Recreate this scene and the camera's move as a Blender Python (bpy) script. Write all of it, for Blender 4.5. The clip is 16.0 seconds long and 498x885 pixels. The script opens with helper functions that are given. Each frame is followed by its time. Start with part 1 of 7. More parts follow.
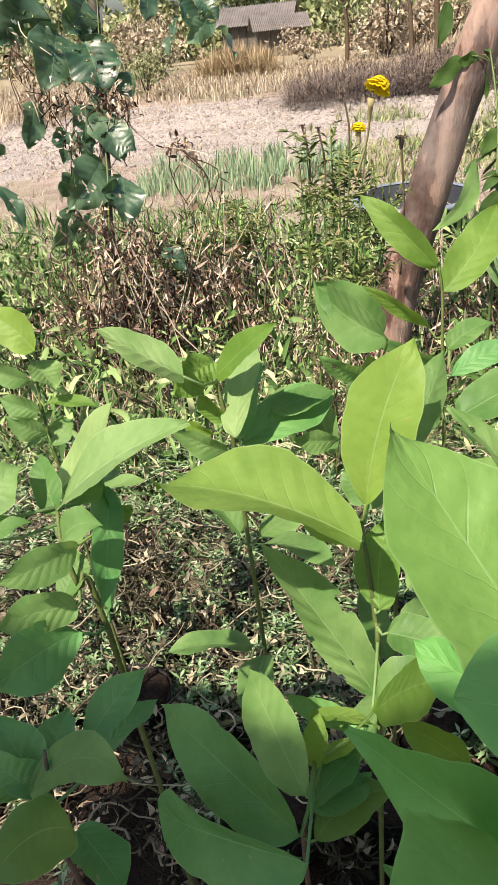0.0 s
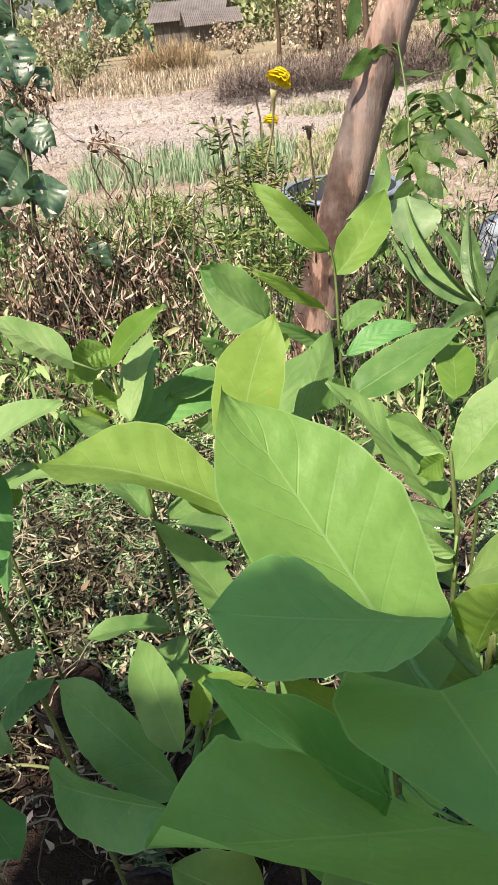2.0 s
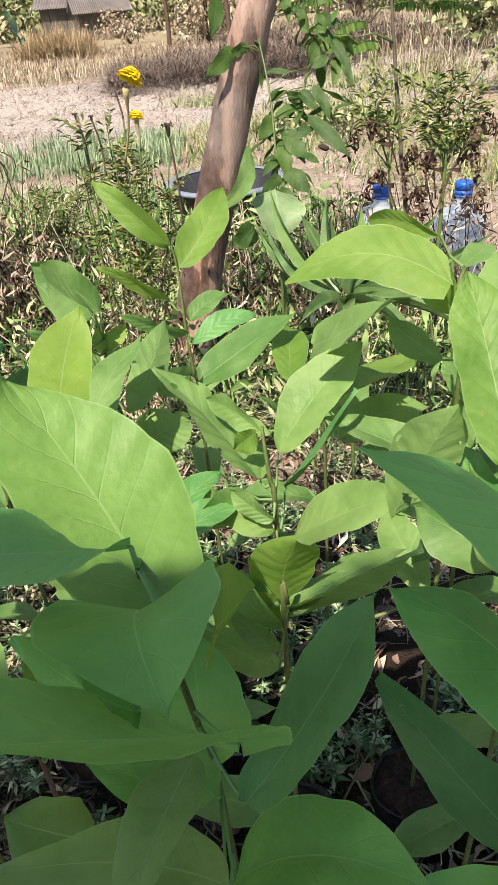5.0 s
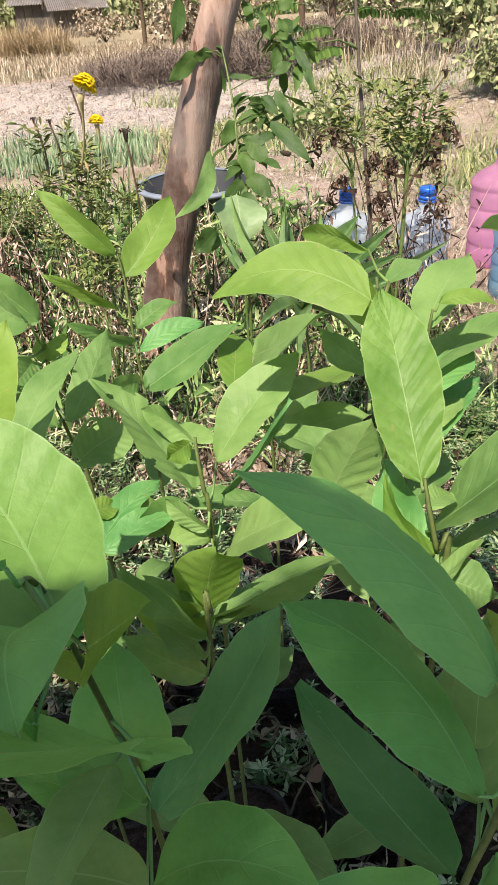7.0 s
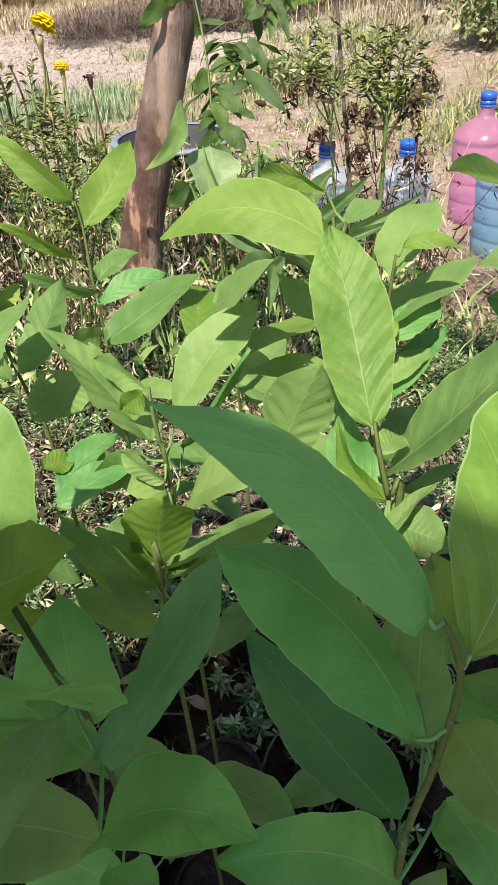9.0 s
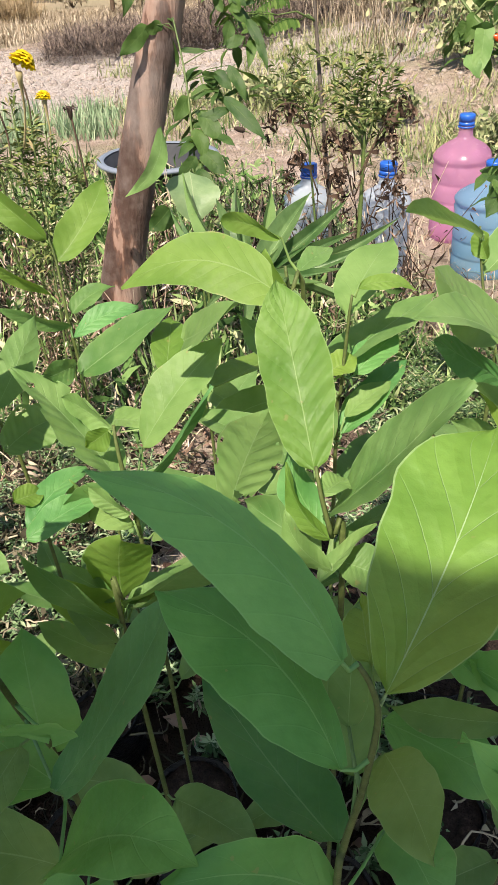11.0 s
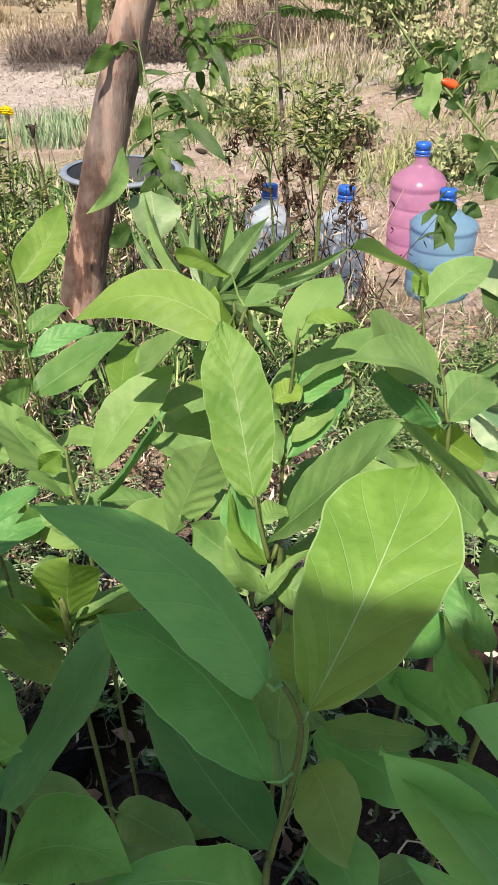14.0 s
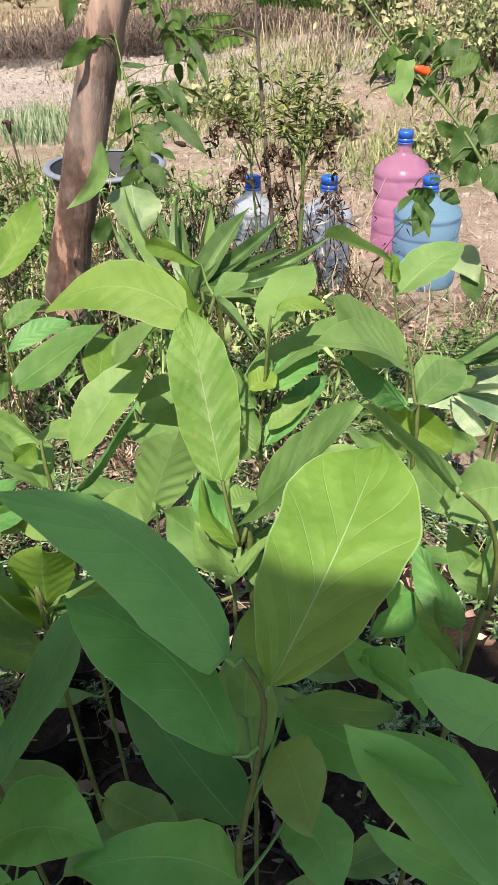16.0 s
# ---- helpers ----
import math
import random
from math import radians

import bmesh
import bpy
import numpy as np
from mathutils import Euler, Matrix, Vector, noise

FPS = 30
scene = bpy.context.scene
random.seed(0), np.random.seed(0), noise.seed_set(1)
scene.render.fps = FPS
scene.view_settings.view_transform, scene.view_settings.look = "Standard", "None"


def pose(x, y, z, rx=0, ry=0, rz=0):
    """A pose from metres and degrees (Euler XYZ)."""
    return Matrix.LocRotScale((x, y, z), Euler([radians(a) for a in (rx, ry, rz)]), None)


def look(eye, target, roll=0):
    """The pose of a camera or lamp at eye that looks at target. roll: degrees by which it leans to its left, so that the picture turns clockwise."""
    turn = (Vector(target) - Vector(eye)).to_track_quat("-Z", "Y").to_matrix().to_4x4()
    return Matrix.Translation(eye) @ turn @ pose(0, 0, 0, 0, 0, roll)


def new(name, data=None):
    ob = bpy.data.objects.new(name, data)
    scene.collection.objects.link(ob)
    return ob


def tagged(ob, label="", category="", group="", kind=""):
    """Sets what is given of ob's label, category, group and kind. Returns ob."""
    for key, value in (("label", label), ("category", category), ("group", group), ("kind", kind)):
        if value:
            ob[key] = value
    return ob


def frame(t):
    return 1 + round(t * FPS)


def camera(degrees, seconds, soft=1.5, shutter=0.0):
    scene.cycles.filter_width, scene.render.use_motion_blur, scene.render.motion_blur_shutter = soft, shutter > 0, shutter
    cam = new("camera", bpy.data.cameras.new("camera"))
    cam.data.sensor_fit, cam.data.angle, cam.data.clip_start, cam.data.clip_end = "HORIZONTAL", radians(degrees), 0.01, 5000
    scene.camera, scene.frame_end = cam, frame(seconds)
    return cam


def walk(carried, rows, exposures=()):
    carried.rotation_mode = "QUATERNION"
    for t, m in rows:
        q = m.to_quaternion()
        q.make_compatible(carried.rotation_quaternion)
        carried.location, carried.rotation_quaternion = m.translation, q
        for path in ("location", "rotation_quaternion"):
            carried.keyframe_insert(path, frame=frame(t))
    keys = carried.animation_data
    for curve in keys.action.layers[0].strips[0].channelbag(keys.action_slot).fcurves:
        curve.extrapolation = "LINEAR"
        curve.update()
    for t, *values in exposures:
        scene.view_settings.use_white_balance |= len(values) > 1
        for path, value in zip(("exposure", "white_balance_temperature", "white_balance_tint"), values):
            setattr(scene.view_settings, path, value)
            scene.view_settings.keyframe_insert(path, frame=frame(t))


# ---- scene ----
cam = camera(38.7, 16.0, 1.0)
METRES, EYE, TILT, LEAN, TURN = 0.45, 1.0, -30.5, 0.7, 0.0
PATH = [
    (0, (0.2238, 0.116, 1.1675), (0.0066, 1.8071, 0.122), -6.22),
    (0.5, (0.2454, 0.101, 1.1617), (0.0801, 1.7959, 0.1129), -6.93),
    (1, (0.2586, 0.098, 1.1636), (0.1356, 1.7904, 0.105), -6.16),
    (1.5, (0.2705, 0.093, 1.1616), (0.1689, 1.7816, 0.0947), -6.28),
    (2, (0.2794, 0.092, 1.1599), (0.1998, 1.7815, 0.0925), -6.18),
    (2.5, (0.2761, 0.092, 1.1571), (0.1991, 1.7779, 0.0839), -6.19),
    (3, (0.2867, 0.089, 1.1633), (0.2475, 1.7818, 0.0989), -5.37),
    (3.5, (0.3029, 0.076, 1.1649), (0.3123, 1.7652, 0.0942), -5.38),
    (4, (0.323, 0.064, 1.1652), (0.3883, 1.7341, 0.0668), -5.02),
    (4.5, (0.3367, 0.052, 1.1611), (0.4479, 1.7099, 0.0479), -4.94),
    (5, (0.3547, 0.037, 1.1726), (0.5158, 1.6968, 0.0684), -4.59),
    (5.2, (0.3654, 0.03, 1.1797), (0.5533, 1.6928, 0.0843), -4.06),
    (7.3, (0.3958, 0.027, 1.1842), (0.6202, 1.6718, 0.0687), -3.38),
    (7.5, (0.3956, 0.029, 1.1812), (0.6207, 1.6642, 0.0519), -3.31),
    (8, (0.4055, 0.031, 1.1673), (0.6354, 1.6371, -0.0021), -3.6),
    (8.5, (0.4128, 0.032, 1.1587), (0.6526, 1.6173, -0.0368), -3.26),
    (9, (0.4231, 0.029, 1.1619), (0.6681, 1.6166, -0.0295), -3.34),
    (9.5, (0.4263, 0.026, 1.1646), (0.6777, 1.6142, -0.0247), -3.33),
    (9.7, (0.4315, 0.024, 1.1672), (0.6851, 1.614, -0.0192), -3.32),
    (11.8, (0.453, 0.01, 1.2075), (0.7617, 1.6069, 0.0437), -1.92),
    (12, (0.4496, 0.013, 1.2028), (0.7681, 1.6067, 0.0372), -1.22),
    (12.5, (0.4538, 0.01, 1.2054), (0.7706, 1.6045, 0.0405), -1.62),
    (13, (0.4609, -0.006, 1.2299), (0.8354, 1.5997, 0.0978), 0.01),
    (13.5, (0.4601, -0.009, 1.232), (0.84, 1.5967, 0.1018), -0.08),
    (14, (0.4597, -0.008, 1.228), (0.8482, 1.584, 0.0815), 0.39),
    (14.5, (0.4667, -0.01, 1.2274), (0.8558, 1.5693, 0.0636), 0.06),
    (15, (0.4699, -0.014, 1.2292), (0.856, 1.5679, 0.0679), -0.24),
    (15.5, (0.4764, -0.018, 1.2236), (0.8671, 1.5588, 0.057), -0.85),
    (16, (0.4777, -0.023, 1.2275), (0.878, 1.5551, 0.0659), -0.73),
]
walk(cam, [(t, look(eye, target, roll)) for t, eye, target, roll in PATH], [(0.0, 1.10), (5.0, 1.10), (12.0, 1.02), (16.0, 1.00)])

# ---- world and sun ----
world = bpy.data.worlds.new("sky")
world.use_nodes = True
scene.world = world
SUN_WAY = Vector((0.27, 0.50, -0.82)).normalized()
sky = world.node_tree.nodes.new("ShaderNodeTexSky")
sky.sky_type = "NISHITA"
sky.sun_disc = False
sky.ozone_density, sky.dust_density, sky.air_density = 1.6, 2.0, 1.0
sky.sun_elevation = math.asin(-SUN_WAY.z)
sky.sun_rotation = math.atan2(-SUN_WAY.x, -SUN_WAY.y)
world.node_tree.links.new(sky.outputs[0], world.node_tree.nodes["Background"].inputs[0])
world.node_tree.nodes["Background"].inputs[1].default_value = 0.080
sun = new("sun", bpy.data.lights.new("sun", "SUN"))
sun.data.energy, sun.data.angle, sun.data.color = 5.0, radians(0.53), (1.0, 0.86, 0.71)
sun.matrix_world = look((0, 0, 8), Vector((0, 0, 8)) + SUN_WAY)


# ---- materials ----
def material(name):
    m = bpy.data.materials.new(name)
    m.use_nodes = True
    t = m.node_tree
    return m, t, t.nodes["Principled BSDF"]


def node(t, kind, **sets):
    n = t.nodes.new(kind)
    for key, value in sets.items():
        if key in ("operation", "blend_type", "data_type", "noise_dimensions", "feature", "interpolation"):
            if key == "operation":
                n.operation = value
            elif key == "blend_type":
                n.blend_type = value
            elif key == "data_type":
                n.data_type = value
            elif key == "feature":
                n.feature = value
        else:
            n.inputs[key].default_value = value
    return n


def noise_tex(t, scale, detail=4.0, rough=0.55, co=None):
    n = node(t, "ShaderNodeTexNoise", Scale=scale, Detail=detail, Roughness=rough)
    if co is None:
        c = t.nodes.new("ShaderNodeTexCoord")
        co = c.outputs["Object"]
    t.links.new(co, n.inputs["Vector"])
    return n.outputs["Fac"]


def ramp(t, fac, stops):
    r = t.nodes.new("ShaderNodeValToRGB")
    e = r.color_ramp.elements
    e[0].position, e[0].color = stops[0][0], (*stops[0][1], 1)
    e[1].position, e[1].color = stops[-1][0], (*stops[-1][1], 1)
    for p, c in stops[1:-1]:
        s = e.new(p)
        s.color = (*c, 1)
    t.links.new(fac, r.inputs["Fac"])
    return r.outputs["Color"]


def mix(t, fac, a, b, mode="MIX"):
    m = t.nodes.new("ShaderNodeMix")
    m.data_type, m.blend_type = "RGBA", mode
    for value, slot in ((fac, 0), (a, 6), (b, 7)):
        if isinstance(value, (int, float)):
            m.inputs[slot].default_value = value
        elif isinstance(value, tuple):
            m.inputs[slot].default_value = (*value, 1)
        else:
            t.links.new(value, m.inputs[slot])
    return m.outputs[2]


def calc(t, op, a, b=0.0, c=0.0):
    m = t.nodes.new("ShaderNodeMath")
    m.operation = op
    for slot, value in enumerate((a, b, c)):
        if isinstance(value, (int, float)):
            m.inputs[slot].default_value = value
        else:
            t.links.new(value, m.inputs[slot])
    return m.outputs[0]


def bump(t, bsdf, height, strength=0.3, distance=0.01):
    b = node(t, "ShaderNodeBump", Strength=strength, Distance=distance)
    t.links.new(height, b.inputs["Height"])
    t.links.new(b.outputs[0], bsdf.inputs["Normal"])
    return b


def translucent(t, bsdf, colour, share):
    """Lets part of the light through a thin sheet."""
    tr = t.nodes.new("ShaderNodeBsdfTranslucent")
    if isinstance(colour, tuple):
        tr.inputs[0].default_value = (*colour, 1)
    else:
        t.links.new(colour, tr.inputs[0])
    m = t.nodes.new("ShaderNodeMixShader")
    m.inputs[0].default_value = share
    t.links.new(bsdf.outputs[0], m.inputs[1])
    t.links.new(tr.outputs[0], m.inputs[2])
    t.links.new(m.outputs[0], t.nodes["Material Output"].inputs[0])


def leaf_material(name, dark, light, glow, vein, share=0.38, rough=0.42, veins=8.0, spots=0.5, bold=0.0, gloss=0.3, quilts=1.0):
    """A leaf blade: pale midrib and side veins along the blade's own axes, mottling, specks."""
    m, t, b = material(name)
    uv = t.nodes.new("ShaderNodeUVMap")
    sep = t.nodes.new("ShaderNodeSeparateXYZ")
    t.links.new(uv.outputs[0], sep.inputs[0])
    u, v = sep.outputs[0], sep.outputs[1]
    off = calc(t, "ABSOLUTE", calc(t, "SUBTRACT", v, 0.5))
    info = t.nodes.new("ShaderNodeObjectInfo")
    big = noise_tex(t, 22.0, 3.0)
    fine = noise_tex(t, 190.0, 4.0)
    tone = calc(t, "ADD", calc(t, "MULTIPLY_ADD", big, 1.3, -0.27), calc(t, "MULTIPLY", info.outputs["Random"], 0.3))
    col = ramp(t, tone, [(0.25, dark), (0.75, light)])
    col = mix(t, calc(t, "MULTIPLY", fine, 0.22), col, (0.02, 0.06, 0.015), "MULTIPLY")
    col = mix(t, ramp(t, info.outputs["Random"], [(0.62, (0, 0, 0)), (1.0, (0.15, 0.15, 0.15))]), col, glow)
    col = mix(t, ramp(t, info.outputs["Random"], [(0.0, (0.5, 0.5, 0.5)), (0.3, (0, 0, 0))]), col, (0.74, 0.88, 0.76), "MULTIPLY")
    mid = calc(t, "LESS_THAN", off, calc(t, "MULTIPLY_ADD", u, -0.008, 0.0135 - 0.005 * bold))
    wave = calc(t, "FRACT", calc(t, "SUBTRACT", calc(t, "MULTIPLY", u, veins), calc(t, "MULTIPLY", calc(t, "POWER", off, 0.8), 3.0)))
    side = calc(t, "SUBTRACT", 1.0, calc(t, "MULTIPLY", calc(t, "ABSOLUTE", calc(t, "SUBTRACT", wave, 0.5)), 18.0 + 26.0 * bold))
    side = calc(t, "MULTIPLY", calc(t, "MAXIMUM", side, 0.0), calc(t, "SUBTRACT", 0.46, calc(t, "MULTIPLY", off, 0.85)))
    lines = calc(t, "MAXIMUM", calc(t, "MULTIPLY", mid, 0.85), calc(t, "MULTIPLY", side, calc(t, "MULTIPLY_ADD", big, 1.5, -0.35 + 1.0 * bold)))
    col = mix(t, calc(t, "MULTIPLY", lines, 0.55 + 0.45 * bold), col, vein)
    speck = noise_tex(t, 95.0, 2.0)
    speck = calc(t, "MULTIPLY", calc(t, "GREATER_THAN", speck, 0.73), spots)
    col = mix(t, speck, col, (0.30, 0.24, 0.10))
    rim = calc(t, "MULTIPLY", calc(t, "GREATER_THAN", calc(t, "ADD", off, calc(t, "MULTIPLY", noise_tex(t, 130.0, 4.0), 0.06)), 0.515), calc(t, "GREATER_THAN", noise_tex(t, 40.0, 3.0), 0.58 + 0.3 * bold))
    col = mix(t, calc(t, "MULTIPLY", rim, 0.55), col, (0.34, 0.27, 0.12))
    lip = calc(t, "MULTIPLY", calc(t, "GREATER_THAN", off, 0.487), 0.45)
    col = mix(t, lip, col, vein)
    t.links.new(col, b.inputs["Base Color"])
    t.links.new(calc(t, "MULTIPLY_ADD", big, 0.25, rough - 0.09), b.inputs["Roughness"])
    b.inputs["Specular IOR Level"].default_value = gloss
    quilt = calc(t, "MULTIPLY", quilts, calc(t, "MULTIPLY", calc(t, "ABSOLUTE", calc(t, "SUBTRACT", wave, 0.5)), calc(t, "MULTIPLY_ADD", big, 0.9, -0.3 + 0.06 * quilts)))
    height = calc(t, "ADD", calc(t, "ADD", calc(t, "MULTIPLY", fine, 0.25), calc(t, "MULTIPLY", lines, -0.5)), calc(t, "ADD", quilt, calc(t, "MULTIPLY", big, 1.5)))
    bump(t, b, height, 0.55, 0.0035)
    translucent(t, b, mix(t, 0.65, col, glow), share)
    return m


LEAF = leaf_material("seedling leaf", (0.088, 0.200, 0.052), (0.205, 0.340, 0.115), (0.31, 0.47, 0.10), (0.29, 0.42, 0.19), 0.40, 0.5, 8.0, 0.5, 0.25)
PALELEAF = leaf_material("pale seedling leaf", (0.175, 0.300, 0.098), (0.285, 0.410, 0.165), (0.38, 0.52, 0.12), (0.38, 0.50, 0.26), 0.36, 0.5, 7.0, 0.4, 0.25, 0.35, 1.4)
MATURE = leaf_material("full grown seedling leaf", (0.074, 0.185, 0.040), (0.145, 0.285, 0.076), (0.28, 0.46, 0.05), (0.24, 0.38, 0.15), 0.36, 0.5, 7.0, 0.4, 0.1, 0.35, 1.2)
# Deep green leaves; the darker tone also stands in for shade on shadowed ones.
SHADEDEEP = leaf_material("deep green leaf toned for shade", (0.064, 0.200, 0.056), (0.128, 0.295, 0.092), (0.20, 0.38, 0.08), (0.21, 0.36, 0.16), 0.22, 0.48, 7.0, 0.5, 0.15, 0.35, 1.5)
# Leaf copy for shaded seedlings: the cool skylit look of shade is in its colour.
SHADEGREEN = leaf_material("full grown leaf tinted for shade", (0.112, 0.312, 0.074), (0.198, 0.440, 0.120), (0.26, 0.54, 0.10), (0.27, 0.48, 0.18), 0.32, 0.5, 6.0, 0.4, 0.2, 0.35, 1.4)
QUILTED = leaf_material("quilted seedling leaf", (0.105, 0.225, 0.040), (0.185, 0.325, 0.075), (0.34, 0.50, 0.04), (0.30, 0.43, 0.17), 0.40, 0.5, 8.0, 0.4, 0.4, 0.35, 2.2)
YOUNG = leaf_material("young seedling leaf", (0.120, 0.230, 0.038), (0.200, 0.325, 0.070), (0.36, 0.50, 0.03), (0.30, 0.42, 0.17), 0.42, 0.5)
VEINED = leaf_material("pale veined seedling leaf", (0.116, 0.250, 0.038), (0.178, 0.342, 0.060), (0.60, 0.56, 0.01), (0.34, 0.48, 0.24), 0.36, 0.5, 5.0, 0.3, 1.0, 0.4, 2.5)
DARK = leaf_material("dark bush leaf", (0.030, 0.072, 0.018), (0.066, 0.125, 0.030), (0.14, 0.26, 0.03), (0.12, 0.19, 0.05), 0.28, 0.55, 6.0)
PALE = leaf_material("pale weed leaf", (0.20, 0.30, 0.15), (0.32, 0.42, 0.22), (0.30, 0.42, 0.15), (0.45, 0.52, 0.32), 0.35)
BLUISH = leaf_material("dusty climber leaf", (0.018, 0.055, 0.026), (0.085, 0.150, 0.080), (0.12, 0.26, 0.06), (0.15, 0.24, 0.12), 0.18, 0.38, 6.0, 0.5, 0.0, 0.75)
STRAP = leaf_material("strap leaf", (0.050, 0.110, 0.036), (0.135, 0.225, 0.085), (0.22, 0.36, 0.07), (0.30, 0.40, 0.19), 0.22, 0.33, 0.0)
MOTTLED = leaf_material("mottled succulent leaf", (0.11, 0.20, 0.11), (0.31, 0.40, 0.25), (0.30, 0.40, 0.20), (0.5, 0.58, 0.42), 0.12, 0.4, 0.0)


def sheet_material(name, stops, share=0.12, rough=0.8, spec=0.2):
    """Small blades and scraps of one kind, each of its own shade."""
    m, t, b = material(name)
    g = t.nodes.new("ShaderNodeNewGeometry")
    info = t.nodes.new("ShaderNodeObjectInfo")
    shade = calc(t, "FRACT", calc(t, "ADD", g.outputs["Random Per Island"], info.outputs["Random"]))
    col = ramp(t, shade, stops)
    col = mix(t, calc(t, "MULTIPLY", noise_tex(t, 60.0, 3.0), 0.5), col, (0.5, 0.45, 0.4), "MULTIPLY")
    t.links.new(col, b.inputs["Base Color"])
    b.inputs["Roughness"].default_value = rough
    b.inputs["Specular IOR Level"].default_value = spec
    translucent(t, b, col, share)
    return m


GRASS = sheet_material("green weeds", [(0.0, (0.016, 0.045, 0.012)), (0.45, (0.10, 0.20, 0.052)), (0.8, (0.30, 0.42, 0.17)), (1.0, (0.55, 0.55, 0.34))])
MEADOW = sheet_material("grey green meadow grass", [(0.0, (0.14, 0.18, 0.07)), (0.5, (0.24, 0.28, 0.12)), (1.0, (0.42, 0.42, 0.22))])
FEATHER = sheet_material("feathery marigold foliage", [(0.0, (0.045, 0.075, 0.022)), (0.5, (0.12, 0.175, 0.05)), (0.8, (0.22, 0.27, 0.085)), (1.0, (0.30, 0.25, 0.13))])
STRAW = sheet_material("dry straw", [(0.0, (0.13, 0.10, 0.065)), (0.4, (0.31, 0.25, 0.175)), (0.75, (0.50, 0.43, 0.325)), (1.0, (0.66, 0.58, 0.46))])
WITHERED = sheet_material("withered weeds", [(0.0, (0.018, 0.012, 0.009)), (0.4, (0.085, 0.052, 0.036)), (0.65, (0.36, 0.25, 0.185)), (1.0, (0.80, 0.69, 0.56))])
SHRIVELLED = sheet_material("shrivelled brown leaves", [(0.0, (0.015, 0.010, 0.008)), (0.6, (0.075, 0.048, 0.034)), (1.0, (0.24, 0.165, 0.12))])
VINE = sheet_material("grey dried vine", [(0.0, (0.014, 0.012, 0.008)), (0.5, (0.085, 0.078, 0.048)), (0.8, (0.26, 0.235, 0.16)), (1.0, (0.52, 0.46, 0.34))], 0.1)
LITTER = sheet_material("leaf litter", [(0.0, (0.03, 0.018, 0.013)), (0.4, (0.15, 0.092, 0.068)), (0.75, (0.42, 0.29, 0.23)), (1.0, (0.70, 0.57, 0.47))])
WEED = sheet_material("small green weeds", [(0.0, (0.035, 0.085, 0.024)), (0.5, (0.095, 0.165, 0.055)), (0.85, (0.19, 0.26, 0.10)), (1.0, (0.36, 0.35, 0.20))])
SPRIG = sheet_material("grey green sprigs", [(0.0, (0.03, 0.075, 0.022)), (0.5, (0.15, 0.25, 0.11)), (1.0, (0.38, 0.48, 0.30))], 0.1)
GOLD = sheet_material("golden clump grass", [(0.0, (0.22, 0.16, 0.09)), (0.5, (0.40, 0.31, 0.185)), (1.0, (0.58, 0.48, 0.32))])
TWIG = sheet_material("burnt brushwood", [(0.0, (0.045, 0.036, 0.032)), (0.5, (0.13, 0.10, 0.085)), (1.0, (0.30, 0.24, 0.20))], 0.05)
ONION = sheet_material("onion leaves", [(0.0, (0.15, 0.25, 0.13)), (0.5, (0.25, 0.36, 0.21)), (1.0, (0.38, 0.45, 0.30))])
SCRUB = sheet_material("far scrub leaves", [(0.0, (0.12, 0.17, 0.07)), (0.5, (0.25, 0.29, 0.14)), (1.0, (0.44, 0.44, 0.26))])
SPRAY = sheet_material("compound leaflets", [(0.0, (0.06, 0.13, 0.03)), (0.6, (0.12, 0.22, 0.055)), (1.0, (0.22, 0.33, 0.09))], 0.35)
PETAL = sheet_material("marigold petals", [(0.0, (0.80, 0.55, 0.005)), (0.6, (0.88, 0.70, 0.012)), (1.0, (0.90, 0.78, 0.05))], 0.3, 0.6)
BLOCKER = sheet_material("shade caster leaves", [(0.0, (0.06, 0.13, 0.035)), (1.0, (0.12, 0.22, 0.06))], 0.3)


def plain(name, dark, light, scale, rough=0.7, height=0.3, distance=0.01, detail=6.0, spec=0.3):
    m, t, b = material(name)
    n = noise_tex(t, scale, detail, 0.6)
    n2 = noise_tex(t, scale * 0.17, 3.0)
    col = ramp(t, calc(t, "ADD", calc(t, "MULTIPLY", n, 0.6), calc(t, "MULTIPLY", n2, 0.4)), [(0.3, dark), (0.7, light)])
    t.links.new(col, b.inputs["Base Color"])
    b.inputs["Roughness"].default_value = rough
    b.inputs["Specular IOR Level"].default_value = spec
    bump(t, b, n, height, distance)
    return m


STEM = plain("green brown stem", (0.045, 0.065, 0.018), (0.115, 0.150, 0.045), 160.0, 0.6, 0.4, 0.003)
WOODY = plain("woody dark stem", (0.045, 0.030, 0.020), (0.13, 0.09, 0.06), 120.0, 0.8, 0.5, 0.004)
GREENSTEM = plain("green bush stem", (0.05, 0.085, 0.025), (0.12, 0.17, 0.05), 120.0, 0.5, 0.3, 0.002)
OLIVE = plain("olive creeping stem", (0.07, 0.085, 0.03), (0.17, 0.19, 0.075), 90.0, 0.6, 0.4, 0.003)
CLOD = plain("dry earth clod", (0.17, 0.145, 0.13), (0.36, 0.315, 0.285), 30.0, 0.95, 0.6, 0.01, 6.0, 0.1)
CAP = plain("blue plastic cap", (0.012, 0.07, 0.36), (0.02, 0.11, 0.48), 30.0, 0.35, 0.05, 0.002, 2.0, 0.5)
BUD = plain("dried flower head", (0.018, 0.013, 0.010), (0.06, 0.04, 0.03), 300.0, 0.9, 0.6, 0.003)
CALYX = plain("flower cup", (0.22, 0.20, 0.09), (0.36, 0.30, 0.16), 200.0, 0.6, 0.2, 0.002)
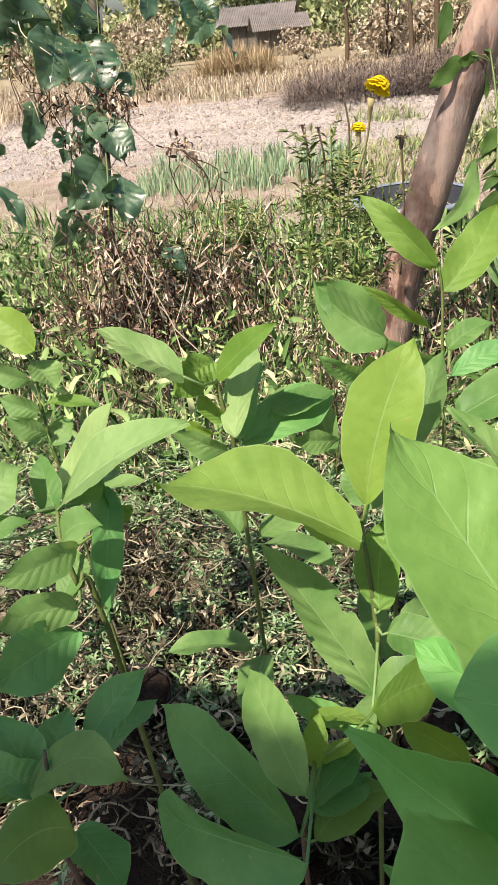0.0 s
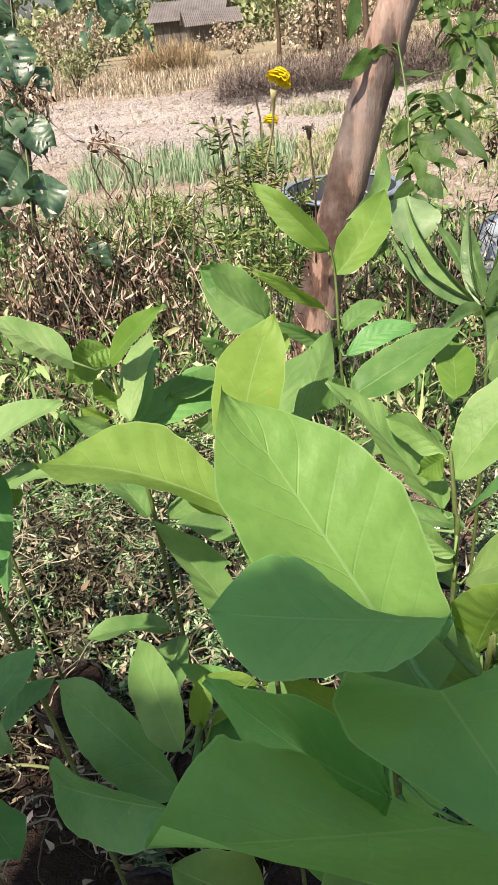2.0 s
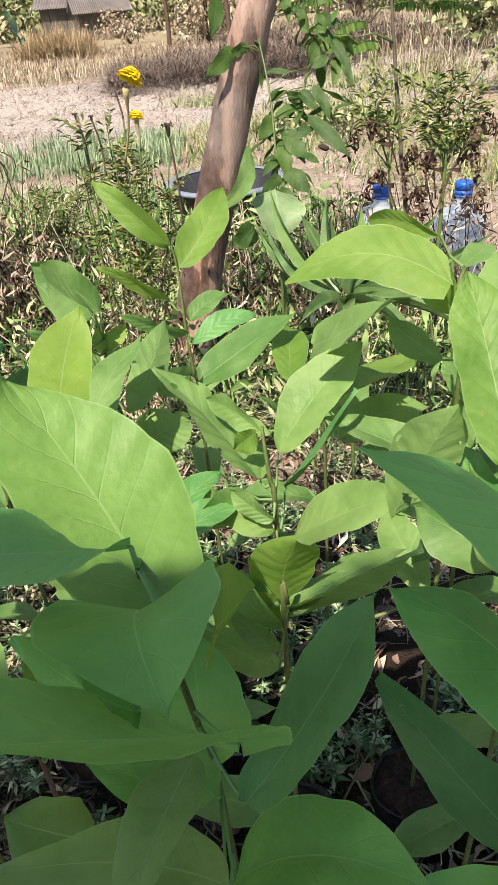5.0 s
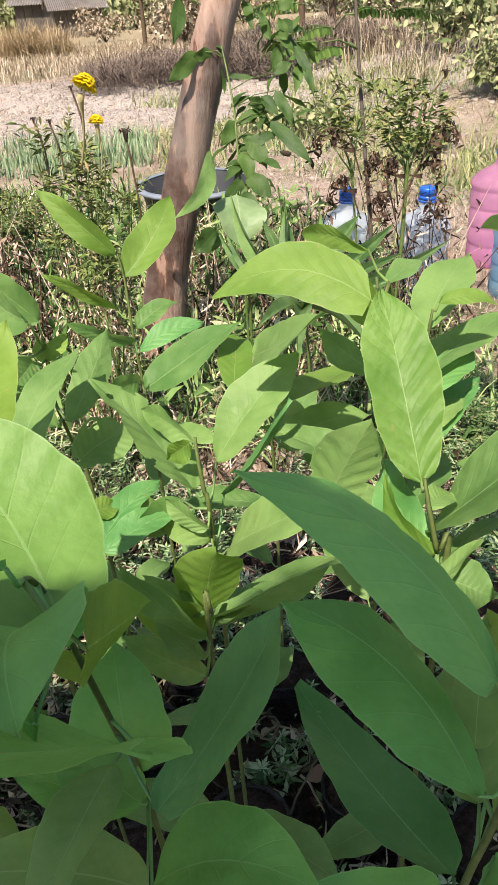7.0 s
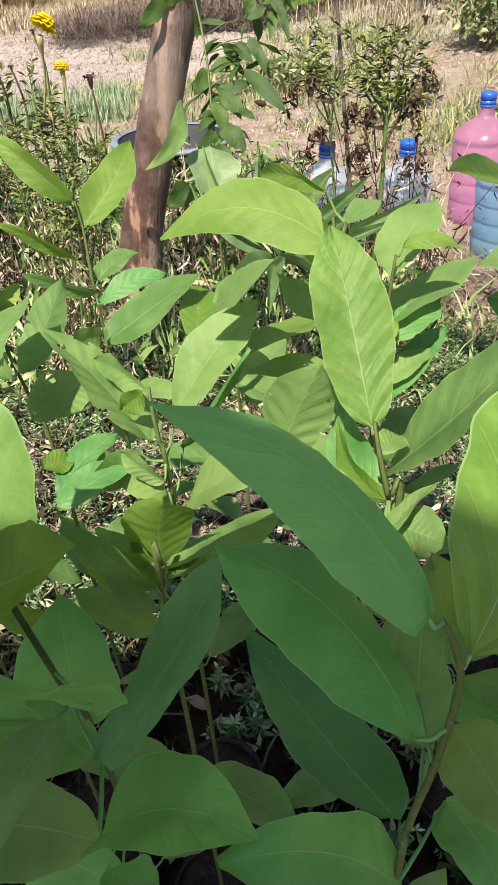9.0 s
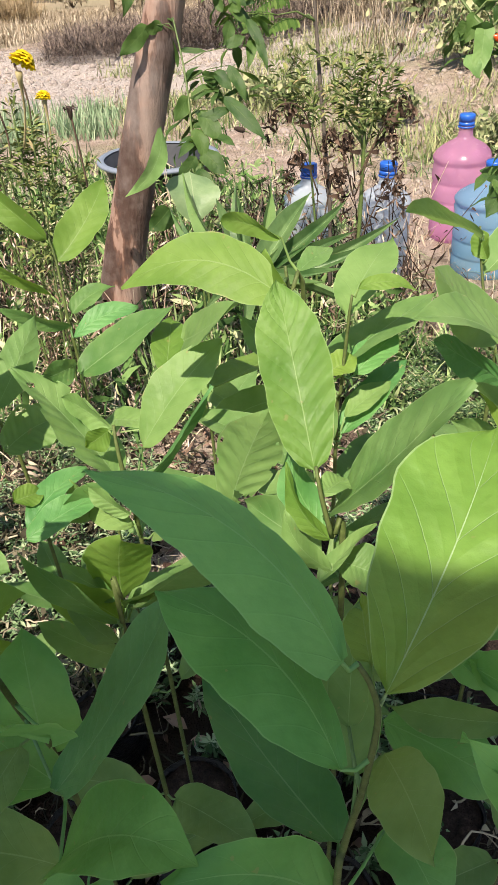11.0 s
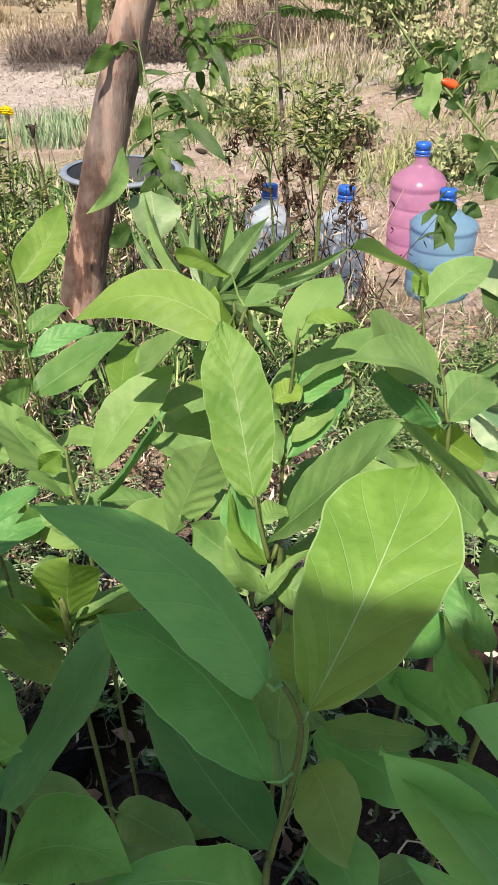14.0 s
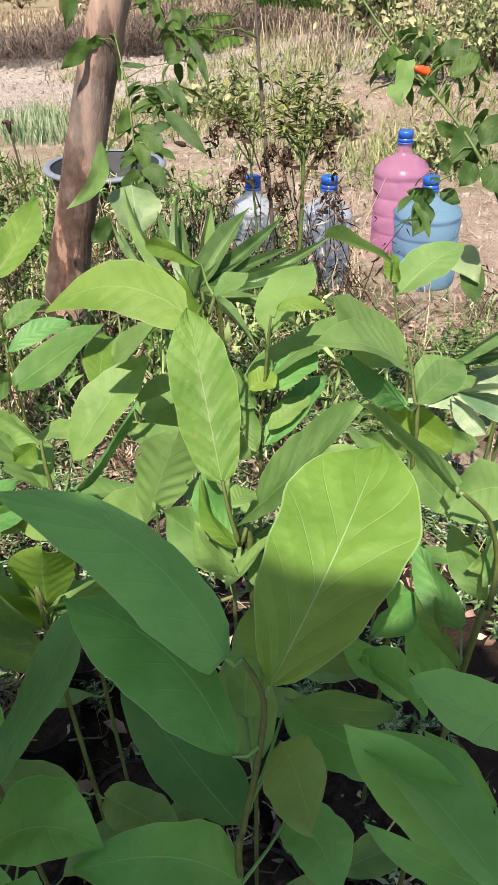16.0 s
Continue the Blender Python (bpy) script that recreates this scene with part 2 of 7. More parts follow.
FRUIT = plain("ripe pepper", (0.55, 0.045, 0.012), (0.72, 0.10, 0.02), 25.0, 0.22, 0.05, 0.002, 2.0, 0.6)
RUST = plain("grey roof sheet", (0.085, 0.076, 0.072), (0.21, 0.19, 0.18), 2.0, 0.6)
HUTWALL = plain("weathered hut boards", (0.05, 0.045, 0.04), (0.13, 0.115, 0.10), 3.0, 0.9)
SCRAPRED = plain("faded red plastic", (0.35, 0.05, 0.04), (0.5, 0.12, 0.09), 40.0, 0.5)
SCRAPWHITE = plain("white plastic scrap", (0.55, 0.57, 0.60), (0.74, 0.75, 0.76), 40.0, 0.5)
TUBSIDE = plain("dull dark plastic", (0.012, 0.014, 0.018), (0.035, 0.038, 0.046), 12.0, 0.55, 0.1, 0.003)
TUBRIM = plain("grey plastic rim", (0.11, 0.135, 0.175), (0.20, 0.23, 0.28), 20.0, 0.4, 0.05, 0.002, 3.0, 0.5)
POLE = plain("dark weathered pole", (0.03, 0.026, 0.022), (0.09, 0.075, 0.06), 60.0, 0.85, 0.5, 0.004)


def bag_material():
    m, t, b = material("black seedling bag film")
    n = noise_tex(t, 26.0, 5.0, 0.6)
    dust = noise_tex(t, 7.0, 5.0, 0.65)
    t.links.new(ramp(t, dust, [(0.42, (0.006, 0.006, 0.007)), (0.8, (0.03, 0.025, 0.02))]), b.inputs["Base Color"])
    t.links.new(ramp(t, n, [(0.3, (0.30, 0.22, 0.22)), (0.7, (0.5, 0.5, 0.5))]), b.inputs["Roughness"])
    b.inputs["Specular IOR Level"].default_value = 0.22
    bump(t, b, n, 0.9, 0.02)
    return m


def soil_material():
    m, t, b = material("potting soil")
    n = noise_tex(t, 70.0, 6.0, 0.7)
    n2 = noise_tex(t, 260.0, 4.0, 0.7)
    t.links.new(ramp(t, n, [(0.3, (0.015, 0.011, 0.009)), (0.6, (0.06, 0.04, 0.03)), (0.85, (0.20, 0.13, 0.10))]), b.inputs["Base Color"])
    b.inputs["Roughness"].default_value = 0.95
    b.inputs["Specular IOR Level"].default_value = 0.1
    bump(t, b, calc(t, "ADD", n, n2), 1.0, 0.02)
    return m


def bark_material():
    m, t, b = material("smooth peeling bark")
    c = t.nodes.new("ShaderNodeTexCoord")
    mp = node(t, "ShaderNodeMapping", Scale=(1.0, 1.0, 0.28))
    t.links.new(c.outputs["Object"], mp.inputs[0])
    a = noise_tex(t, 9.0, 5.0, 0.6, mp.outputs[0])
    s = noise_tex(t, 60.0, 5.0, 0.65, mp.outputs[0])
    col = ramp(t, a, [(0.46, (0.060, 0.032, 0.023)), (0.50, (0.13, 0.068, 0.046)), (0.515, (0.27, 0.175, 0.135)), (0.66, (0.42, 0.31, 0.255))])
    grey = ramp(t, noise_tex(t, 3.2, 5.0, 0.65), [(0.45, (0, 0, 0)), (0.6, (1, 1, 1))])
    col = mix(t, calc(t, "MULTIPLY", grey, 0.6), col, mix(t, s, (0.15, 0.125, 0.115), (0.33, 0.295, 0.275)))
    col = mix(t, calc(t, "MULTIPLY", s, 0.55), col, (0.35, 0.25, 0.2), "MULTIPLY")
    t.links.new(col, b.inputs["Base Color"])
    b.inputs["Roughness"].default_value = 0.75
    bump(t, b, calc(t, "ADD", a, calc(t, "MULTIPLY", s, 0.6)), 0.7, 0.02)
    return m


def bottle_material(name, tint, share):
    """Scuffed thin plastic that lets light through."""
    m, t, b = material(name)
    n = noise_tex(t, 35.0, 5.0, 0.6)
    b.inputs["Base Color"].default_value = (*tint, 1)
    t.links.new(ramp(t, n, [(0.3, (0.12, 0.12, 0.12)), (0.75, (0.34, 0.34, 0.34))]), b.inputs["Roughness"])
    b.inputs["Specular IOR Level"].default_value = 0.6
    clear = t.nodes.new("ShaderNodeBsdfTransparent")
    clear.inputs[0].default_value = (*[0.5 + 0.5 * c for c in tint], 1)
    tr = t.nodes.new("ShaderNodeBsdfTranslucent")
    tr.inputs[0].default_value = (*tint, 1)
    one, two = t.nodes.new("ShaderNodeMixShader"), t.nodes.new("ShaderNodeMixShader")
    one.inputs[0].default_value, two.inputs[0].default_value = 0.5, share
    t.links.new(b.outputs[0], one.inputs[1])
    t.links.new(tr.outputs[0], one.inputs[2])
    t.links.new(one.outputs[0], two.inputs[1])
    t.links.new(clear.outputs[0], two.inputs[2])
    t.links.new(two.outputs[0], t.nodes["Material Output"].inputs[0])
    bump(t, b, n, 0.15, 0.003)
    return m


def ground_material():
    """Sandy soil with straw, paler where it was hoed, greenish where grass creeps over it, darkened with painted shade
    among bags and weeds.
    """
    m, t, b = material("sandy garden soil")
    c = t.nodes.new("ShaderNodeTexCoord")
    sep = t.nodes.new("ShaderNodeSeparateXYZ")
    t.links.new(c.outputs["Object"], sep.inputs[0])
    big, mid, fine, grit = noise_tex(t, 0.55, 5.0), noise_tex(t, 4.5, 6.0, 0.65), noise_tex(t, 45.0, 6.0, 0.7), noise_tex(t, 260.0, 3.0)
    col = ramp(t, mid, [(0.3, (0.27, 0.19, 0.145)), (0.5, (0.44, 0.34, 0.28)), (0.7, (0.57, 0.475, 0.41))])
    col = mix(t, ramp(t, fine, [(0.35, (0.55, 0.5, 0.45)), (0.65, (1.0, 1.0, 1.0))]), (0.52, 0.44, 0.38), col, "MIX")
    hoed = calc(t, "MULTIPLY", calc(t, "GREATER_THAN", calc(t, "ADD", sep.outputs[1], calc(t, "MULTIPLY", big, 3.0)), 8.6), calc(t, "LESS_THAN", calc(t, "ADD", sep.outputs[1], calc(t, "MULTIPLY", big, 3.0)), 13.2))
    col = mix(t, calc(t, "MULTIPLY", hoed, 0.75), col, mix(t, fine, (0.36, 0.325, 0.305), (0.60, 0.55, 0.525)))
    green = calc(t, "MULTIPLY", ramp(t, noise_tex(t, 1.1, 6.0, 0.7), [(0.48, (0, 0, 0)), (0.66, (1, 1, 1))]), calc(t, "SUBTRACT", 1.0, hoed))
    col = mix(t, calc(t, "MULTIPLY", green, 0.6), col, mix(t, fine, (0.13, 0.16, 0.06), (0.30, 0.30, 0.14)))
    far = calc(t, "GREATER_THAN", calc(t, "ADD", sep.outputs[1], calc(t, "MULTIPLY", big, 4.0)), 14.5)
    col = mix(t, calc(t, "MULTIPLY", far, 0.8), col, mix(t, mid, (0.19, 0.165, 0.095), (0.36, 0.31, 0.20)))
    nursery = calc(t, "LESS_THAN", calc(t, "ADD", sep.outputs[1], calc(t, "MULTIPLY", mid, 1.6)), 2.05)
    # Shade beneath the weed stalks, painted into the soil as broken dark patches.
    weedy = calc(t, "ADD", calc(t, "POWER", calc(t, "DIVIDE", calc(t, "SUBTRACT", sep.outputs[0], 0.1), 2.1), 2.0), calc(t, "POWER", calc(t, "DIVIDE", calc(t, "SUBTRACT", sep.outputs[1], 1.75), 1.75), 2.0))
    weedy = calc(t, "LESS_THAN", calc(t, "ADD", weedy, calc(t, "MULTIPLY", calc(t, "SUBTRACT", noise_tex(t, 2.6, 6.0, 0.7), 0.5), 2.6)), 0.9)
    weed_shade = calc(t, "MULTIPLY", ramp(t, noise_tex(t, 7.0, 5.0, 0.7), [(0.40, (0, 0, 0)), (0.54, (1, 1, 1))]), weedy)
    col = mix(t, calc(t, "MULTIPLY", weed_shade, 0.62), col, mix(t, fine, (0.022, 0.016, 0.012), (0.12, 0.082, 0.06)))
    # Dark brown soil round the bags, painted near black for the shade in the gaps.
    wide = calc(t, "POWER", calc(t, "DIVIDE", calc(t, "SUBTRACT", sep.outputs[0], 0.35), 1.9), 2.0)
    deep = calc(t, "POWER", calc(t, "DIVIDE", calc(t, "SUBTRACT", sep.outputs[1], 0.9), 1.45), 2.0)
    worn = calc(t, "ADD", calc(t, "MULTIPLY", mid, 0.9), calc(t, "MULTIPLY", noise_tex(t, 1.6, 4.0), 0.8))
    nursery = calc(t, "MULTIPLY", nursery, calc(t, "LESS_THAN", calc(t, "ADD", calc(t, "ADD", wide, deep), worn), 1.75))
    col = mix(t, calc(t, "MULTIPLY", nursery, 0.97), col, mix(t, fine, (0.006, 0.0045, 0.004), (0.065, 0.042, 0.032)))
    t.links.new(col, b.inputs["Base Color"])
    b.inputs["Roughness"].default_value = 0.95
    b.inputs["Specular IOR Level"].default_value = 0.15
    bump(t, b, calc(t, "ADD", calc(t, "ADD", mid, fine), calc(t, "MULTIPLY", grit, 0.4)), 0.9, 0.05)
    return m


BAG, SOIL, BARK, GROUND = bag_material(), soil_material(), bark_material(), ground_material()
PINK = bottle_material("pink bottle plastic", (0.74, 0.38, 0.62), 0.54)
CLEAR = bottle_material("clear bottle plastic", (0.70, 0.78, 0.88), 0.42)
BLUE = bottle_material("blue bottle plastic", (0.28, 0.51, 0.70), 0.45)


# ---- building helpers ----
def mesh_object(name, verts, faces, mat, parent=None, uvs=None, smooth=True, label=""):
    me = bpy.data.meshes.new(name)
    me.from_pydata([tuple(v) for v in verts], [], faces)
    if uvs is not None:
        layer = me.uv_layers.new(name="UVMap")
        flat = np.array([uvs[i] for f in faces for i in f], dtype=np.float32).ravel()
        layer.data.foreach_set("uv", flat)
    me.materials.append(mat)
    if smooth:
        me.polygons.foreach_set("use_smooth", [True] * len(me.polygons))
    me.update()
    ob = new(name, me)
    if parent is not None:
        ob.parent = parent
    if label:
        ob["label"] = label
    return ob


def tube(points, radii, sides=7, wob=0.0, cap=True):
    """Verts and faces of a tapered tube along points."""
    pts = [Vector(p) for p in points]
    verts, faces = [], []
    side = Vector((1, 0, 0))
    for i, p in enumerate(pts):
        way = (pts[min(i + 1, len(pts) - 1)] - pts[max(i - 1, 0)]).normalized()
        side = (side - way * side.dot(way))
        if side.length < 1e-4:
            side = way.orthogonal()
        side.normalize()
        other = way.cross(side)
        for k in range(sides):
            a = 2 * math.pi * k / sides
            r = radii[i] * (1 + wob * noise.noise(p * 9 + Vector((math.cos(a), math.sin(a), 0)) * 1.3))
            verts.append(p + (side * math.cos(a) + other * math.sin(a)) * r)
    for i in range(len(pts) - 1):
        for k in range(sides):
            a, b = i * sides + k, i * sides + (k + 1) % sides
            faces.append((a, b, b + sides, a + sides))
    if cap:
        faces.append(tuple(range((len(pts) - 1) * sides, len(pts) * sides)))
        faces.append(tuple(reversed(range(sides))))
    return verts, faces


def join(*pieces):
    verts, faces = [], []
    for v, f in pieces:
        o = len(verts)
        verts += list(v)
        faces += [tuple(i + o for i in q) for q in f]
    return verts, faces


def smooth_line(points, steps=5):
    """A Catmull-Rom line through points."""
    p = [Vector(q) for q in points]
    if len(p) < 3:
        return p
    line = []
    ext = [2 * p[0] - p[1]] + p + [2 * p[-1] - p[-2]]
    for i in range(1, len(ext) - 2):
        a, b, c, d = ext[i - 1:i + 3]
        for k in range(steps):
            t = k / steps
            line.append(0.5 * (2 * b + (c - a) * t + (2 * a - 5 * b + 4 * c - d) * t * t + (3 * b - a - 3 * c + d) * t ** 3))
    line.append(p[-1])
    return line


def lathe(profile, sides=32, centre=(0, 0, 0)):
    verts, faces = [], []
    c = Vector(centre)
    for r, z in profile:
        for k in range(sides):
            a = 2 * math.pi * k / sides
            verts.append(c + Vector((r * math.cos(a), r * math.sin(a), z)))
    for i in range(len(profile) - 1):
        for k in range(sides):
            a, b = i * sides + k, i * sides + (k + 1) % sides
            faces.append((a, b, b + sides, a + sides))
    return verts, faces


def blade(base, tip, width, roll, bow, droop, origin, widest=0.45, fold=0.22, ridge=0.085, waves=0.04, nu=28, nv=5, blunt=0.58, turn=None):
    """Verts, faces and uvs of one leaf from base to tip, about its midrib."""
    b, t, o = Vector(base), Vector(tip), Vector(origin)
    length = (t - b).length
    axis = (t - b) / length
    s0 = axis.cross(Vector((0, 0, 1)))
    s0 = s0.normalized() if s0.length > 1e-3 else Vector((1, 0, 0))
    n0 = s0.cross(axis)
    r = radians(roll)
    side = s0 * math.cos(r) + n0 * math.sin(r)
    up = side.cross(axis)
    k = math.log(0.5) / math.log(widest)
    rnd = random.Random(round(b.x * 7919 + t.z * 6101 + width * 1e5))
    ph, ph2, tw = rnd.uniform(0, 6.28), rnd.uniform(0, 6.28), rnd.uniform(-0.45, 0.45)
    tw = tw if turn is None else turn
    ridges = rnd.uniform(7, 9)
    verts, faces, uvs = [], [], []
    for i in range(nu + 1):
        u = i / nu
        hw = width / 2 * max(0.0, math.sin(math.pi * min(1, u ** k))) ** (blunt + 0.42 * u ** 3)
        hw = max(hw, width * 0.012)
        mid = b + axis * (length * u) + side * (bow * length * 4 * u * (1 - u)) + up * (droop * length * 4 * u * (1 - u))
        twist = tw * (u - 0.3)
        sd = side * math.cos(twist) + up * math.sin(twist)
        un = up * math.cos(twist) - side * math.sin(twist)
        for j in range(-nv, nv + 1):
            s = j / nv
            a = abs(s)
            lift = fold * a * hw + ridge * hw * math.sin(2 * math.pi * (u * ridges - a * 1.3)) * a * (1.15 - a) * 2
            lift += 0.05 * width * a * math.sin(4.2 * u + ph2 + (1.5 if s > 0 else 0)) + waves * width * a * a * math.sin(9 * u + (ph if s > 0 else ph2)) * 2
            edge = 1 + (0.03 * math.sin(13 * u + ph * (1 if s > 0 else 2)) + 0.022 * math.sin(31 * u + ph2)) * a
            verts.append(mid + sd * (s * hw * edge) + un * lift - o)
            uvs.append((u, 0.5 + 0.5 * s))
    n = 2 * nv + 1
    for i in range(nu):
        for j in range(n - 1):
            a = i * n + j
            faces.append((a, a + 1, a + n + 1, a + n))
    return verts, faces, uvs


STEMS = {}


def thing(name, at, label, category, group=""):
    ob = new(name)
    ob.location = at
    ob.empty_display_size = 0.05
    return tagged(ob, label, category, group)


def seedling(foot, stem, label="young fruit tree seedling with light green leaves in a black bag"):
    """A stem that rises from a soil-filled black bag."""
    fx, fy = foot
    at = Vector((fx, fy, 0))
    p = thing("fruit_tree_seedling", at, label, "seedling", "bagged seedlings")
    line = smooth_line([Vector(q) for q in stem] + [Vector((fx, fy, 0.08))], 4)
    n = len(line)
    STEMS[p] = (at, line)
    v, f = tube([q - at for q in line], [0.0014 + 0.0015 * (i / (n - 1)) for i in range(n)], 7, 0.25)
    mesh_object("stem", v, f, STEM if stem[0][2] > 0.75 else WOODY, p)
    rnd = random.Random(round(fx * 991 + fy * 3571))
    r, h = rnd.uniform(0.058, 0.070), 0.11 + rnd.uniform(-0.02, 0.02)
    prof = [(0.001, 0.0), (r * 0.85, 0.0), (r, 0.015)] + [(r * (1 + 0.03 * math.sin(7 * z)), z) for z in np.linspace(0.04, h, 7)] + [(r * 1.04, h + 0.004), (r * 1.01, h + 0.007), (r * 0.97, h - 0.01)]
    v, f = lathe(prof, 28)
    v = [q + Vector((q.x, q.y, 0)).normalized() * 0.006 * noise.noise(q * 38 + at * 5) if q.xy.length > 0.01 else q for q in v]
    bag = mesh_object("bag", v, f, BAG, p, label="crinkled black plastic nursery bag")
    v, f = lathe([(0.0005, h + 0.004), (r * 0.3, h + 0.003), (r * 0.65, h + 0.001), (r * 0.975, h - 0.004)], 20)
    v = [q + Vector((0, 0, 0.008 * noise.noise(q * 60 + at))) for q in v]
    mesh_object("potting_soil", v, f, SOIL, bag, label="dark crumbly potting soil")
    return p


def petiole(p, base):
    """A short stalk from the stem to the base of a leaf."""
    at, line = STEMS[p]
    b = Vector(base)
    near = min(line, key=lambda q: (q - b).length + max(0, q.z - b.z) * 0.8)
    if not 0.004 < (near - b).length < 0.125:
        return [], []
    mid = (near + b) / 2 - Vector((0, 0, 0.006))
    return tube([near - at, mid - at, b - at], [0.0016, 0.0013, 0.0011], 5)


def attach(p, name, shape, mat, base, label=""):
    v, f, uv = shape
    pv, pf = petiole(p, base)
    o = len(v)
    v = list(v) + list(pv)
    f = list(f) + [tuple(i + o for i in q) for q in pf]
    uv = list(uv) + [(0.1, 0.5)] * len(pv)
    return mesh_object(name, v, f, mat, p, uv, label=label)


def leaf(p, base, tip, width, roll, bow, droop, tone="m", widest=None, blunt=0.52, fold=0.2, turn=0.0):
    at = STEMS[p][0]
    rnd = random.Random(round(base[0] * 5003 + tip[1] * 3001 + tip[2] * 977))
    shape = {"widest": rnd.uniform(0.42, 0.54), "blunt": rnd.uniform(0.46, 0.60), "ridge": rnd.uniform(0.02, 0.055), "fold": rnd.uniform(0.14, 0.34)}
    if tone == "b":
        shape = {"widest": 0.56, "blunt": 0.5, "fold": 0.12, "ridge": 0.05}
    elif tone == "a":
        shape = {"widest": 0.37, "blunt": 0.52, "fold": 0.2, "ridge": 0.06}
    elif tone == "f":
        shape = {"widest": 0.36, "blunt": 0.5, "fold": 0.55, "ridge": 0.04}
    elif tone == "q":
        shape = {"widest": 0.5, "blunt": 0.42, "ridge": 0.2, "fold": 0.2}
    elif tone == "r":
        shape.update({"widest": 0.56, "blunt": 0.40})
    if widest is not None:
        shape.update({"widest": widest, "blunt": blunt, "fold": fold, "turn": turn, "waves": 0.02})
    if tone == "e" or (tone == "m" and rnd.random() < 0.10):
        shape["ridge"] = 0.03
        v, f, uv = blade(base, tip, width, roll, bow, droop, at, nu=64, nv=12, **shape)
        n = Vector((base[0] * 31, tip[1] * 17, 0))
        f = [q for q in f if noise.noise(v[q[0]] * 62 + n) < (0.54 if abs(uv[q[0]][1] - 0.5) < 0.40 else 0.30)]
        return attach(p, "leaf", (v, f, uv), LEAF, base, "leaf with chewed holes and ragged edge")
    mat = {"y": YOUNG, "l": PALELEAF, "q": QUILTED, "g": SHADEGREEN, "b": VEINED, "a": MATURE, "d": SHADEDEEP}.get(tone, LEAF)
    return attach(p, "leaf", blade(base, tip, width, roll, bow, droop, at, **shape), mat, base, {"y": "yellow-green young leaf", "l": "pale green leaf", "b": "broad leaf with pale veins", "a": "very large quilted leaf", "q": "quilted leaf with deep ribs", "d": "deep green shade-toned leaf", "g": "full-grown leaf with a blue-green shade tint"}.get(tone, ""))


def lower_leaves(p, count, seed):
    """Older leaves that spread from the lower half of a stem."""
    at, line = STEMS[p]
    rnd = random.Random(seed)
    top = line[0].z
    turn = rnd.uniform(0, 6.28)
    for k in range(count):
        z = top * rnd.uniform(0.38, 0.78)
        q = min(line, key=lambda c: abs(c.z - z))
        a = turn + k * 2.4
        way = Vector((math.cos(a), math.sin(a), rnd.uniform(-0.1, 0.45)))
        L = rnd.uniform(0.085, 0.135)
        base = q + way * 0.016
        leaf(p, base, base + way.normalized() * L, L * rnd.uniform(0.36, 0.46), rnd.uniform(-20, 20), 0.0, rnd.uniform(0.03, 0.09))


def bush(foot, stem, label=""):
    fx, fy = foot
    at = Vector((fx, fy, 0))
    p = thing("bush", at, label, "bush")
    line = smooth_line([Vector(q) for q in stem] + [Vector((fx, fy, -0.01))], 4)
    n = len(line)
    STEMS[p] = (at, line)
    v, f = tube([q - at for q in line], [0.0018 + 0.0030 * (i / (n - 1)) for i in range(n)], 7, 0.2)
    mesh_object("stem", v, f, GREENSTEM, p)
    return p


def twig_to(p, base):
    """A thin branch from the main stem to a leaf that hangs away from it."""
    at, line = STEMS[p]
    b = Vector(base)
    near = min(line, key=lambda q: (q - b).length + max(0, q.z - b.z + 0.03) * 0.3)
    if not 0.03 < (near - b).length < 0.13:
        return
    mid = (near + b) / 2 + Vector((0, 0, 0.01))
    v, f = tube([near - at, mid - at, b - at], [0.0018, 0.0014, 0.0010], 5)
    mesh_object("twig", v, f, GREENSTEM, p)


def dark_leaf(p, base, tip, width, roll, bow, droop, tone="m", twig=True):
    at = STEMS[p][0]
    if twig:
        twig_to(p, base)
    mat = {"m": DARK, "y": LEAF, "p": PALE}[tone]
    v, f, uv = blade(base, tip, width, roll, bow, droop, at, 0.4, 0.16, 0.04, 0.05, 12, 3)
    return mesh_object("leaf", v, f, mat, p, uv, label="pale dusty leaf" if tone == "p" else "")


def droop_leaf(p, base, tip, width, roll, bow, droop, tone="m"):
    at = STEMS[p][0]
    twig_to(p, base)
    v, f, uv = blade(base, tip, width, roll, bow, droop, at, 0.42, 0.2, 0.04, 0.06, 34, 9, blunt=0.52)
    shift = Vector((width * 90, base[0] * 7, 0))
    eaten = 0.16 if tone == "h" else 0.36
    f = [q for q in f if noise.noise(v[q[0]] * 48 + shift) < eaten or noise.noise(v[q[0]] * 9 + shift) < -0.05]
    return mesh_object("leaf", v, f, BLUISH, p, uv, label="holed half-eaten dark leaf" if tone == "h" else "limp dusty dark green leaf")


def drooping_sprays(p, places, size, seed):
    """Narrow dark leaves that hang in loose whorls."""
    rnd = random.Random(seed)
    for x, y, z in places:
        c = Vector((x, y, z))
        twig_to(p, c)
        for k in range(4):
            b = c + Vector((rnd.gauss(0, 0.012), rnd.gauss(0, 0.012), rnd.gauss(0, 0.015)))
            L = size * rnd.uniform(0.6, 1.25)
            t = b + Vector((rnd.gauss(0, 0.7), rnd.gauss(0, 0.5), rnd.uniform(-1.1, 0.1))).normalized() * L
            dark_leaf(p, b, t, L * rnd.uniform(0.26, 0.38), rnd.uniform(-40, 40), 0, rnd.uniform(0.05, 0.14), "m", False)


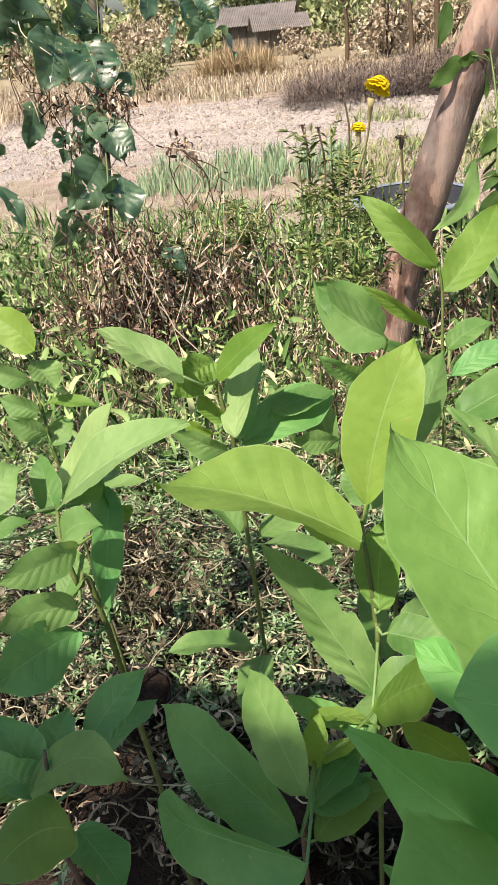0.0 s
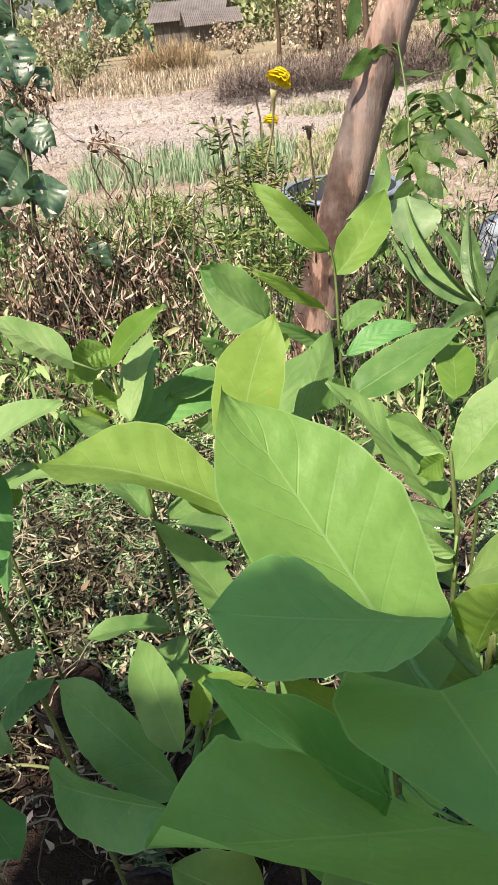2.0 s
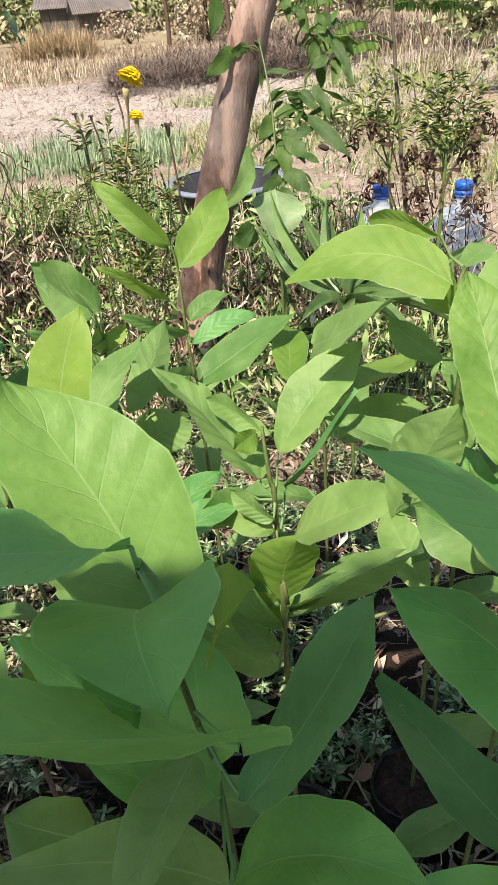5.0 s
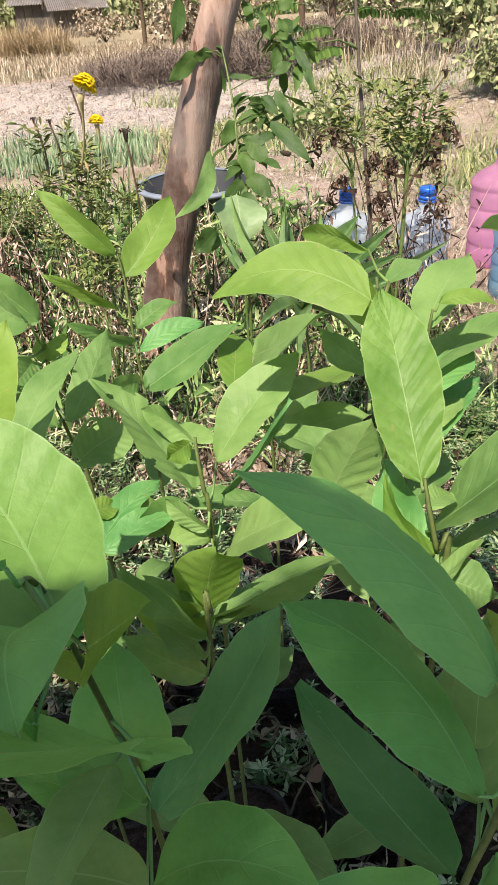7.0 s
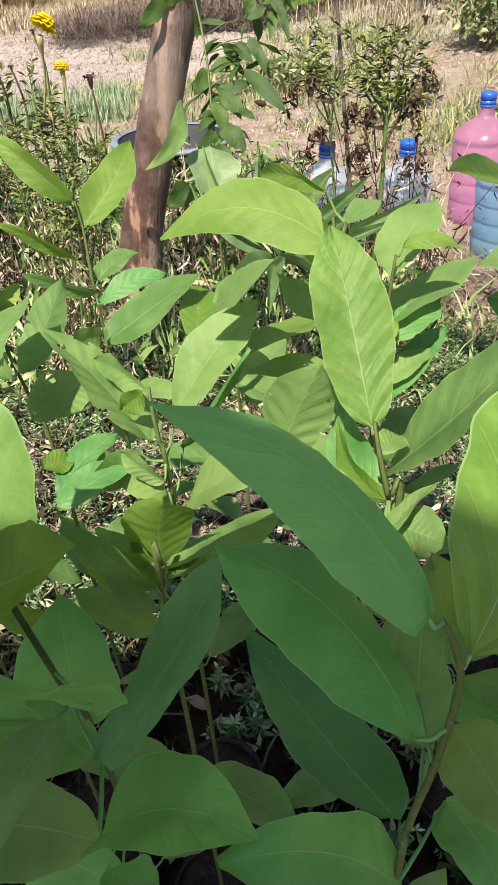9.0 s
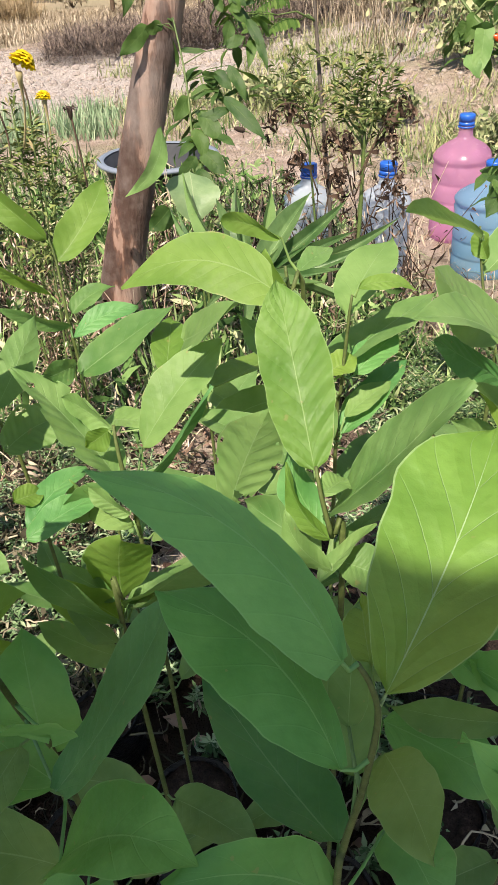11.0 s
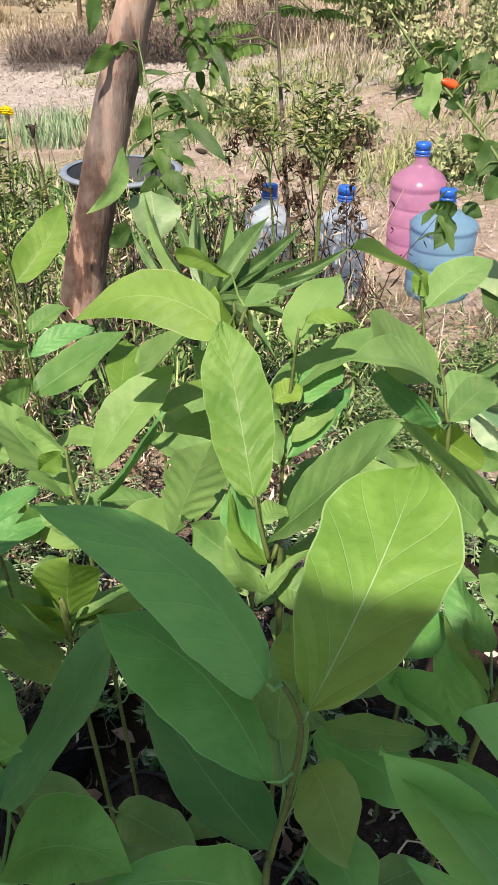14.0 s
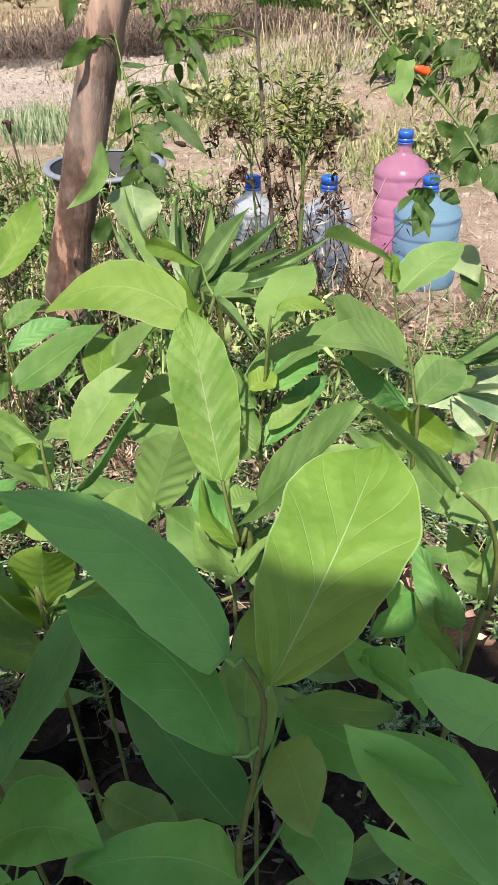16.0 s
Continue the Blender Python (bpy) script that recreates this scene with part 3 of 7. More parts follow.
def hanging_leaves(p, places, size, seed):
    """Dark drooping leaves of a climber round the given places."""
    rnd = random.Random(seed)
    for x, y, z, spread in places:
        b = Vector((x + rnd.gauss(0, spread), y + rnd.gauss(0, 0.04), z + rnd.gauss(0, spread)))
        L = size * rnd.uniform(0.55, 1.25)
        t = b + Vector((rnd.gauss(0, 0.45), rnd.gauss(-0.1, 0.3), -1)).normalized() * L
        droop_leaf(p, b, t, L * rnd.uniform(0.5, 0.8), rnd.uniform(-60, 60), 0, 0.07, "h" if rnd.random() < 0.4 else "m")


def withered_clusters(p, places, seed):
    """Brown curled remains of leaves and thin dead vines on a climber."""
    at = STEMS[p][0]
    rnd = random.Random(seed)
    spots, verts, faces = [], [], []
    for x, y, z, spread in places:
        c = Vector((x, y, z))
        for _ in range(34):
            spots.append(c + Vector((rnd.gauss(0, spread), rnd.gauss(0, 0.03), rnd.gauss(0, spread))) - at)
        for _ in range(6):
            a = c + Vector((rnd.gauss(0, spread), rnd.gauss(0, 0.03), rnd.gauss(0, spread)))
            b = a + Vector((rnd.gauss(0, 0.05), rnd.gauss(0, 0.03), -rnd.uniform(0.05, 0.2)))
            m = (a + b) / 2 + Vector((rnd.gauss(0, 0.03), 0, 0.01))
            v, f = tube([q - at for q in smooth_line([a, m, b], 3)], [0.0018] * 7, 4)
            o = len(verts)
            verts += v
            faces += [tuple(i + o for i in q) for q in f]
    v, f = scraps(spots, 0.026, seed, 0.05, 0.7, 0.28)
    v, f = join((v, f), (verts, faces))
    tagged(mesh_object("dead_leaves", v, f, WITHERED, p, label="brown curled dead leaves and vines"), kind="stuff")


def strap_leaf(p, base, tip, width, roll, bow, droop, tone="m"):
    at = STEMS[p][0]
    v, f, uv = blade(base, tip, width * 1.2, roll, bow, droop, at, 0.28, 1.3, 0.0, 0.015, 18, 3, blunt=0.62, turn=0.15)
    return mesh_object("leaf", v, f, MOTTLED if tone == "w" else STRAP, p, uv, label="pale mottled leaf" if tone == "w" else "")


def blades_stuff(name, spots, height, width, mat, label, category, lean=0.5, curl=0.4, seed=1, spread=0.0, seg=3):
    """A field of narrow curved blades; spots: rows of x, y, z."""
    rng = np.random.default_rng(seed)
    verts, faces = [], []
    for x, y, z in spots:
        h = height * rng.uniform(0.5, 1.25)
        w = width * rng.uniform(0.6, 1.3)
        a = rng.uniform(0, 2 * math.pi)
        d = np.array([math.cos(a), math.sin(a)])
        s = np.array([-d[1], d[0]])
        ln, cu = abs(rng.normal(0, lean)), rng.uniform(0, curl)
        x, y = x + rng.normal(0, spread), y + rng.normal(0, spread)
        o = len(verts)
        for i in range(seg + 1):
            u = i / seg
            out = h * (ln * u + cu * u * u)
            up = h * u * max(0.12, 1 - 0.55 * ln * u - 0.6 * cu * u * u)
            ww = w * (1 - u) ** 0.7
            c = np.array([x, y]) + d * out
            if i < seg:
                verts.append((c[0] - s[0] * ww, c[1] - s[1] * ww, z + up))
                verts.append((c[0] + s[0] * ww, c[1] + s[1] * ww, z + up))
            else:
                verts.append((c[0], c[1], z + up))
        for i in range(seg - 1):
            faces.append((o + 2 * i, o + 2 * i + 1, o + 2 * i + 3, o + 2 * i + 2))
        faces.append((o + 2 * seg - 2, o + 2 * seg - 1, o + 2 * seg))
    ob = mesh_object(name, verts, faces, mat)
    return tagged(ob, label, category, kind="stuff")


def scraps(spots, size, seed, flat=0.6, curl=0.35, slim=0.45):
    """Verts and faces of small curled leaf-shaped scraps at spots."""
    rng = np.random.default_rng(seed)
    verts, faces = [], []
    for x, y, z in spots:
        L = size * rng.uniform(0.5, 1.5)
        W = L * slim * rng.uniform(0.6, 1.3)
        q = Euler((rng.normal(0, 1 - flat) * 1.6, rng.normal(0, 1 - flat) * 1.6, rng.uniform(0, 6.28))).to_matrix()
        c = Vector((x, y, z))
        k = rng.uniform(-curl, curl) * L
        o = len(verts)
        for u, w in ((-0.5, 0.06), (-0.2, 0.9), (0.15, 1.0), (0.5, 0.04)):
            lift = k * (1 - 4 * u * u)
            verts.append(c + q @ Vector((u * L, -w * W / 2, lift + 0.12 * W * w)))
            verts.append(c + q @ Vector((u * L, 0, lift)))
            verts.append(c + q @ Vector((u * L, w * W / 2, lift + 0.12 * W * w)))
        for i in range(3):
            a = o + 3 * i
            faces += [(a, a + 1, a + 4, a + 3), (a + 1, a + 2, a + 5, a + 4)]
    return verts, faces


def ground_height(x, y):
    far = max(0.0, y - 12.0)
    z = -0.042 * min(far, 60.0) - 0.01 * max(0.0, far - 60)
    z += 0.025 * noise.noise(Vector((x * 0.9, y * 0.9, 0))) * min(1, max(0, (math.hypot(x, y) - 0.5)))
    z += 0.012 * noise.noise(Vector((x * 5, y * 5, 3)))
    furrow = max(0.0, 1 - abs(y - 9.2) / 2.4)
    z += 0.05 * furrow * math.sin((y * 0.9 + x * 0.25) * 7.0) + 0.04 * furrow * noise.noise(Vector((x * 3, y * 3, 7)))
    if x > 2.5:
        bank = max(0.0, min(1.0, (y - 4.6 - 0.35 * (x - 2.5)) / 2.0))
        z += 0.3 * bank * min(1.0, (x - 2.5) / 1.5)
    return z


def field(n, x0, x1, y0, y1, seed, lift=0.0, keep=None):
    rng = np.random.default_rng(seed)
    spots = []
    for _ in range(n):
        x, y = rng.uniform(x0, x1), rng.uniform(y0, y1)
        if keep is None or keep(x, y):
            spots.append((x, y, ground_height(x, y) + lift))
    return spots


# ---- ground ----
ys = np.concatenate([np.linspace(-6, -0.5, 12), np.linspace(-0.3, 4, 90), np.linspace(4.1, 14, 110), np.geomspace(14.3, 900, 40)])
xs = np.concatenate([-np.geomspace(700, 7, 22), np.linspace(-6.5, 7, 150), np.geomspace(7.3, 700, 22)])
gv = [(x, y, ground_height(x, y)) for y in ys for x in xs]
nx = len(xs)
gf = [(j * nx + i, j * nx + i + 1, (j + 1) * nx + i + 1, (j + 1) * nx + i) for j in range(len(ys) - 1) for i in range(nx - 1)]
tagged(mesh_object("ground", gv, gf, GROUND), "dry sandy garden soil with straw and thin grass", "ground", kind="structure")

# ---- seedlings in black bags ----
# A
p = seedling((0.351, 0.387), [(0.327, 0.258, 0.975), (0.322, 0.290, 0.945), (0.319, 0.322, 0.897), (0.327, 0.329, 0.823), (0.334, 0.337, 0.751), (0.341, 0.357, 0.635)], label='tall leafy fruit tree seedling with one huge light green leaf')
leaf(p, (0.333, 0.279, 0.911), (0.254, 0.409, 0.992), 0.094, -10, 0.10, -0.12, 'a', 0.47, 0.48, 0.16, 0.36)
leaf(p, (0.327, 0.243, 0.996), (0.255, 0.245, 1.004), 0.067, -30, -0.05, 0.00, 'g', 0.55, 0.44, 0.05, 0.65)
leaf(p, (0.335, 0.264, 0.928), (0.337, 0.173, 0.985), 0.068, -6, 0.08, 0.20, 'g', 0.60, 0.36, 0.33, -0.20)
leaf(p, (0.340, 0.349, 0.643), (0.248, 0.356, 0.704), 0.043, 54, 0.00, 0.05, 'g')
leaf(p, (0.334, 0.354, 0.673), (0.337, 0.383, 0.790), 0.072, -1, 0.00, 0.05, 'g')
leaf(p, (0.338, 0.340, 0.656), (0.279, 0.373, 0.727), 0.051, 44, 0.00, 0.05, 'g')
leaf(p, (0.338, 0.281, 0.647), (0.202, 0.269, 0.737), 0.062, 44, 0.08, 0.06)
leaf(p, (0.245, 0.330, 0.644), (0.188, 0.335, 0.685), 0.059, 49, 0.00, 0.06)
leaf(p, (0.344, 0.272, 0.670), (0.442, 0.192, 0.796), 0.061, -9, -0.07, 0.05, 'g', 0.42, 0.40, 0.38, 0.16)
leaf(p, (0.358, 0.276, 0.753), (0.452, 0.329, 0.859), 0.065, 26, -0.00, -0.04, 'd', 0.50, 0.36, 0.16, -0.39)
leaf(p, (0.314, 0.342, 0.883), (0.264, 0.375, 0.884), 0.033, 63, -0.07, 0.05, 'g')
leaf(p, (0.341, 0.291, 0.551), (0.249, 0.331, 0.625), 0.056, 39, 0.00, 0.05, 'g')
leaf(p, (0.334, 0.294, 0.574), (0.372, 0.256, 0.590), 0.041, 6, 0.00, 0.05, 'g')
leaf(p, (0.360, 0.297, 0.784), (0.231, 0.205, 0.950), 0.126, -31, -0.09, 0.02, 'g', 0.49, 0.51, 0.20, 0.55)
leaf(p, (0.312, 0.256, 0.882), (0.229, 0.356, 0.840), 0.068, 76, -0.06, -0.02, 'g', 0.37, 0.61, 0.20, 0.20)
leaf(p, (0.354, 0.218, 0.972), (0.376, 0.285, 0.924), 0.041, 83, -0.03, 0.02, 'y', 0.33, 0.46, 0.32, -0.24)
# B
p = seedling((0.533, 0.229), [(0.532, 0.213, 0.912), (0.539, 0.210, 0.895), (0.543, 0.207, 0.868), (0.536, 0.203, 0.809), (0.528, 0.204, 0.748), (0.523, 0.199, 0.679)], label='tall leafy fruit tree seedling with a half sunlit broad leaf')
leaf(p, (0.522, 0.208, 0.923), (0.421, 0.268, 1.010), 0.055, -186, -0.11, -0.07, 'g', 0.36, 0.36, 0.22, 0.09)
leaf(p, (0.523, 0.203, 0.839), (0.442, 0.280, 0.915), 0.065, -189, -0.11, -0.06, 'g', 0.56, 0.53, 0.25, 0.13)
leaf(p, (0.530, 0.218, 0.722), (0.465, 0.357, 0.744), 0.065, -20, -0.03, 0.00, 'd', 0.39, 0.52, 0.18, -0.11)
leaf(p, (0.547, 0.210, 0.887), (0.661, 0.335, 0.945), 0.086, -9, 0.02, 0.04, 'b', 0.59, 0.41, 0.32, 0.26)
leaf(p, (0.565, 0.241, 0.777), (0.558, 0.158, 0.817), 0.042, -33, -0.03, 0.02, 'm', 0.48, 0.45, 0.17, 0.22)
leaf(p, (0.574, 0.266, 0.770), (0.642, 0.217, 0.745), 0.052, -7, 0.00, 0.05, 'g')
leaf(p, (0.542, 0.227, 0.783), (0.558, 0.302, 0.827), 0.044, 30, 0.00, 0.04)
leaf(p, (0.549, 0.237, 0.876), (0.559, 0.282, 0.879), 0.024, 29, 0.00, 0.04, 'y')
leaf(p, (0.523, 0.195, 0.693), (0.420, 0.199, 0.764), 0.055, 48, 0.12, 0.05, 'g')
leaf(p, (0.539, 0.237, 0.821), (0.556, 0.276, 0.883), 0.027, 22, 0.00, 0.04)
leaf(p, (0.580, 0.250, 0.663), (0.594, 0.184, 0.658), 0.052, -1, -0.05, 0.05, 'g')
# C
p = seedling((0.590, 0.406), [(0.560, 0.384, 0.897), (0.562, 0.374, 0.875), (0.569, 0.370, 0.841), (0.580, 0.376, 0.792)], label='young fruit tree seedling with an upright quilted leaf')
leaf(p, (0.561, 0.390, 0.889), (0.558, 0.484, 0.992), 0.050, 9, -0.00, 0.03, 'q', 0.53, 0.36, 0.23, -0.03)
leaf(p, (0.574, 0.397, 0.839), (0.652, 0.358, 0.966), 0.075, -2, 0.03, -0.01, 'm', 0.49, 0.54, 0.15, -0.09)
leaf(p, (0.567, 0.383, 0.838), (0.559, 0.461, 0.862), 0.038, 58, -0.06, 0.05, 'd')
leaf(p, (0.568, 0.369, 0.840), (0.552, 0.435, 0.865), 0.024, 74, -0.13, 0.05, 'y')
leaf(p, (0.561, 0.344, 0.836), (0.537, 0.383, 0.863), 0.025, 75, -0.14, 0.05)
leaf(p, (0.551, 0.341, 0.828), (0.602, 0.371, 0.847), 0.017, 21, 0.00, 0.04)
leaf(p, (0.569, 0.393, 0.805), (0.520, 0.456, 0.816), 0.050, 61, 0.00, 0.05)
leaf(p, (0.575, 0.367, 0.819), (0.607, 0.353, 0.806), 0.035, -29, 0.00, 0.05)
leaf(p, (0.565, 0.381, 0.874), (0.588, 0.401, 0.867), 0.022, -9, 0.00, 0.04)
leaf(p, (0.572, 0.373, 0.827), (0.646, 0.417, 0.821), 0.016, 15, 0.00, 0.04)
# D
p = seedling((0.437, 0.591), [(0.420, 0.577, 0.829), (0.420, 0.567, 0.814), (0.422, 0.559, 0.781), (0.427, 0.561, 0.699)], label='young fruit tree seedling with pale spotted leaves')
leaf(p, (0.442, 0.637, 0.756), (0.542, 0.681, 0.848), 0.061, -17, -0.02, 0.04, 'm', 0.50, 0.53, 0.24, 0.01)
leaf(p, (0.445, 0.615, 0.728), (0.520, 0.625, 0.828), 0.051, -142, -0.03, -0.00, 'd', 0.40, 0.52, 0.22, -0.10)
leaf(p, (0.414, 0.569, 0.774), (0.328, 0.655, 0.862), 0.071, -17, 0.03, 0.02, 'e', 0.37, 0.60, 0.27, -0.18)
leaf(p, (0.418, 0.575, 0.825), (0.374, 0.619, 0.842), 0.029, 85, 0.09, 0.05)
leaf(p, (0.415, 0.575, 0.825), (0.391, 0.570, 0.814), 0.027, 83, 0.00, 0.05, 'y')
leaf(p, (0.441, 0.570, 0.694), (0.526, 0.493, 0.797), 0.056, -31, -0.01, 0.03, 'm', 0.48, 0.43, 0.27, -0.11)
leaf(p, (0.421, 0.548, 0.742), (0.384, 0.570, 0.771), 0.024, 90, 0.00, 0.05)
leaf(p, (0.400, 0.595, 0.746), (0.344, 0.582, 0.719), 0.037, 79, 0.00, 0.05)
leaf(p, (0.424, 0.551, 0.726), (0.355, 0.623, 0.739), 0.036, 80, 0.00, 0.05)
leaf(p, (0.506, 0.458, 0.803), (0.538, 0.430, 0.917), 0.052, 72, 0.02, 0.03, 'e', 0.58, 0.60, 0.20, -0.21)
# E
p = seedling((0.417, 0.442), [(0.411, 0.411, 0.774), (0.407, 0.412, 0.746)], label='short bushy fruit tree seedling with yellow-green leaves')
leaf(p, (0.408, 0.439, 0.741), (0.419, 0.409, 0.837), 0.055, 21, 0.02, 0.05, 'y', 0.54, 0.53, 0.29, 0.09)
leaf(p, (0.412, 0.425, 0.747), (0.539, 0.507, 0.720), 0.029, 7, 0.00, 0.05)
leaf(p, (0.404, 0.405, 0.756), (0.351, 0.389, 0.861), 0.025, 118, 0.00, 0.05)
leaf(p, (0.400, 0.403, 0.732), (0.367, 0.422, 0.770), 0.024, 74, 0.00, 0.05)
leaf(p, (0.407, 0.424, 0.762), (0.359, 0.468, 0.771), 0.022, 68, 0.00, 0.05)
leaf(p, (0.404, 0.429, 0.730), (0.349, 0.431, 0.788), 0.042, 80, 0.07, 0.05, 'y')
leaf(p, (0.401, 0.411, 0.703), (0.340, 0.422, 0.753), 0.034, 80, 0.00, 0.05)
leaf(p, (0.413, 0.426, 0.749), (0.455, 0.451, 0.750), 0.028, -1, 0.00, 0.05)
leaf(p, (0.413, 0.442, 0.724), (0.504, 0.390, 0.832), 0.060, -138, -0.01, -0.02, 'm', 0.44, 0.50, 0.17, -0.09)
# F
p = seedling((0.384, 0.931), [(0.362, 0.943, 0.892), (0.367, 0.935, 0.857), (0.368, 0.919, 0.788), (0.371, 0.916, 0.716), (0.374, 0.901, 0.628)], label='slender fruit tree seedling with bright young top leaves')
leaf(p, (0.369, 0.936, 0.859), (0.443, 1.025, 0.932), 0.052, -27, 0.05, 0.03, 'y')
leaf(p, (0.360, 0.940, 0.887), (0.275, 0.975, 0.968), 0.036, 90, 0.04, 0.05, 'y')
leaf(p, (0.352, 0.924, 0.818), (0.267, 0.919, 0.879), 0.024, 121, 0.10, 0.06, 'y')
leaf(p, (0.374, 0.921, 0.790), (0.436, 0.949, 0.811), 0.032, -21, -0.07, 0.07)
leaf(p, (0.376, 0.844, 0.740), (0.508, 0.864, 0.810), 0.065, -16, 0.01, 0.02, 'm', 0.42, 0.57, 0.22, 0.04)
leaf(p, (0.373, 0.883, 0.774), (0.463, 0.911, 0.793), 0.034, -29, -0.07, 0.05, 'd')
leaf(p, (0.371, 0.912, 0.776), (0.287, 0.896, 0.821), 0.024, 114, 0.00, 0.05)
leaf(p, (0.369, 0.895, 0.728), (0.314, 0.854, 0.731), 0.041, 86, 0.00, 0.05)
# H
p = seedling((0.306, 0.775), [(0.276, 0.761, 0.851), (0.275, 0.744, 0.804), (0.286, 0.741, 0.737), (0.296, 0.745, 0.659)], label='young fruit tree seedling with small sprouting tip')
leaf(p, (0.298, 0.676, 0.804), (0.345, 0.780, 0.856), 0.039, 140, -0.02, 0.02, 'm', 0.54, 0.52, 0.22, 0.05)
leaf(p, (0.277, 0.713, 0.778), (0.249, 0.757, 0.819), 0.029, 54, 0.00, 0.05)
leaf(p, (0.277, 0.752, 0.838), (0.300, 0.777, 0.857), 0.020, -26, 0.00, 0.05, 'y')
leaf(p, (0.275, 0.753, 0.838), (0.269, 0.769, 0.862), 0.020, 38, 0.00, 0.05, 'y')
leaf(p, (0.279, 0.740, 0.820), (0.291, 0.765, 0.837), 0.018, -10, 0.00, 0.05)
leaf(p, (0.294, 0.681, 0.747), (0.357, 0.732, 0.749), 0.056, -34, -0.07, 0.05)
leaf(p, (0.318, 0.571, 0.724), (0.381, 0.635, 0.743), 0.035, -8, -0.06, 0.05, 'd')
leaf(p, (0.321, 0.548, 0.733), (0.400, 0.598, 0.736), 0.036, -14, 0.00, 0.05, 'd')
leaf(p, (0.308, 0.590, 0.747), (0.336, 0.610, 0.739), 0.025, -31, 0.00, 0.05, 'y')
leaf(p, (0.300, 0.743, 0.742), (0.349, 0.748, 0.715), 0.058, -37, 0.00, 0.05)
leaf(p, (0.280, 0.680, 0.916), (0.218, 0.772, 0.938), 0.051, 87, -0.04, 0.04, 'm', 0.45, 0.53, 0.23, 0.03)
leaf(p, (0.279, 0.739, 0.891), (0.219, 0.751, 0.947), 0.042, 81, 0.06, 0.05)
leaf(p, (0.260, 0.678, 0.884), (0.221, 0.654, 0.914), 0.021, 117, 0.00, 0.05)
leaf(p, (0.266, 0.728, 0.852), (0.239, 0.690, 0.837), 0.036, 65, 0.00, 0.05)
# I
p = seedling((0.270, 0.559), [(0.248, 0.554, 0.820), (0.252, 0.542, 0.787), (0.257, 0.532, 0.736), (0.260, 0.529, 0.664)], label='fruit tree seedling with a wide arched leaf and a ribbed leaf')
leaf(p, (0.250, 0.527, 0.858), (0.284, 0.558, 0.970), 0.053, -26, -0.04, 0.04, 'y', 0.56, 0.60, 0.22, 0.01)
leaf(p, (0.243, 0.469, 0.872), (0.102, 0.519, 0.887), 0.086, -10, 0.05, 0.04, 'y', 0.51, 0.59, 0.31, 0.41)
leaf(p, (0.248, 0.538, 0.816), (0.201, 0.542, 0.833), 0.018, 97, 0.00, 0.05, 'y')
leaf(p, (0.256, 0.515, 0.666), (0.163, 0.592, 0.769), 0.068, -99, -0.00, 0.02, 'm', 0.45, 0.50, 0.19, -0.03)
leaf(p, (0.260, 0.528, 0.751), (0.271, 0.567, 0.813), 0.038, 7, -0.05, 0.03, 'q')
leaf(p, (0.266, 0.519, 0.736), (0.310, 0.499, 0.739), 0.039, -17, 0.00, 0.05)
leaf(p, (0.250, 0.470, 0.705), (0.304, 0.472, 0.742), 0.041, -21, -0.09, 0.06)
leaf(p, (0.254, 0.569, 0.819), (0.319, 0.708, 0.874), 0.046, 1, -0.04, 0.04)
leaf(p, (0.254, 0.572, 0.825), (0.237, 0.595, 0.843), 0.024, 71, 0.00, 0.04)
leaf(p, (0.317, 0.439, 0.686), (0.268, 0.451, 0.715), 0.029, 69, 0.07, 0.05, 'y')
# J
p = seedling((0.138, 0.772), [(0.116, 0.750, 0.872), (0.120, 0.735, 0.848), (0.125, 0.730, 0.815), (0.128, 0.742, 0.767)], label='young fruit tree seedling with fanned leaves and a yellow top leaf')
leaf(p, (0.098, 0.686, 0.888), (-0.006, 0.775, 0.903), 0.041, -89, 0.03, 0.03, 'l', 0.42, 0.51, 0.22, -0.00)
leaf(p, (0.116, 0.749, 0.871), (0.081, 0.708, 0.857), 0.039, 72, 0.10, 0.05, 'q')
leaf(p, (0.118, 0.739, 0.860), (0.183, 0.712, 0.924), 0.032, -51, 0.01, 0.04, 'y', 0.41, 0.52, 0.26, -0.03)
leaf(p, (0.135, 0.702, 0.812), (0.156, 0.793, 0.871), 0.045, 28, -0.01, 0.04, 'l', 0.49, 0.52, 0.24, -0.03)
leaf(p, (0.136, 0.730, 0.791), (0.157, 0.806, 0.843), 0.032, 13, 0.00, 0.05, 'd')
leaf(p, (0.137, 0.738, 0.782), (0.235, 0.827, 0.793), 0.055, -31, 0.00, 0.05, 'd')
leaf(p, (0.167, 0.768, 0.801), (0.235, 0.806, 0.804), 0.032, -28, 0.00, 0.05)
leaf(p, (0.122, 0.722, 0.782), (0.070, 0.721, 0.813), 0.031, 93, 0.00, 0.05)
leaf(p, (0.121, 0.728, 0.814), (0.099, 0.732, 0.847), 0.021, 88, 0.00, 0.05, 'y')
leaf(p, (0.232, 0.789, 0.733), (0.214, 0.844, 0.780), 0.040, 41, 0.00, 0.05)
leaf(p, (0.107, 0.731, 0.799), (0.082, 0.727, 0.819), 0.019, 105, 0.00, 0.05, 'y')
leaf(p, (0.237, 0.777, 0.757), (0.189, 0.764, 0.768), 0.028, 90, 0.00, 0.05)
# K
p = seedling((0.048, 0.552), [(0.014, 0.544, 0.851), (0.021, 0.521, 0.835), (0.029, 0.512, 0.797), (0.038, 0.522, 0.744)], label='bushy fruit tree seedling with crossing light leaves')
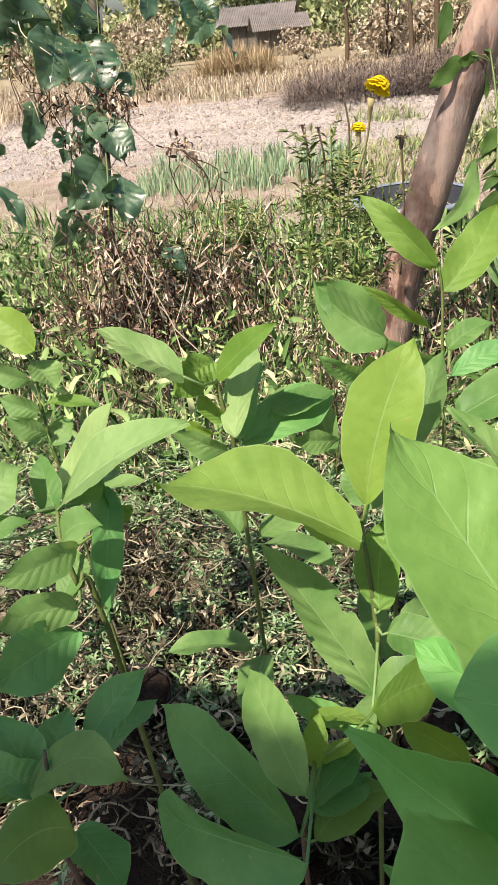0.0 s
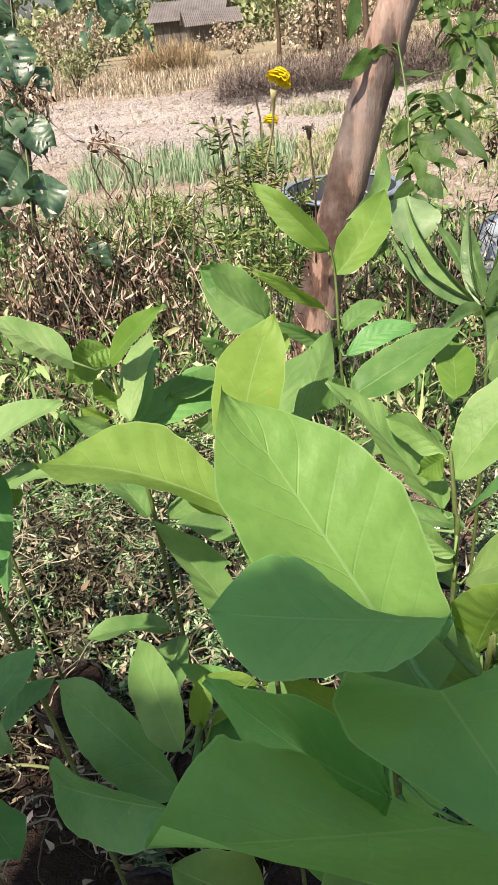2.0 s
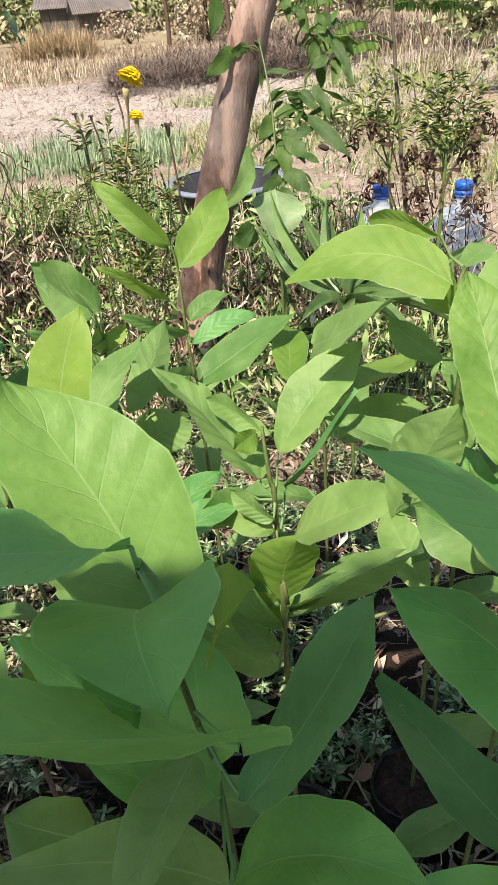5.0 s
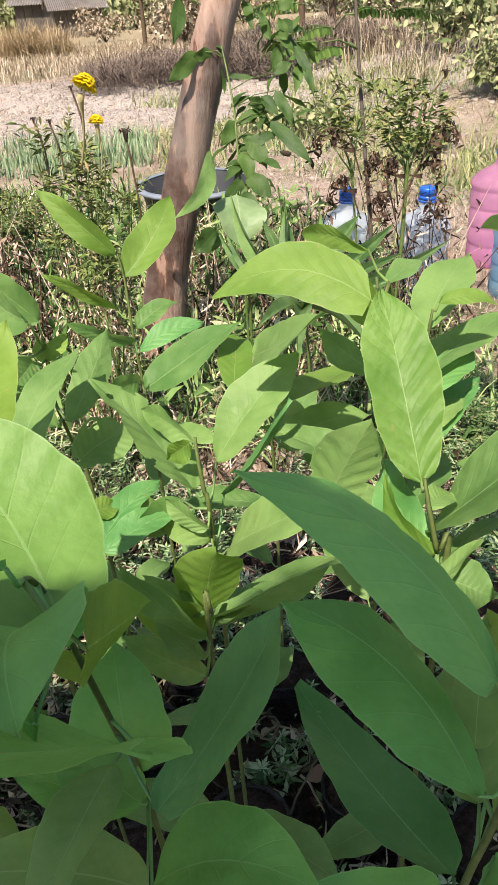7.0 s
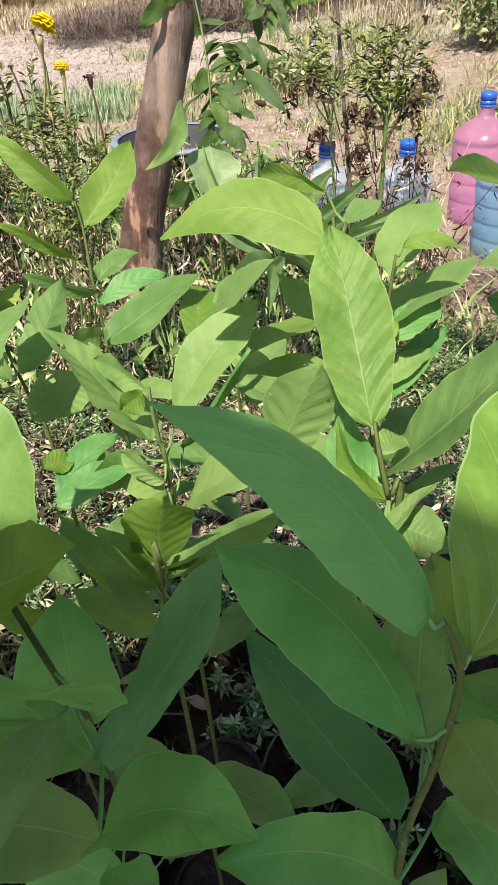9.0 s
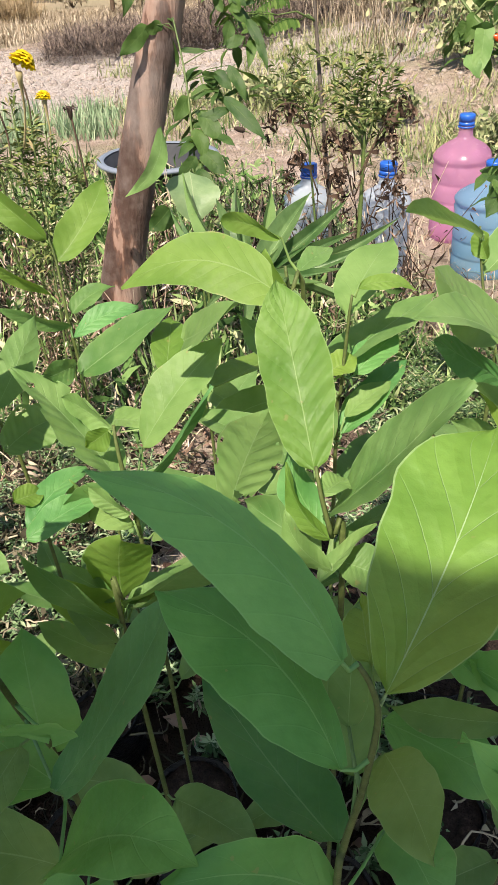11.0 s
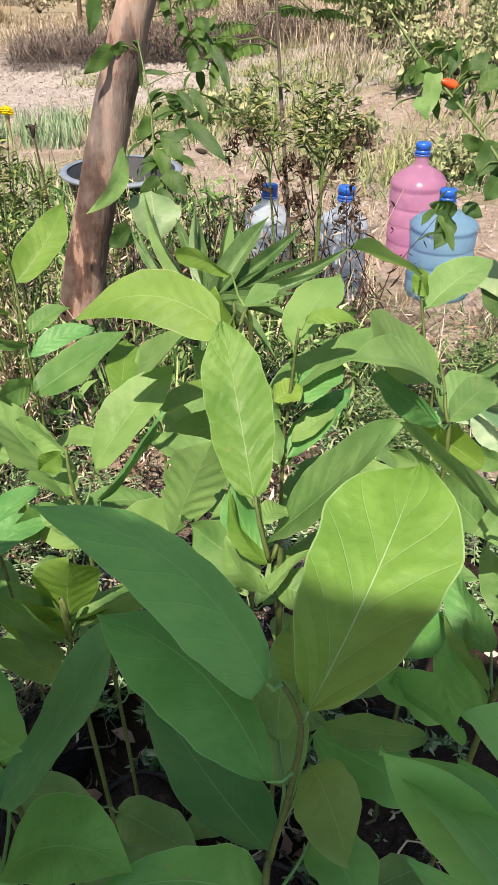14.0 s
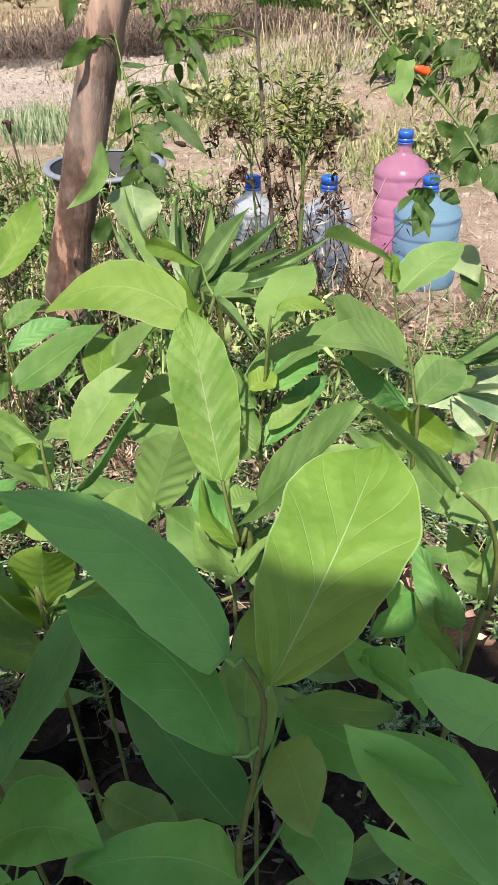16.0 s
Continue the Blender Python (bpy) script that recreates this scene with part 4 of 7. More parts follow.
leaf(p, (0.017, 0.546, 0.853), (0.130, 0.533, 0.928), 0.051, -19, 0.01, 0.07, 'l', 0.40, 0.53, 0.31, -0.09)
leaf(p, (-0.001, 0.583, 0.833), (0.066, 0.586, 0.922), 0.042, -27, 0.01, 0.00, 'l', 0.48, 0.52, 0.19, -0.08)
leaf(p, (0.014, 0.541, 0.846), (-0.007, 0.584, 0.876), 0.026, 35, 0.00, 0.05)
leaf(p, (0.031, 0.505, 0.852), (0.067, 0.494, 0.871), 0.026, -39, -0.12, 0.08)
leaf(p, (0.041, 0.583, 0.842), (0.049, 0.496, 0.789), 0.028, 45, 0.00, 0.06, 'd')
leaf(p, (0.046, 0.494, 0.854), (0.004, 0.450, 0.859), 0.028, 78, 0.00, 0.06)
leaf(p, (0.035, 0.488, 0.801), (-0.016, 0.458, 0.809), 0.034, 79, 0.09, 0.05)
leaf(p, (0.031, 0.486, 0.776), (-0.014, 0.428, 0.782), 0.049, 60, 0.05, 0.05, 'd')
leaf(p, (-0.048, 0.518, 0.867), (-0.006, 0.550, 0.887), 0.043, -39, 0.00, 0.05)
leaf(p, (-0.041, 0.508, 0.849), (0.006, 0.519, 0.857), 0.019, -17, 0.00, 0.05)
leaf(p, (0.023, 0.554, 0.843), (0.034, 0.588, 0.851), 0.032, -10, 0.00, 0.05)
leaf(p, (0.015, 0.507, 0.791), (0.030, 0.535, 0.812), 0.028, -9, 0.00, 0.05)
leaf(p, (0.047, 0.574, 0.826), (0.059, 0.569, 0.815), 0.022, -6, 0.00, 0.05, 'y')
leaf(p, (0.021, 0.572, 0.715), (0.041, 0.574, 0.855), 0.050, -31, 0.00, -0.02, 'd', 0.46, 0.51, 0.17, -0.06)
# L
p = seedling((0.017, 0.435), [(0.021, 0.408, 0.743), (0.016, 0.403, 0.691), (0.007, 0.405, 0.628)], label='short shaded fruit tree seedling with dark leaves')
leaf(p, (0.036, 0.431, 0.709), (0.078, 0.482, 0.739), 0.032, -11, -0.05, 0.05, 'd')
leaf(p, (0.010, 0.392, 0.718), (0.080, 0.394, 0.729), 0.039, -9, -0.27, 0.07)
leaf(p, (0.017, 0.400, 0.707), (-0.024, 0.434, 0.748), 0.041, 29, 0.00, 0.05, 'd')
leaf(p, (0.034, 0.387, 0.683), (0.002, 0.335, 0.717), 0.048, 60, 0.18, 0.06)
leaf(p, (0.029, 0.400, 0.660), (0.072, 0.361, 0.655), 0.040, 17, 0.00, 0.05, 'd')
leaf(p, (0.011, 0.412, 0.705), (0.016, 0.462, 0.718), 0.033, -0, 0.00, 0.05, 'd')
leaf(p, (0.007, 0.400, 0.709), (-0.021, 0.405, 0.747), 0.039, 51, 0.00, 0.05, 'd')
leaf(p, (0.037, 0.453, 0.678), (0.077, 0.493, 0.689), 0.027, 3, 0.00, 0.05, 'd')
# M
p = seedling((0.204, 0.445), [(0.206, 0.425, 0.708), (0.202, 0.416, 0.673), (0.194, 0.415, 0.583)], label='short shaded fruit tree seedling with a yellowing sprout')
leaf(p, (0.203, 0.369, 0.756), (0.159, 0.474, 0.748), 0.037, 35, 0.00, 0.03, 'm', 0.47, 0.52, 0.23, -0.06)
leaf(p, (0.197, 0.367, 0.717), (0.087, 0.471, 0.711), 0.058, 60, 0.00, 0.01, 'd', 0.48, 0.57, 0.23, -0.04)
leaf(p, (0.203, 0.331, 0.755), (0.093, 0.402, 0.683), 0.059, 82, 0.05, 0.06, 'd', 0.49, 0.44, 0.34, -0.29)
leaf(p, (0.202, 0.415, 0.671), (0.241, 0.447, 0.692), 0.028, 10, 0.00, 0.05, 'd')
leaf(p, (0.205, 0.422, 0.704), (0.211, 0.444, 0.738), 0.018, 9, 0.00, 0.04, 'y')
leaf(p, (0.202, 0.463, 0.704), (0.255, 0.463, 0.693), 0.017, 8, -0.12, 0.04, 'y')
leaf(p, (0.211, 0.439, 0.686), (0.243, 0.451, 0.698), 0.016, 8, 0.00, 0.05, 'y')
leaf(p, (0.204, 0.402, 0.649), (0.263, 0.433, 0.665), 0.040, -1, -0.10, 0.06)
leaf(p, (0.247, 0.479, 0.675), (0.181, 0.495, 0.693), 0.023, 71, 0.00, 0.05, 'd')
leaf(p, (0.200, 0.421, 0.659), (0.248, 0.445, 0.665), 0.028, -4, 0.12, 0.05, 'd')
leaf(p, (0.250, 0.460, 0.716), (0.285, 0.391, 0.833), 0.042, 124, 0.05, 0.01, 'y', 0.50, 0.45, 0.19, -0.01)
# N
p = seedling((-0.151, 0.973), [(-0.164, 0.951, 0.809), (-0.160, 0.945, 0.753), (-0.161, 0.943, 0.660)], label='young fruit tree seedling with a yellow-green top leaf')
leaf(p, (-0.144, 0.931, 0.816), (-0.208, 0.952, 0.863), 0.050, 61, 0.09, 0.05, 'y')
leaf(p, (-0.160, 0.930, 0.774), (-0.222, 0.936, 0.795), 0.031, 86, 0.00, 0.05)
leaf(p, (-0.155, 0.944, 0.795), (-0.129, 0.926, 0.761), 0.047, -0, 0.00, 0.05)
leaf(p, (-0.151, 0.935, 0.735), (-0.082, 0.939, 0.726), 0.022, -16, -0.06, 0.05, 'y')
leaf(p, (-0.160, 0.929, 0.727), (-0.213, 0.935, 0.748), 0.035, 82, 0.00, 0.05)
leaf(p, (-0.159, 0.933, 0.689), (-0.206, 0.922, 0.725), 0.036, 91, 0.00, 0.05)
leaf(p, (-0.159, 0.935, 0.669), (-0.132, 0.968, 0.694), 0.037, -23, 0.00, 0.05)
# Q
p = seedling((0.619, 0.620), [(0.588, 0.581, 0.962), (0.591, 0.578, 0.938), (0.609, 0.590, 0.876)], label='fruit tree seedling with a large arching yellow-green leaf')
leaf(p, (0.565, 0.524, 0.966), (0.447, 0.581, 0.960), 0.054, 38, 0.16, 0.08, 'y', 0.33, 0.40, 0.08, -0.35)
leaf(p, (0.599, 0.639, 0.966), (0.553, 0.714, 0.962), 0.022, 103, 0.10, 0.05, 'y')
leaf(p, (0.589, 0.567, 0.922), (0.570, 0.581, 0.979), 0.033, 97, -0.09, 0.05, 'y')
leaf(p, (0.604, 0.598, 0.949), (0.643, 0.626, 0.956), 0.023, -18, 0.00, 0.05)
leaf(p, (0.595, 0.597, 0.862), (0.557, 0.661, 0.885), 0.033, 83, 0.00, 0.05)
# R
p = seedling((0.678, 0.699), [(0.680, 0.668, 0.886), (0.676, 0.664, 0.860), (0.669, 0.661, 0.773), (0.668, 0.669, 0.702)], label='young fruit tree seedling with wavy light green leaves')
leaf(p, (0.676, 0.674, 0.861), (0.762, 0.775, 0.899), 0.060, 5, -0.02, 0.03, 'm', 0.50, 0.53, 0.25, -0.21)
leaf(p, (0.687, 0.670, 0.891), (0.750, 0.663, 0.884), 0.021, -26, -0.12, 0.06, 'y')
leaf(p, (0.654, 0.688, 0.784), (0.807, 0.736, 0.844), 0.068, 11, 0.01, 0.01, 'm', 0.45, 0.51, 0.15, 0.04)
leaf(p, (0.688, 0.669, 0.789), (0.753, 0.712, 0.810), 0.043, -9, 0.00, 0.05, 'd')
leaf(p, (0.672, 0.661, 0.713), (0.771, 0.720, 0.767), 0.041, -6, 0.00, 0.05, 'd')
leaf(p, (0.676, 0.663, 0.737), (0.741, 0.691, 0.757), 0.032, -8, 0.00, 0.05)
leaf(p, (0.660, 0.663, 0.772), (0.639, 0.698, 0.813), 0.028, 72, 0.00, 0.05)
leaf(p, (0.659, 0.652, 0.716), (0.654, 0.684, 0.778), 0.029, 59, 0.00, 0.05)
leaf(p, (0.651, 0.658, 0.802), (0.688, 0.670, 0.811), 0.033, -25, 0.00, 0.05, 'y')
# S
p = seedling((0.882, 0.720), [(0.851, 0.736, 0.917), (0.851, 0.717, 0.871), (0.862, 0.696, 0.786), (0.872, 0.690, 0.721)], label='slender fruit tree seedling with rounded upper leaves')
leaf(p, (0.857, 0.720, 0.866), (0.969, 0.771, 0.903), 0.056, -11, -0.03, 0.04, 'l', 0.48, 0.54, 0.24, 0.03)
leaf(p, (0.816, 0.663, 0.936), (0.786, 0.797, 0.921), 0.058, -44, -0.01, 0.02, 'm', 0.47, 0.50, 0.25, -0.02)
leaf(p, (0.855, 0.676, 0.797), (0.845, 0.710, 0.839), 0.031, 78, 0.00, 0.05)
leaf(p, (0.849, 0.622, 0.781), (0.913, 0.639, 0.806), 0.052, -21, -0.11, 0.05)
leaf(p, (0.853, 0.713, 0.887), (0.848, 0.735, 0.915), 0.027, 77, 0.00, 0.04, 'y')
# T
p = seedling((0.736, 0.306), [(0.690, 0.275, 0.944), (0.722, 0.284, 0.905), (0.741, 0.288, 0.855), (0.735, 0.278, 0.819), (0.726, 0.276, 0.752)], label='fruit tree seedling with long folded leaves')
leaf(p, (0.685, 0.274, 0.950), (0.672, 0.396, 0.939), 0.048, -59, 0.01, -0.01, 'm', 0.45, 0.51, 0.19, 0.04)
leaf(p, (0.812, 0.476, 0.813), (0.764, 0.534, 0.834), 0.044, 77, 0.05, 0.05, 'y')
leaf(p, (0.837, 0.472, 0.815), (0.819, 0.503, 0.811), 0.026, 86, 0.00, 0.05)
leaf(p, (0.762, 0.316, 0.899), (0.695, 0.305, 0.901), 0.044, 57, 0.11, 0.06)
leaf(p, (0.768, 0.485, 0.809), (0.735, 0.525, 0.812), 0.030, 82, 0.00, 0.05)
leaf(p, (0.783, 0.411, 0.794), (0.767, 0.485, 0.809), 0.039, 63, 0.00, 0.05)
leaf(p, (0.740, 0.308, 0.760), (0.724, 0.375, 0.805), 0.034, 62, 0.00, 0.05, 'd')
leaf(p, (0.733, 0.291, 0.735), (0.722, 0.356, 0.780), 0.027, 69, 0.00, 0.05)
leaf(p, (0.753, 0.302, 0.797), (0.746, 0.358, 0.831), 0.030, 61, 0.00, 0.05)
leaf(p, (0.776, 0.324, 0.835), (0.737, 0.312, 0.826), 0.031, 58, 0.00, 0.05)
leaf(p, (0.789, 0.355, 0.842), (0.742, 0.295, 0.824), 0.026, 28, 0.00, 0.05)
# U
p = seedling((0.686, 0.156), [(0.644, 0.130, 0.909), (0.654, 0.127, 0.847), (0.676, 0.126, 0.732)], label='shaded fruit tree seedling with broad drooping leaves')
leaf(p, (0.630, 0.094, 0.856), (0.598, 0.215, 0.823), 0.057, -23, 0.02, 0.05, 'g', 0.52, 0.59, 0.29, -0.19)
leaf(p, (0.652, 0.133, 0.921), (0.587, 0.142, 0.969), 0.030, 26, -0.03, 0.00, 'g', 0.49, 0.47, 0.18, -0.02)
leaf(p, (0.668, 0.127, 0.772), (0.584, 0.189, 0.867), 0.046, 57, 0.04, 0.05, 'g')
leaf(p, (0.686, 0.259, 0.756), (0.639, 0.284, 0.793), 0.027, 69, 0.00, 0.05, 'g')
leaf(p, (0.645, 0.106, 0.815), (0.574, 0.133, 0.868), 0.021, 63, 0.00, 0.05, 'g')
leaf(p, (0.653, 0.247, 0.769), (0.575, 0.266, 0.788), 0.028, 66, 0.00, 0.06)
leaf(p, (0.692, 0.170, 0.758), (0.662, 0.223, 0.780), 0.028, 66, 0.00, 0.05, 'g')
leaf(p, (0.747, 0.349, 0.698), (0.715, 0.392, 0.745), 0.036, 67, 0.00, 0.05, 'g')
leaf(p, (0.735, 0.366, 0.737), (0.678, 0.345, 0.729), 0.032, 52, 0.00, 0.05, 'g')
leaf(p, (0.690, 0.297, 0.729), (0.641, 0.330, 0.756), 0.034, 65, 0.00, 0.05, 'g')
leaf(p, (0.730, 0.280, 0.719), (0.703, 0.332, 0.740), 0.033, 59, 0.00, 0.05, 'g')
leaf(p, (0.712, 0.256, 0.741), (0.692, 0.301, 0.795), 0.026, 81, 0.00, 0.05, 'g')
leaf(p, (0.642, 0.289, 0.781), (0.634, 0.194, 0.865), 0.041, 78, -0.06, 0.05, 'g', 0.51, 0.50, 0.25, 0.14)
# V
p = seedling((0.790, 0.500), [(0.770, 0.516, 0.912), (0.762, 0.480, 0.885), (0.768, 0.470, 0.780)], label='young fruit tree seedling with two arched overlapping leaves')
leaf(p, (0.770, 0.519, 0.905), (0.677, 0.475, 0.991), 0.053, -118, 0.02, 0.04, 'm', 0.44, 0.51, 0.21, -0.04)
leaf(p, (0.751, 0.480, 0.911), (0.649, 0.444, 0.968), 0.046, 26, 0.04, 0.08, 'm', 0.38, 0.51, 0.34, -0.30)
leaf(p, (0.732, 0.437, 0.901), (0.721, 0.552, 0.885), 0.039, 97, 0.03, 0.02, 'd', 0.49, 0.51, 0.20, 0.02)
leaf(p, (0.762, 0.471, 0.878), (0.851, 0.547, 0.864), 0.035, -30, -0.01, 0.04, 'm', 0.50, 0.52, 0.24, -0.03)
# W
p = seedling((0.551, 0.884), [(0.519, 0.840, 0.751), (0.523, 0.840, 0.708), (0.541, 0.854, 0.606)], label='young fruit tree seedling with yellow-edged leaves')
leaf(p, (0.484, 0.790, 0.755), (0.506, 0.908, 0.772), 0.046, -6, -0.00, 0.04, 'y', 0.47, 0.51, 0.23, 0.01)
leaf(p, (0.508, 0.759, 0.813), (0.559, 0.636, 0.910), 0.057, -46, 0.06, 0.02, 'm', 0.34, 0.54, 0.25, 0.14)
leaf(p, (0.529, 0.703, 0.776), (0.642, 0.795, 0.765), 0.063, 12, 0.01, -0.00, 'y', 0.45, 0.53, 0.17, 0.05)
leaf(p, (0.533, 0.834, 0.701), (0.588, 0.781, 0.673), 0.042, -20, 0.00, 0.05)
leaf(p, (0.528, 0.723, 0.703), (0.648, 0.748, 0.717), 0.053, -27, -0.07, 0.06)
leaf(p, (0.547, 0.693, 0.703), (0.672, 0.695, 0.682), 0.051, -32, -0.06, 0.06)


for i, p in enumerate(list(STEMS)):
    lower_leaves(p, 5 if STEMS[p][0].y > 0.62 else 2 if STEMS[p][0].x > 0.3 else 0, 800 + i)

# ---- bushes ----
# chilli
p = bush((0.703, 2.069), [(0.670, 2.305, 1.095), (0.685, 2.250, 1.016), (0.696, 2.153, 0.871), (0.691, 2.075, 0.710), (0.693, 2.039, 0.530)], label='leggy chilli bush with drooping dark green leaves')
dark_leaf(p, (0.791, 2.118, 0.832), (0.886, 2.013, 0.731), 0.042, -40, 0.00, 0.06)
dark_leaf(p, (0.817, 2.162, 0.902), (0.852, 2.101, 0.815), 0.034, -25, 0.00, 0.06)
dark_leaf(p, (0.724, 2.106, 0.804), (0.765, 2.046, 0.721), 0.052, -27, 0.00, 0.06)
dark_leaf(p, (0.694, 2.132, 0.839), (0.648, 2.099, 0.783), 0.043, 70, 0.00, 0.06)
dark_leaf(p, (0.703, 2.083, 0.767), (0.717, 2.033, 0.694), 0.045, -8, 0.00, 0.06)
dark_leaf(p, (0.692, 2.200, 0.941), (0.765, 2.189, 0.935), 0.017, -54, 0.00, 0.04)
dark_leaf(p, (0.841, 2.224, 0.999), (0.809, 2.191, 0.945), 0.036, 57, 0.00, 0.06)
dark_leaf(p, (0.885, 2.222, 1.002), (0.924, 2.164, 0.921), 0.029, -33, 0.00, 0.05)
dark_leaf(p, (0.905, 2.197, 0.968), (0.921, 2.137, 0.880), 0.025, -12, 0.00, 0.05)
dark_leaf(p, (0.821, 2.240, 1.020), (0.805, 2.287, 1.088), 0.029, 54, 0.00, 0.05)
dark_leaf(p, (0.849, 2.260, 1.054), (0.915, 2.242, 1.037), 0.034, -66, 0.00, 0.05)
dark_leaf(p, (0.782, 2.145, 0.872), (0.739, 2.160, 0.888), 0.031, 100, 0.00, 0.05)
dark_leaf(p, (0.710, 2.047, 0.714), (0.767, 2.003, 0.655), 0.054, -42, 0.00, 0.06)
dark_leaf(p, (0.777, 2.159, 0.892), (0.816, 2.123, 0.844), 0.034, -42, 0.00, 0.06)
dark_leaf(p, (0.712, 2.090, 0.779), (0.810, 2.098, 0.805), 0.034, -56, 0.00, 0.06)
dark_leaf(p, (0.816, 2.188, 0.942), (0.874, 2.197, 0.964), 0.031, -56, 0.00, 0.06)
dark_leaf(p, (0.616, 2.247, 1.001), (0.527, 2.214, 0.938), 0.049, 90, 0.00, 0.06)
dark_leaf(p, (0.655, 2.244, 1.002), (0.599, 2.241, 0.989), 0.034, 103, 0.00, 0.05)
dark_leaf(p, (0.590, 2.333, 1.127), (0.553, 2.267, 1.022), 0.045, 48, 0.00, 0.06)
dark_leaf(p, (0.766, 2.308, 1.115), (0.774, 2.264, 1.049), 0.029, -4, 0.00, 0.06)
dark_leaf(p, (0.855, 2.283, 1.089), (0.905, 2.293, 1.112), 0.034, -58, 0.00, 0.05)
dark_leaf(p, (0.867, 2.233, 1.017), (0.852, 2.270, 1.070), 0.034, 59, 0.00, 0.05)
dark_leaf(p, (0.696, 2.023, 0.676), (0.712, 1.960, 0.583), 0.045, -5, 0.00, 0.06)
dark_leaf(p, (0.692, 2.041, 0.702), (0.628, 2.007, 0.641), 0.045, 74, 0.00, 0.05)
drooping_sprays(p, [(0.826, 2.267, 1.025), (0.875, 2.268, 1.034), (0.904, 2.225, 0.973), (0.838, 2.217, 0.951), (0.828, 2.174, 0.886), (0.850, 2.136, 0.832), (0.727, 2.123, 0.794), (0.690, 2.137, 0.810), (0.725, 2.084, 0.735), (0.791, 2.153, 0.849), (0.699, 2.043, 0.671), (0.732, 2.175, 0.873), (0.678, 2.152, 0.830), (0.659, 2.268, 1.003), (0.752, 2.062, 0.707), (0.895, 2.252, 1.013), (0.795, 2.302, 1.073), (0.696, 2.097, 0.750)], 0.085, 63)
# chillipale
p = bush((0.679, 1.976), [(0.670, 1.945, 0.696), (0.669, 1.946, 0.592)], label='weedy plant with a pale broad leaf beside the chilli bush')
dark_leaf(p, (0.658, 1.919, 0.697), (0.651, 1.820, 0.590), 0.139, 10, 0.00, 0.06, 'p')
dark_leaf(p, (0.595, 1.892, 0.817), (0.483, 1.753, 0.697), 0.047, 60, -0.12, 0.05, 'y')
dark_leaf(p, (0.595, 1.898, 0.614), (0.535, 1.873, 0.568), 0.063, 78, 0.00, 0.05)
# wilted
p = bush((-0.477, 2.506), [(-0.487, 2.932, 1.279), (-0.485, 2.842, 1.132), (-0.488, 2.721, 0.938), (-0.475, 2.601, 0.741), (-0.487, 2.476, 0.430)], label='wilting broad-leaved climber with holed dark leaves')
droop_leaf(p, (-0.627, 2.837, 1.154), (-0.651, 2.688, 0.986), 0.192, 49, 0.00, 0.07)
droop_leaf(p, (-0.533, 2.823, 1.113), (-0.464, 2.694, 0.956), 0.185, -2, 0.00, 0.07)
droop_leaf(p, (-0.505, 2.705, 0.915), (-0.426, 2.620, 0.761), 0.132, -11, 0.00, 0.07)
droop_leaf(p, (-0.493, 2.615, 0.767), (-0.592, 2.484, 0.644), 0.161, 74, 0.00, 0.08)
droop_leaf(p, (-0.429, 2.592, 0.717), (-0.407, 2.468, 0.578), 0.128, 21, 0.00, 0.08)
droop_leaf(p, (-0.644, 2.856, 1.188), (-0.837, 2.799, 1.136), 0.151, -69, -0.15, 0.06)
droop_leaf(p, (-0.314, 2.929, 1.239), (-0.325, 2.875, 1.153), 0.075, 47, 0.00, 0.06)
droop_leaf(p, (-0.102, 2.904, 1.154), (-0.192, 2.844, 1.076), 0.077, 93, 0.00, 0.06)
droop_leaf(p, (-0.542, 2.712, 0.934), (-0.548, 2.641, 0.821), 0.110, 43, 0.00, 0.06)
droop_leaf(p, (-0.712, 2.705, 0.958), (-0.742, 2.614, 0.818), 0.089, 67, 0.00, 0.07)
droop_leaf(p, (-0.735, 2.894, 1.270), (-0.796, 2.850, 1.210), 0.130, 100, 0.00, 0.06)
droop_leaf(p, (-0.527, 2.899, 1.234), (-0.589, 2.834, 1.142), 0.130, 87, 0.00, 0.06)
droop_leaf(p, (-0.470, 2.662, 0.838), (-0.378, 2.640, 0.784), 0.110, -49, 0.00, 0.07)
droop_leaf(p, (-0.595, 2.522, 0.638), (-0.661, 2.447, 0.531), 0.093, 90, 0.00, 0.07)
droop_leaf(p, (-0.621, 2.661, 0.869), (-0.617, 2.601, 0.771), 0.093, 45, 0.00, 0.06)
droop_leaf(p, (-0.590, 2.583, 0.736), (-0.631, 2.540, 0.674), 0.093, 93, 0.00, 0.06)
droop_leaf(p, (-0.538, 2.516, 0.617), (-0.582, 2.443, 0.507), 0.075, 83, 0.00, 0.07)
droop_leaf(p, (-0.296, 2.473, 0.497), (-0.224, 2.438, 0.425), 0.075, -17, 0.00, 0.07)
droop_leaf(p, (-0.786, 2.427, 0.748), (-0.711, 2.355, 0.617), 0.067, 5, 0.00, 0.07)
droop_leaf(p, (-0.763, 2.493, 0.851), (-0.818, 2.484, 0.846), 0.044, 114, 0.00, 0.05)
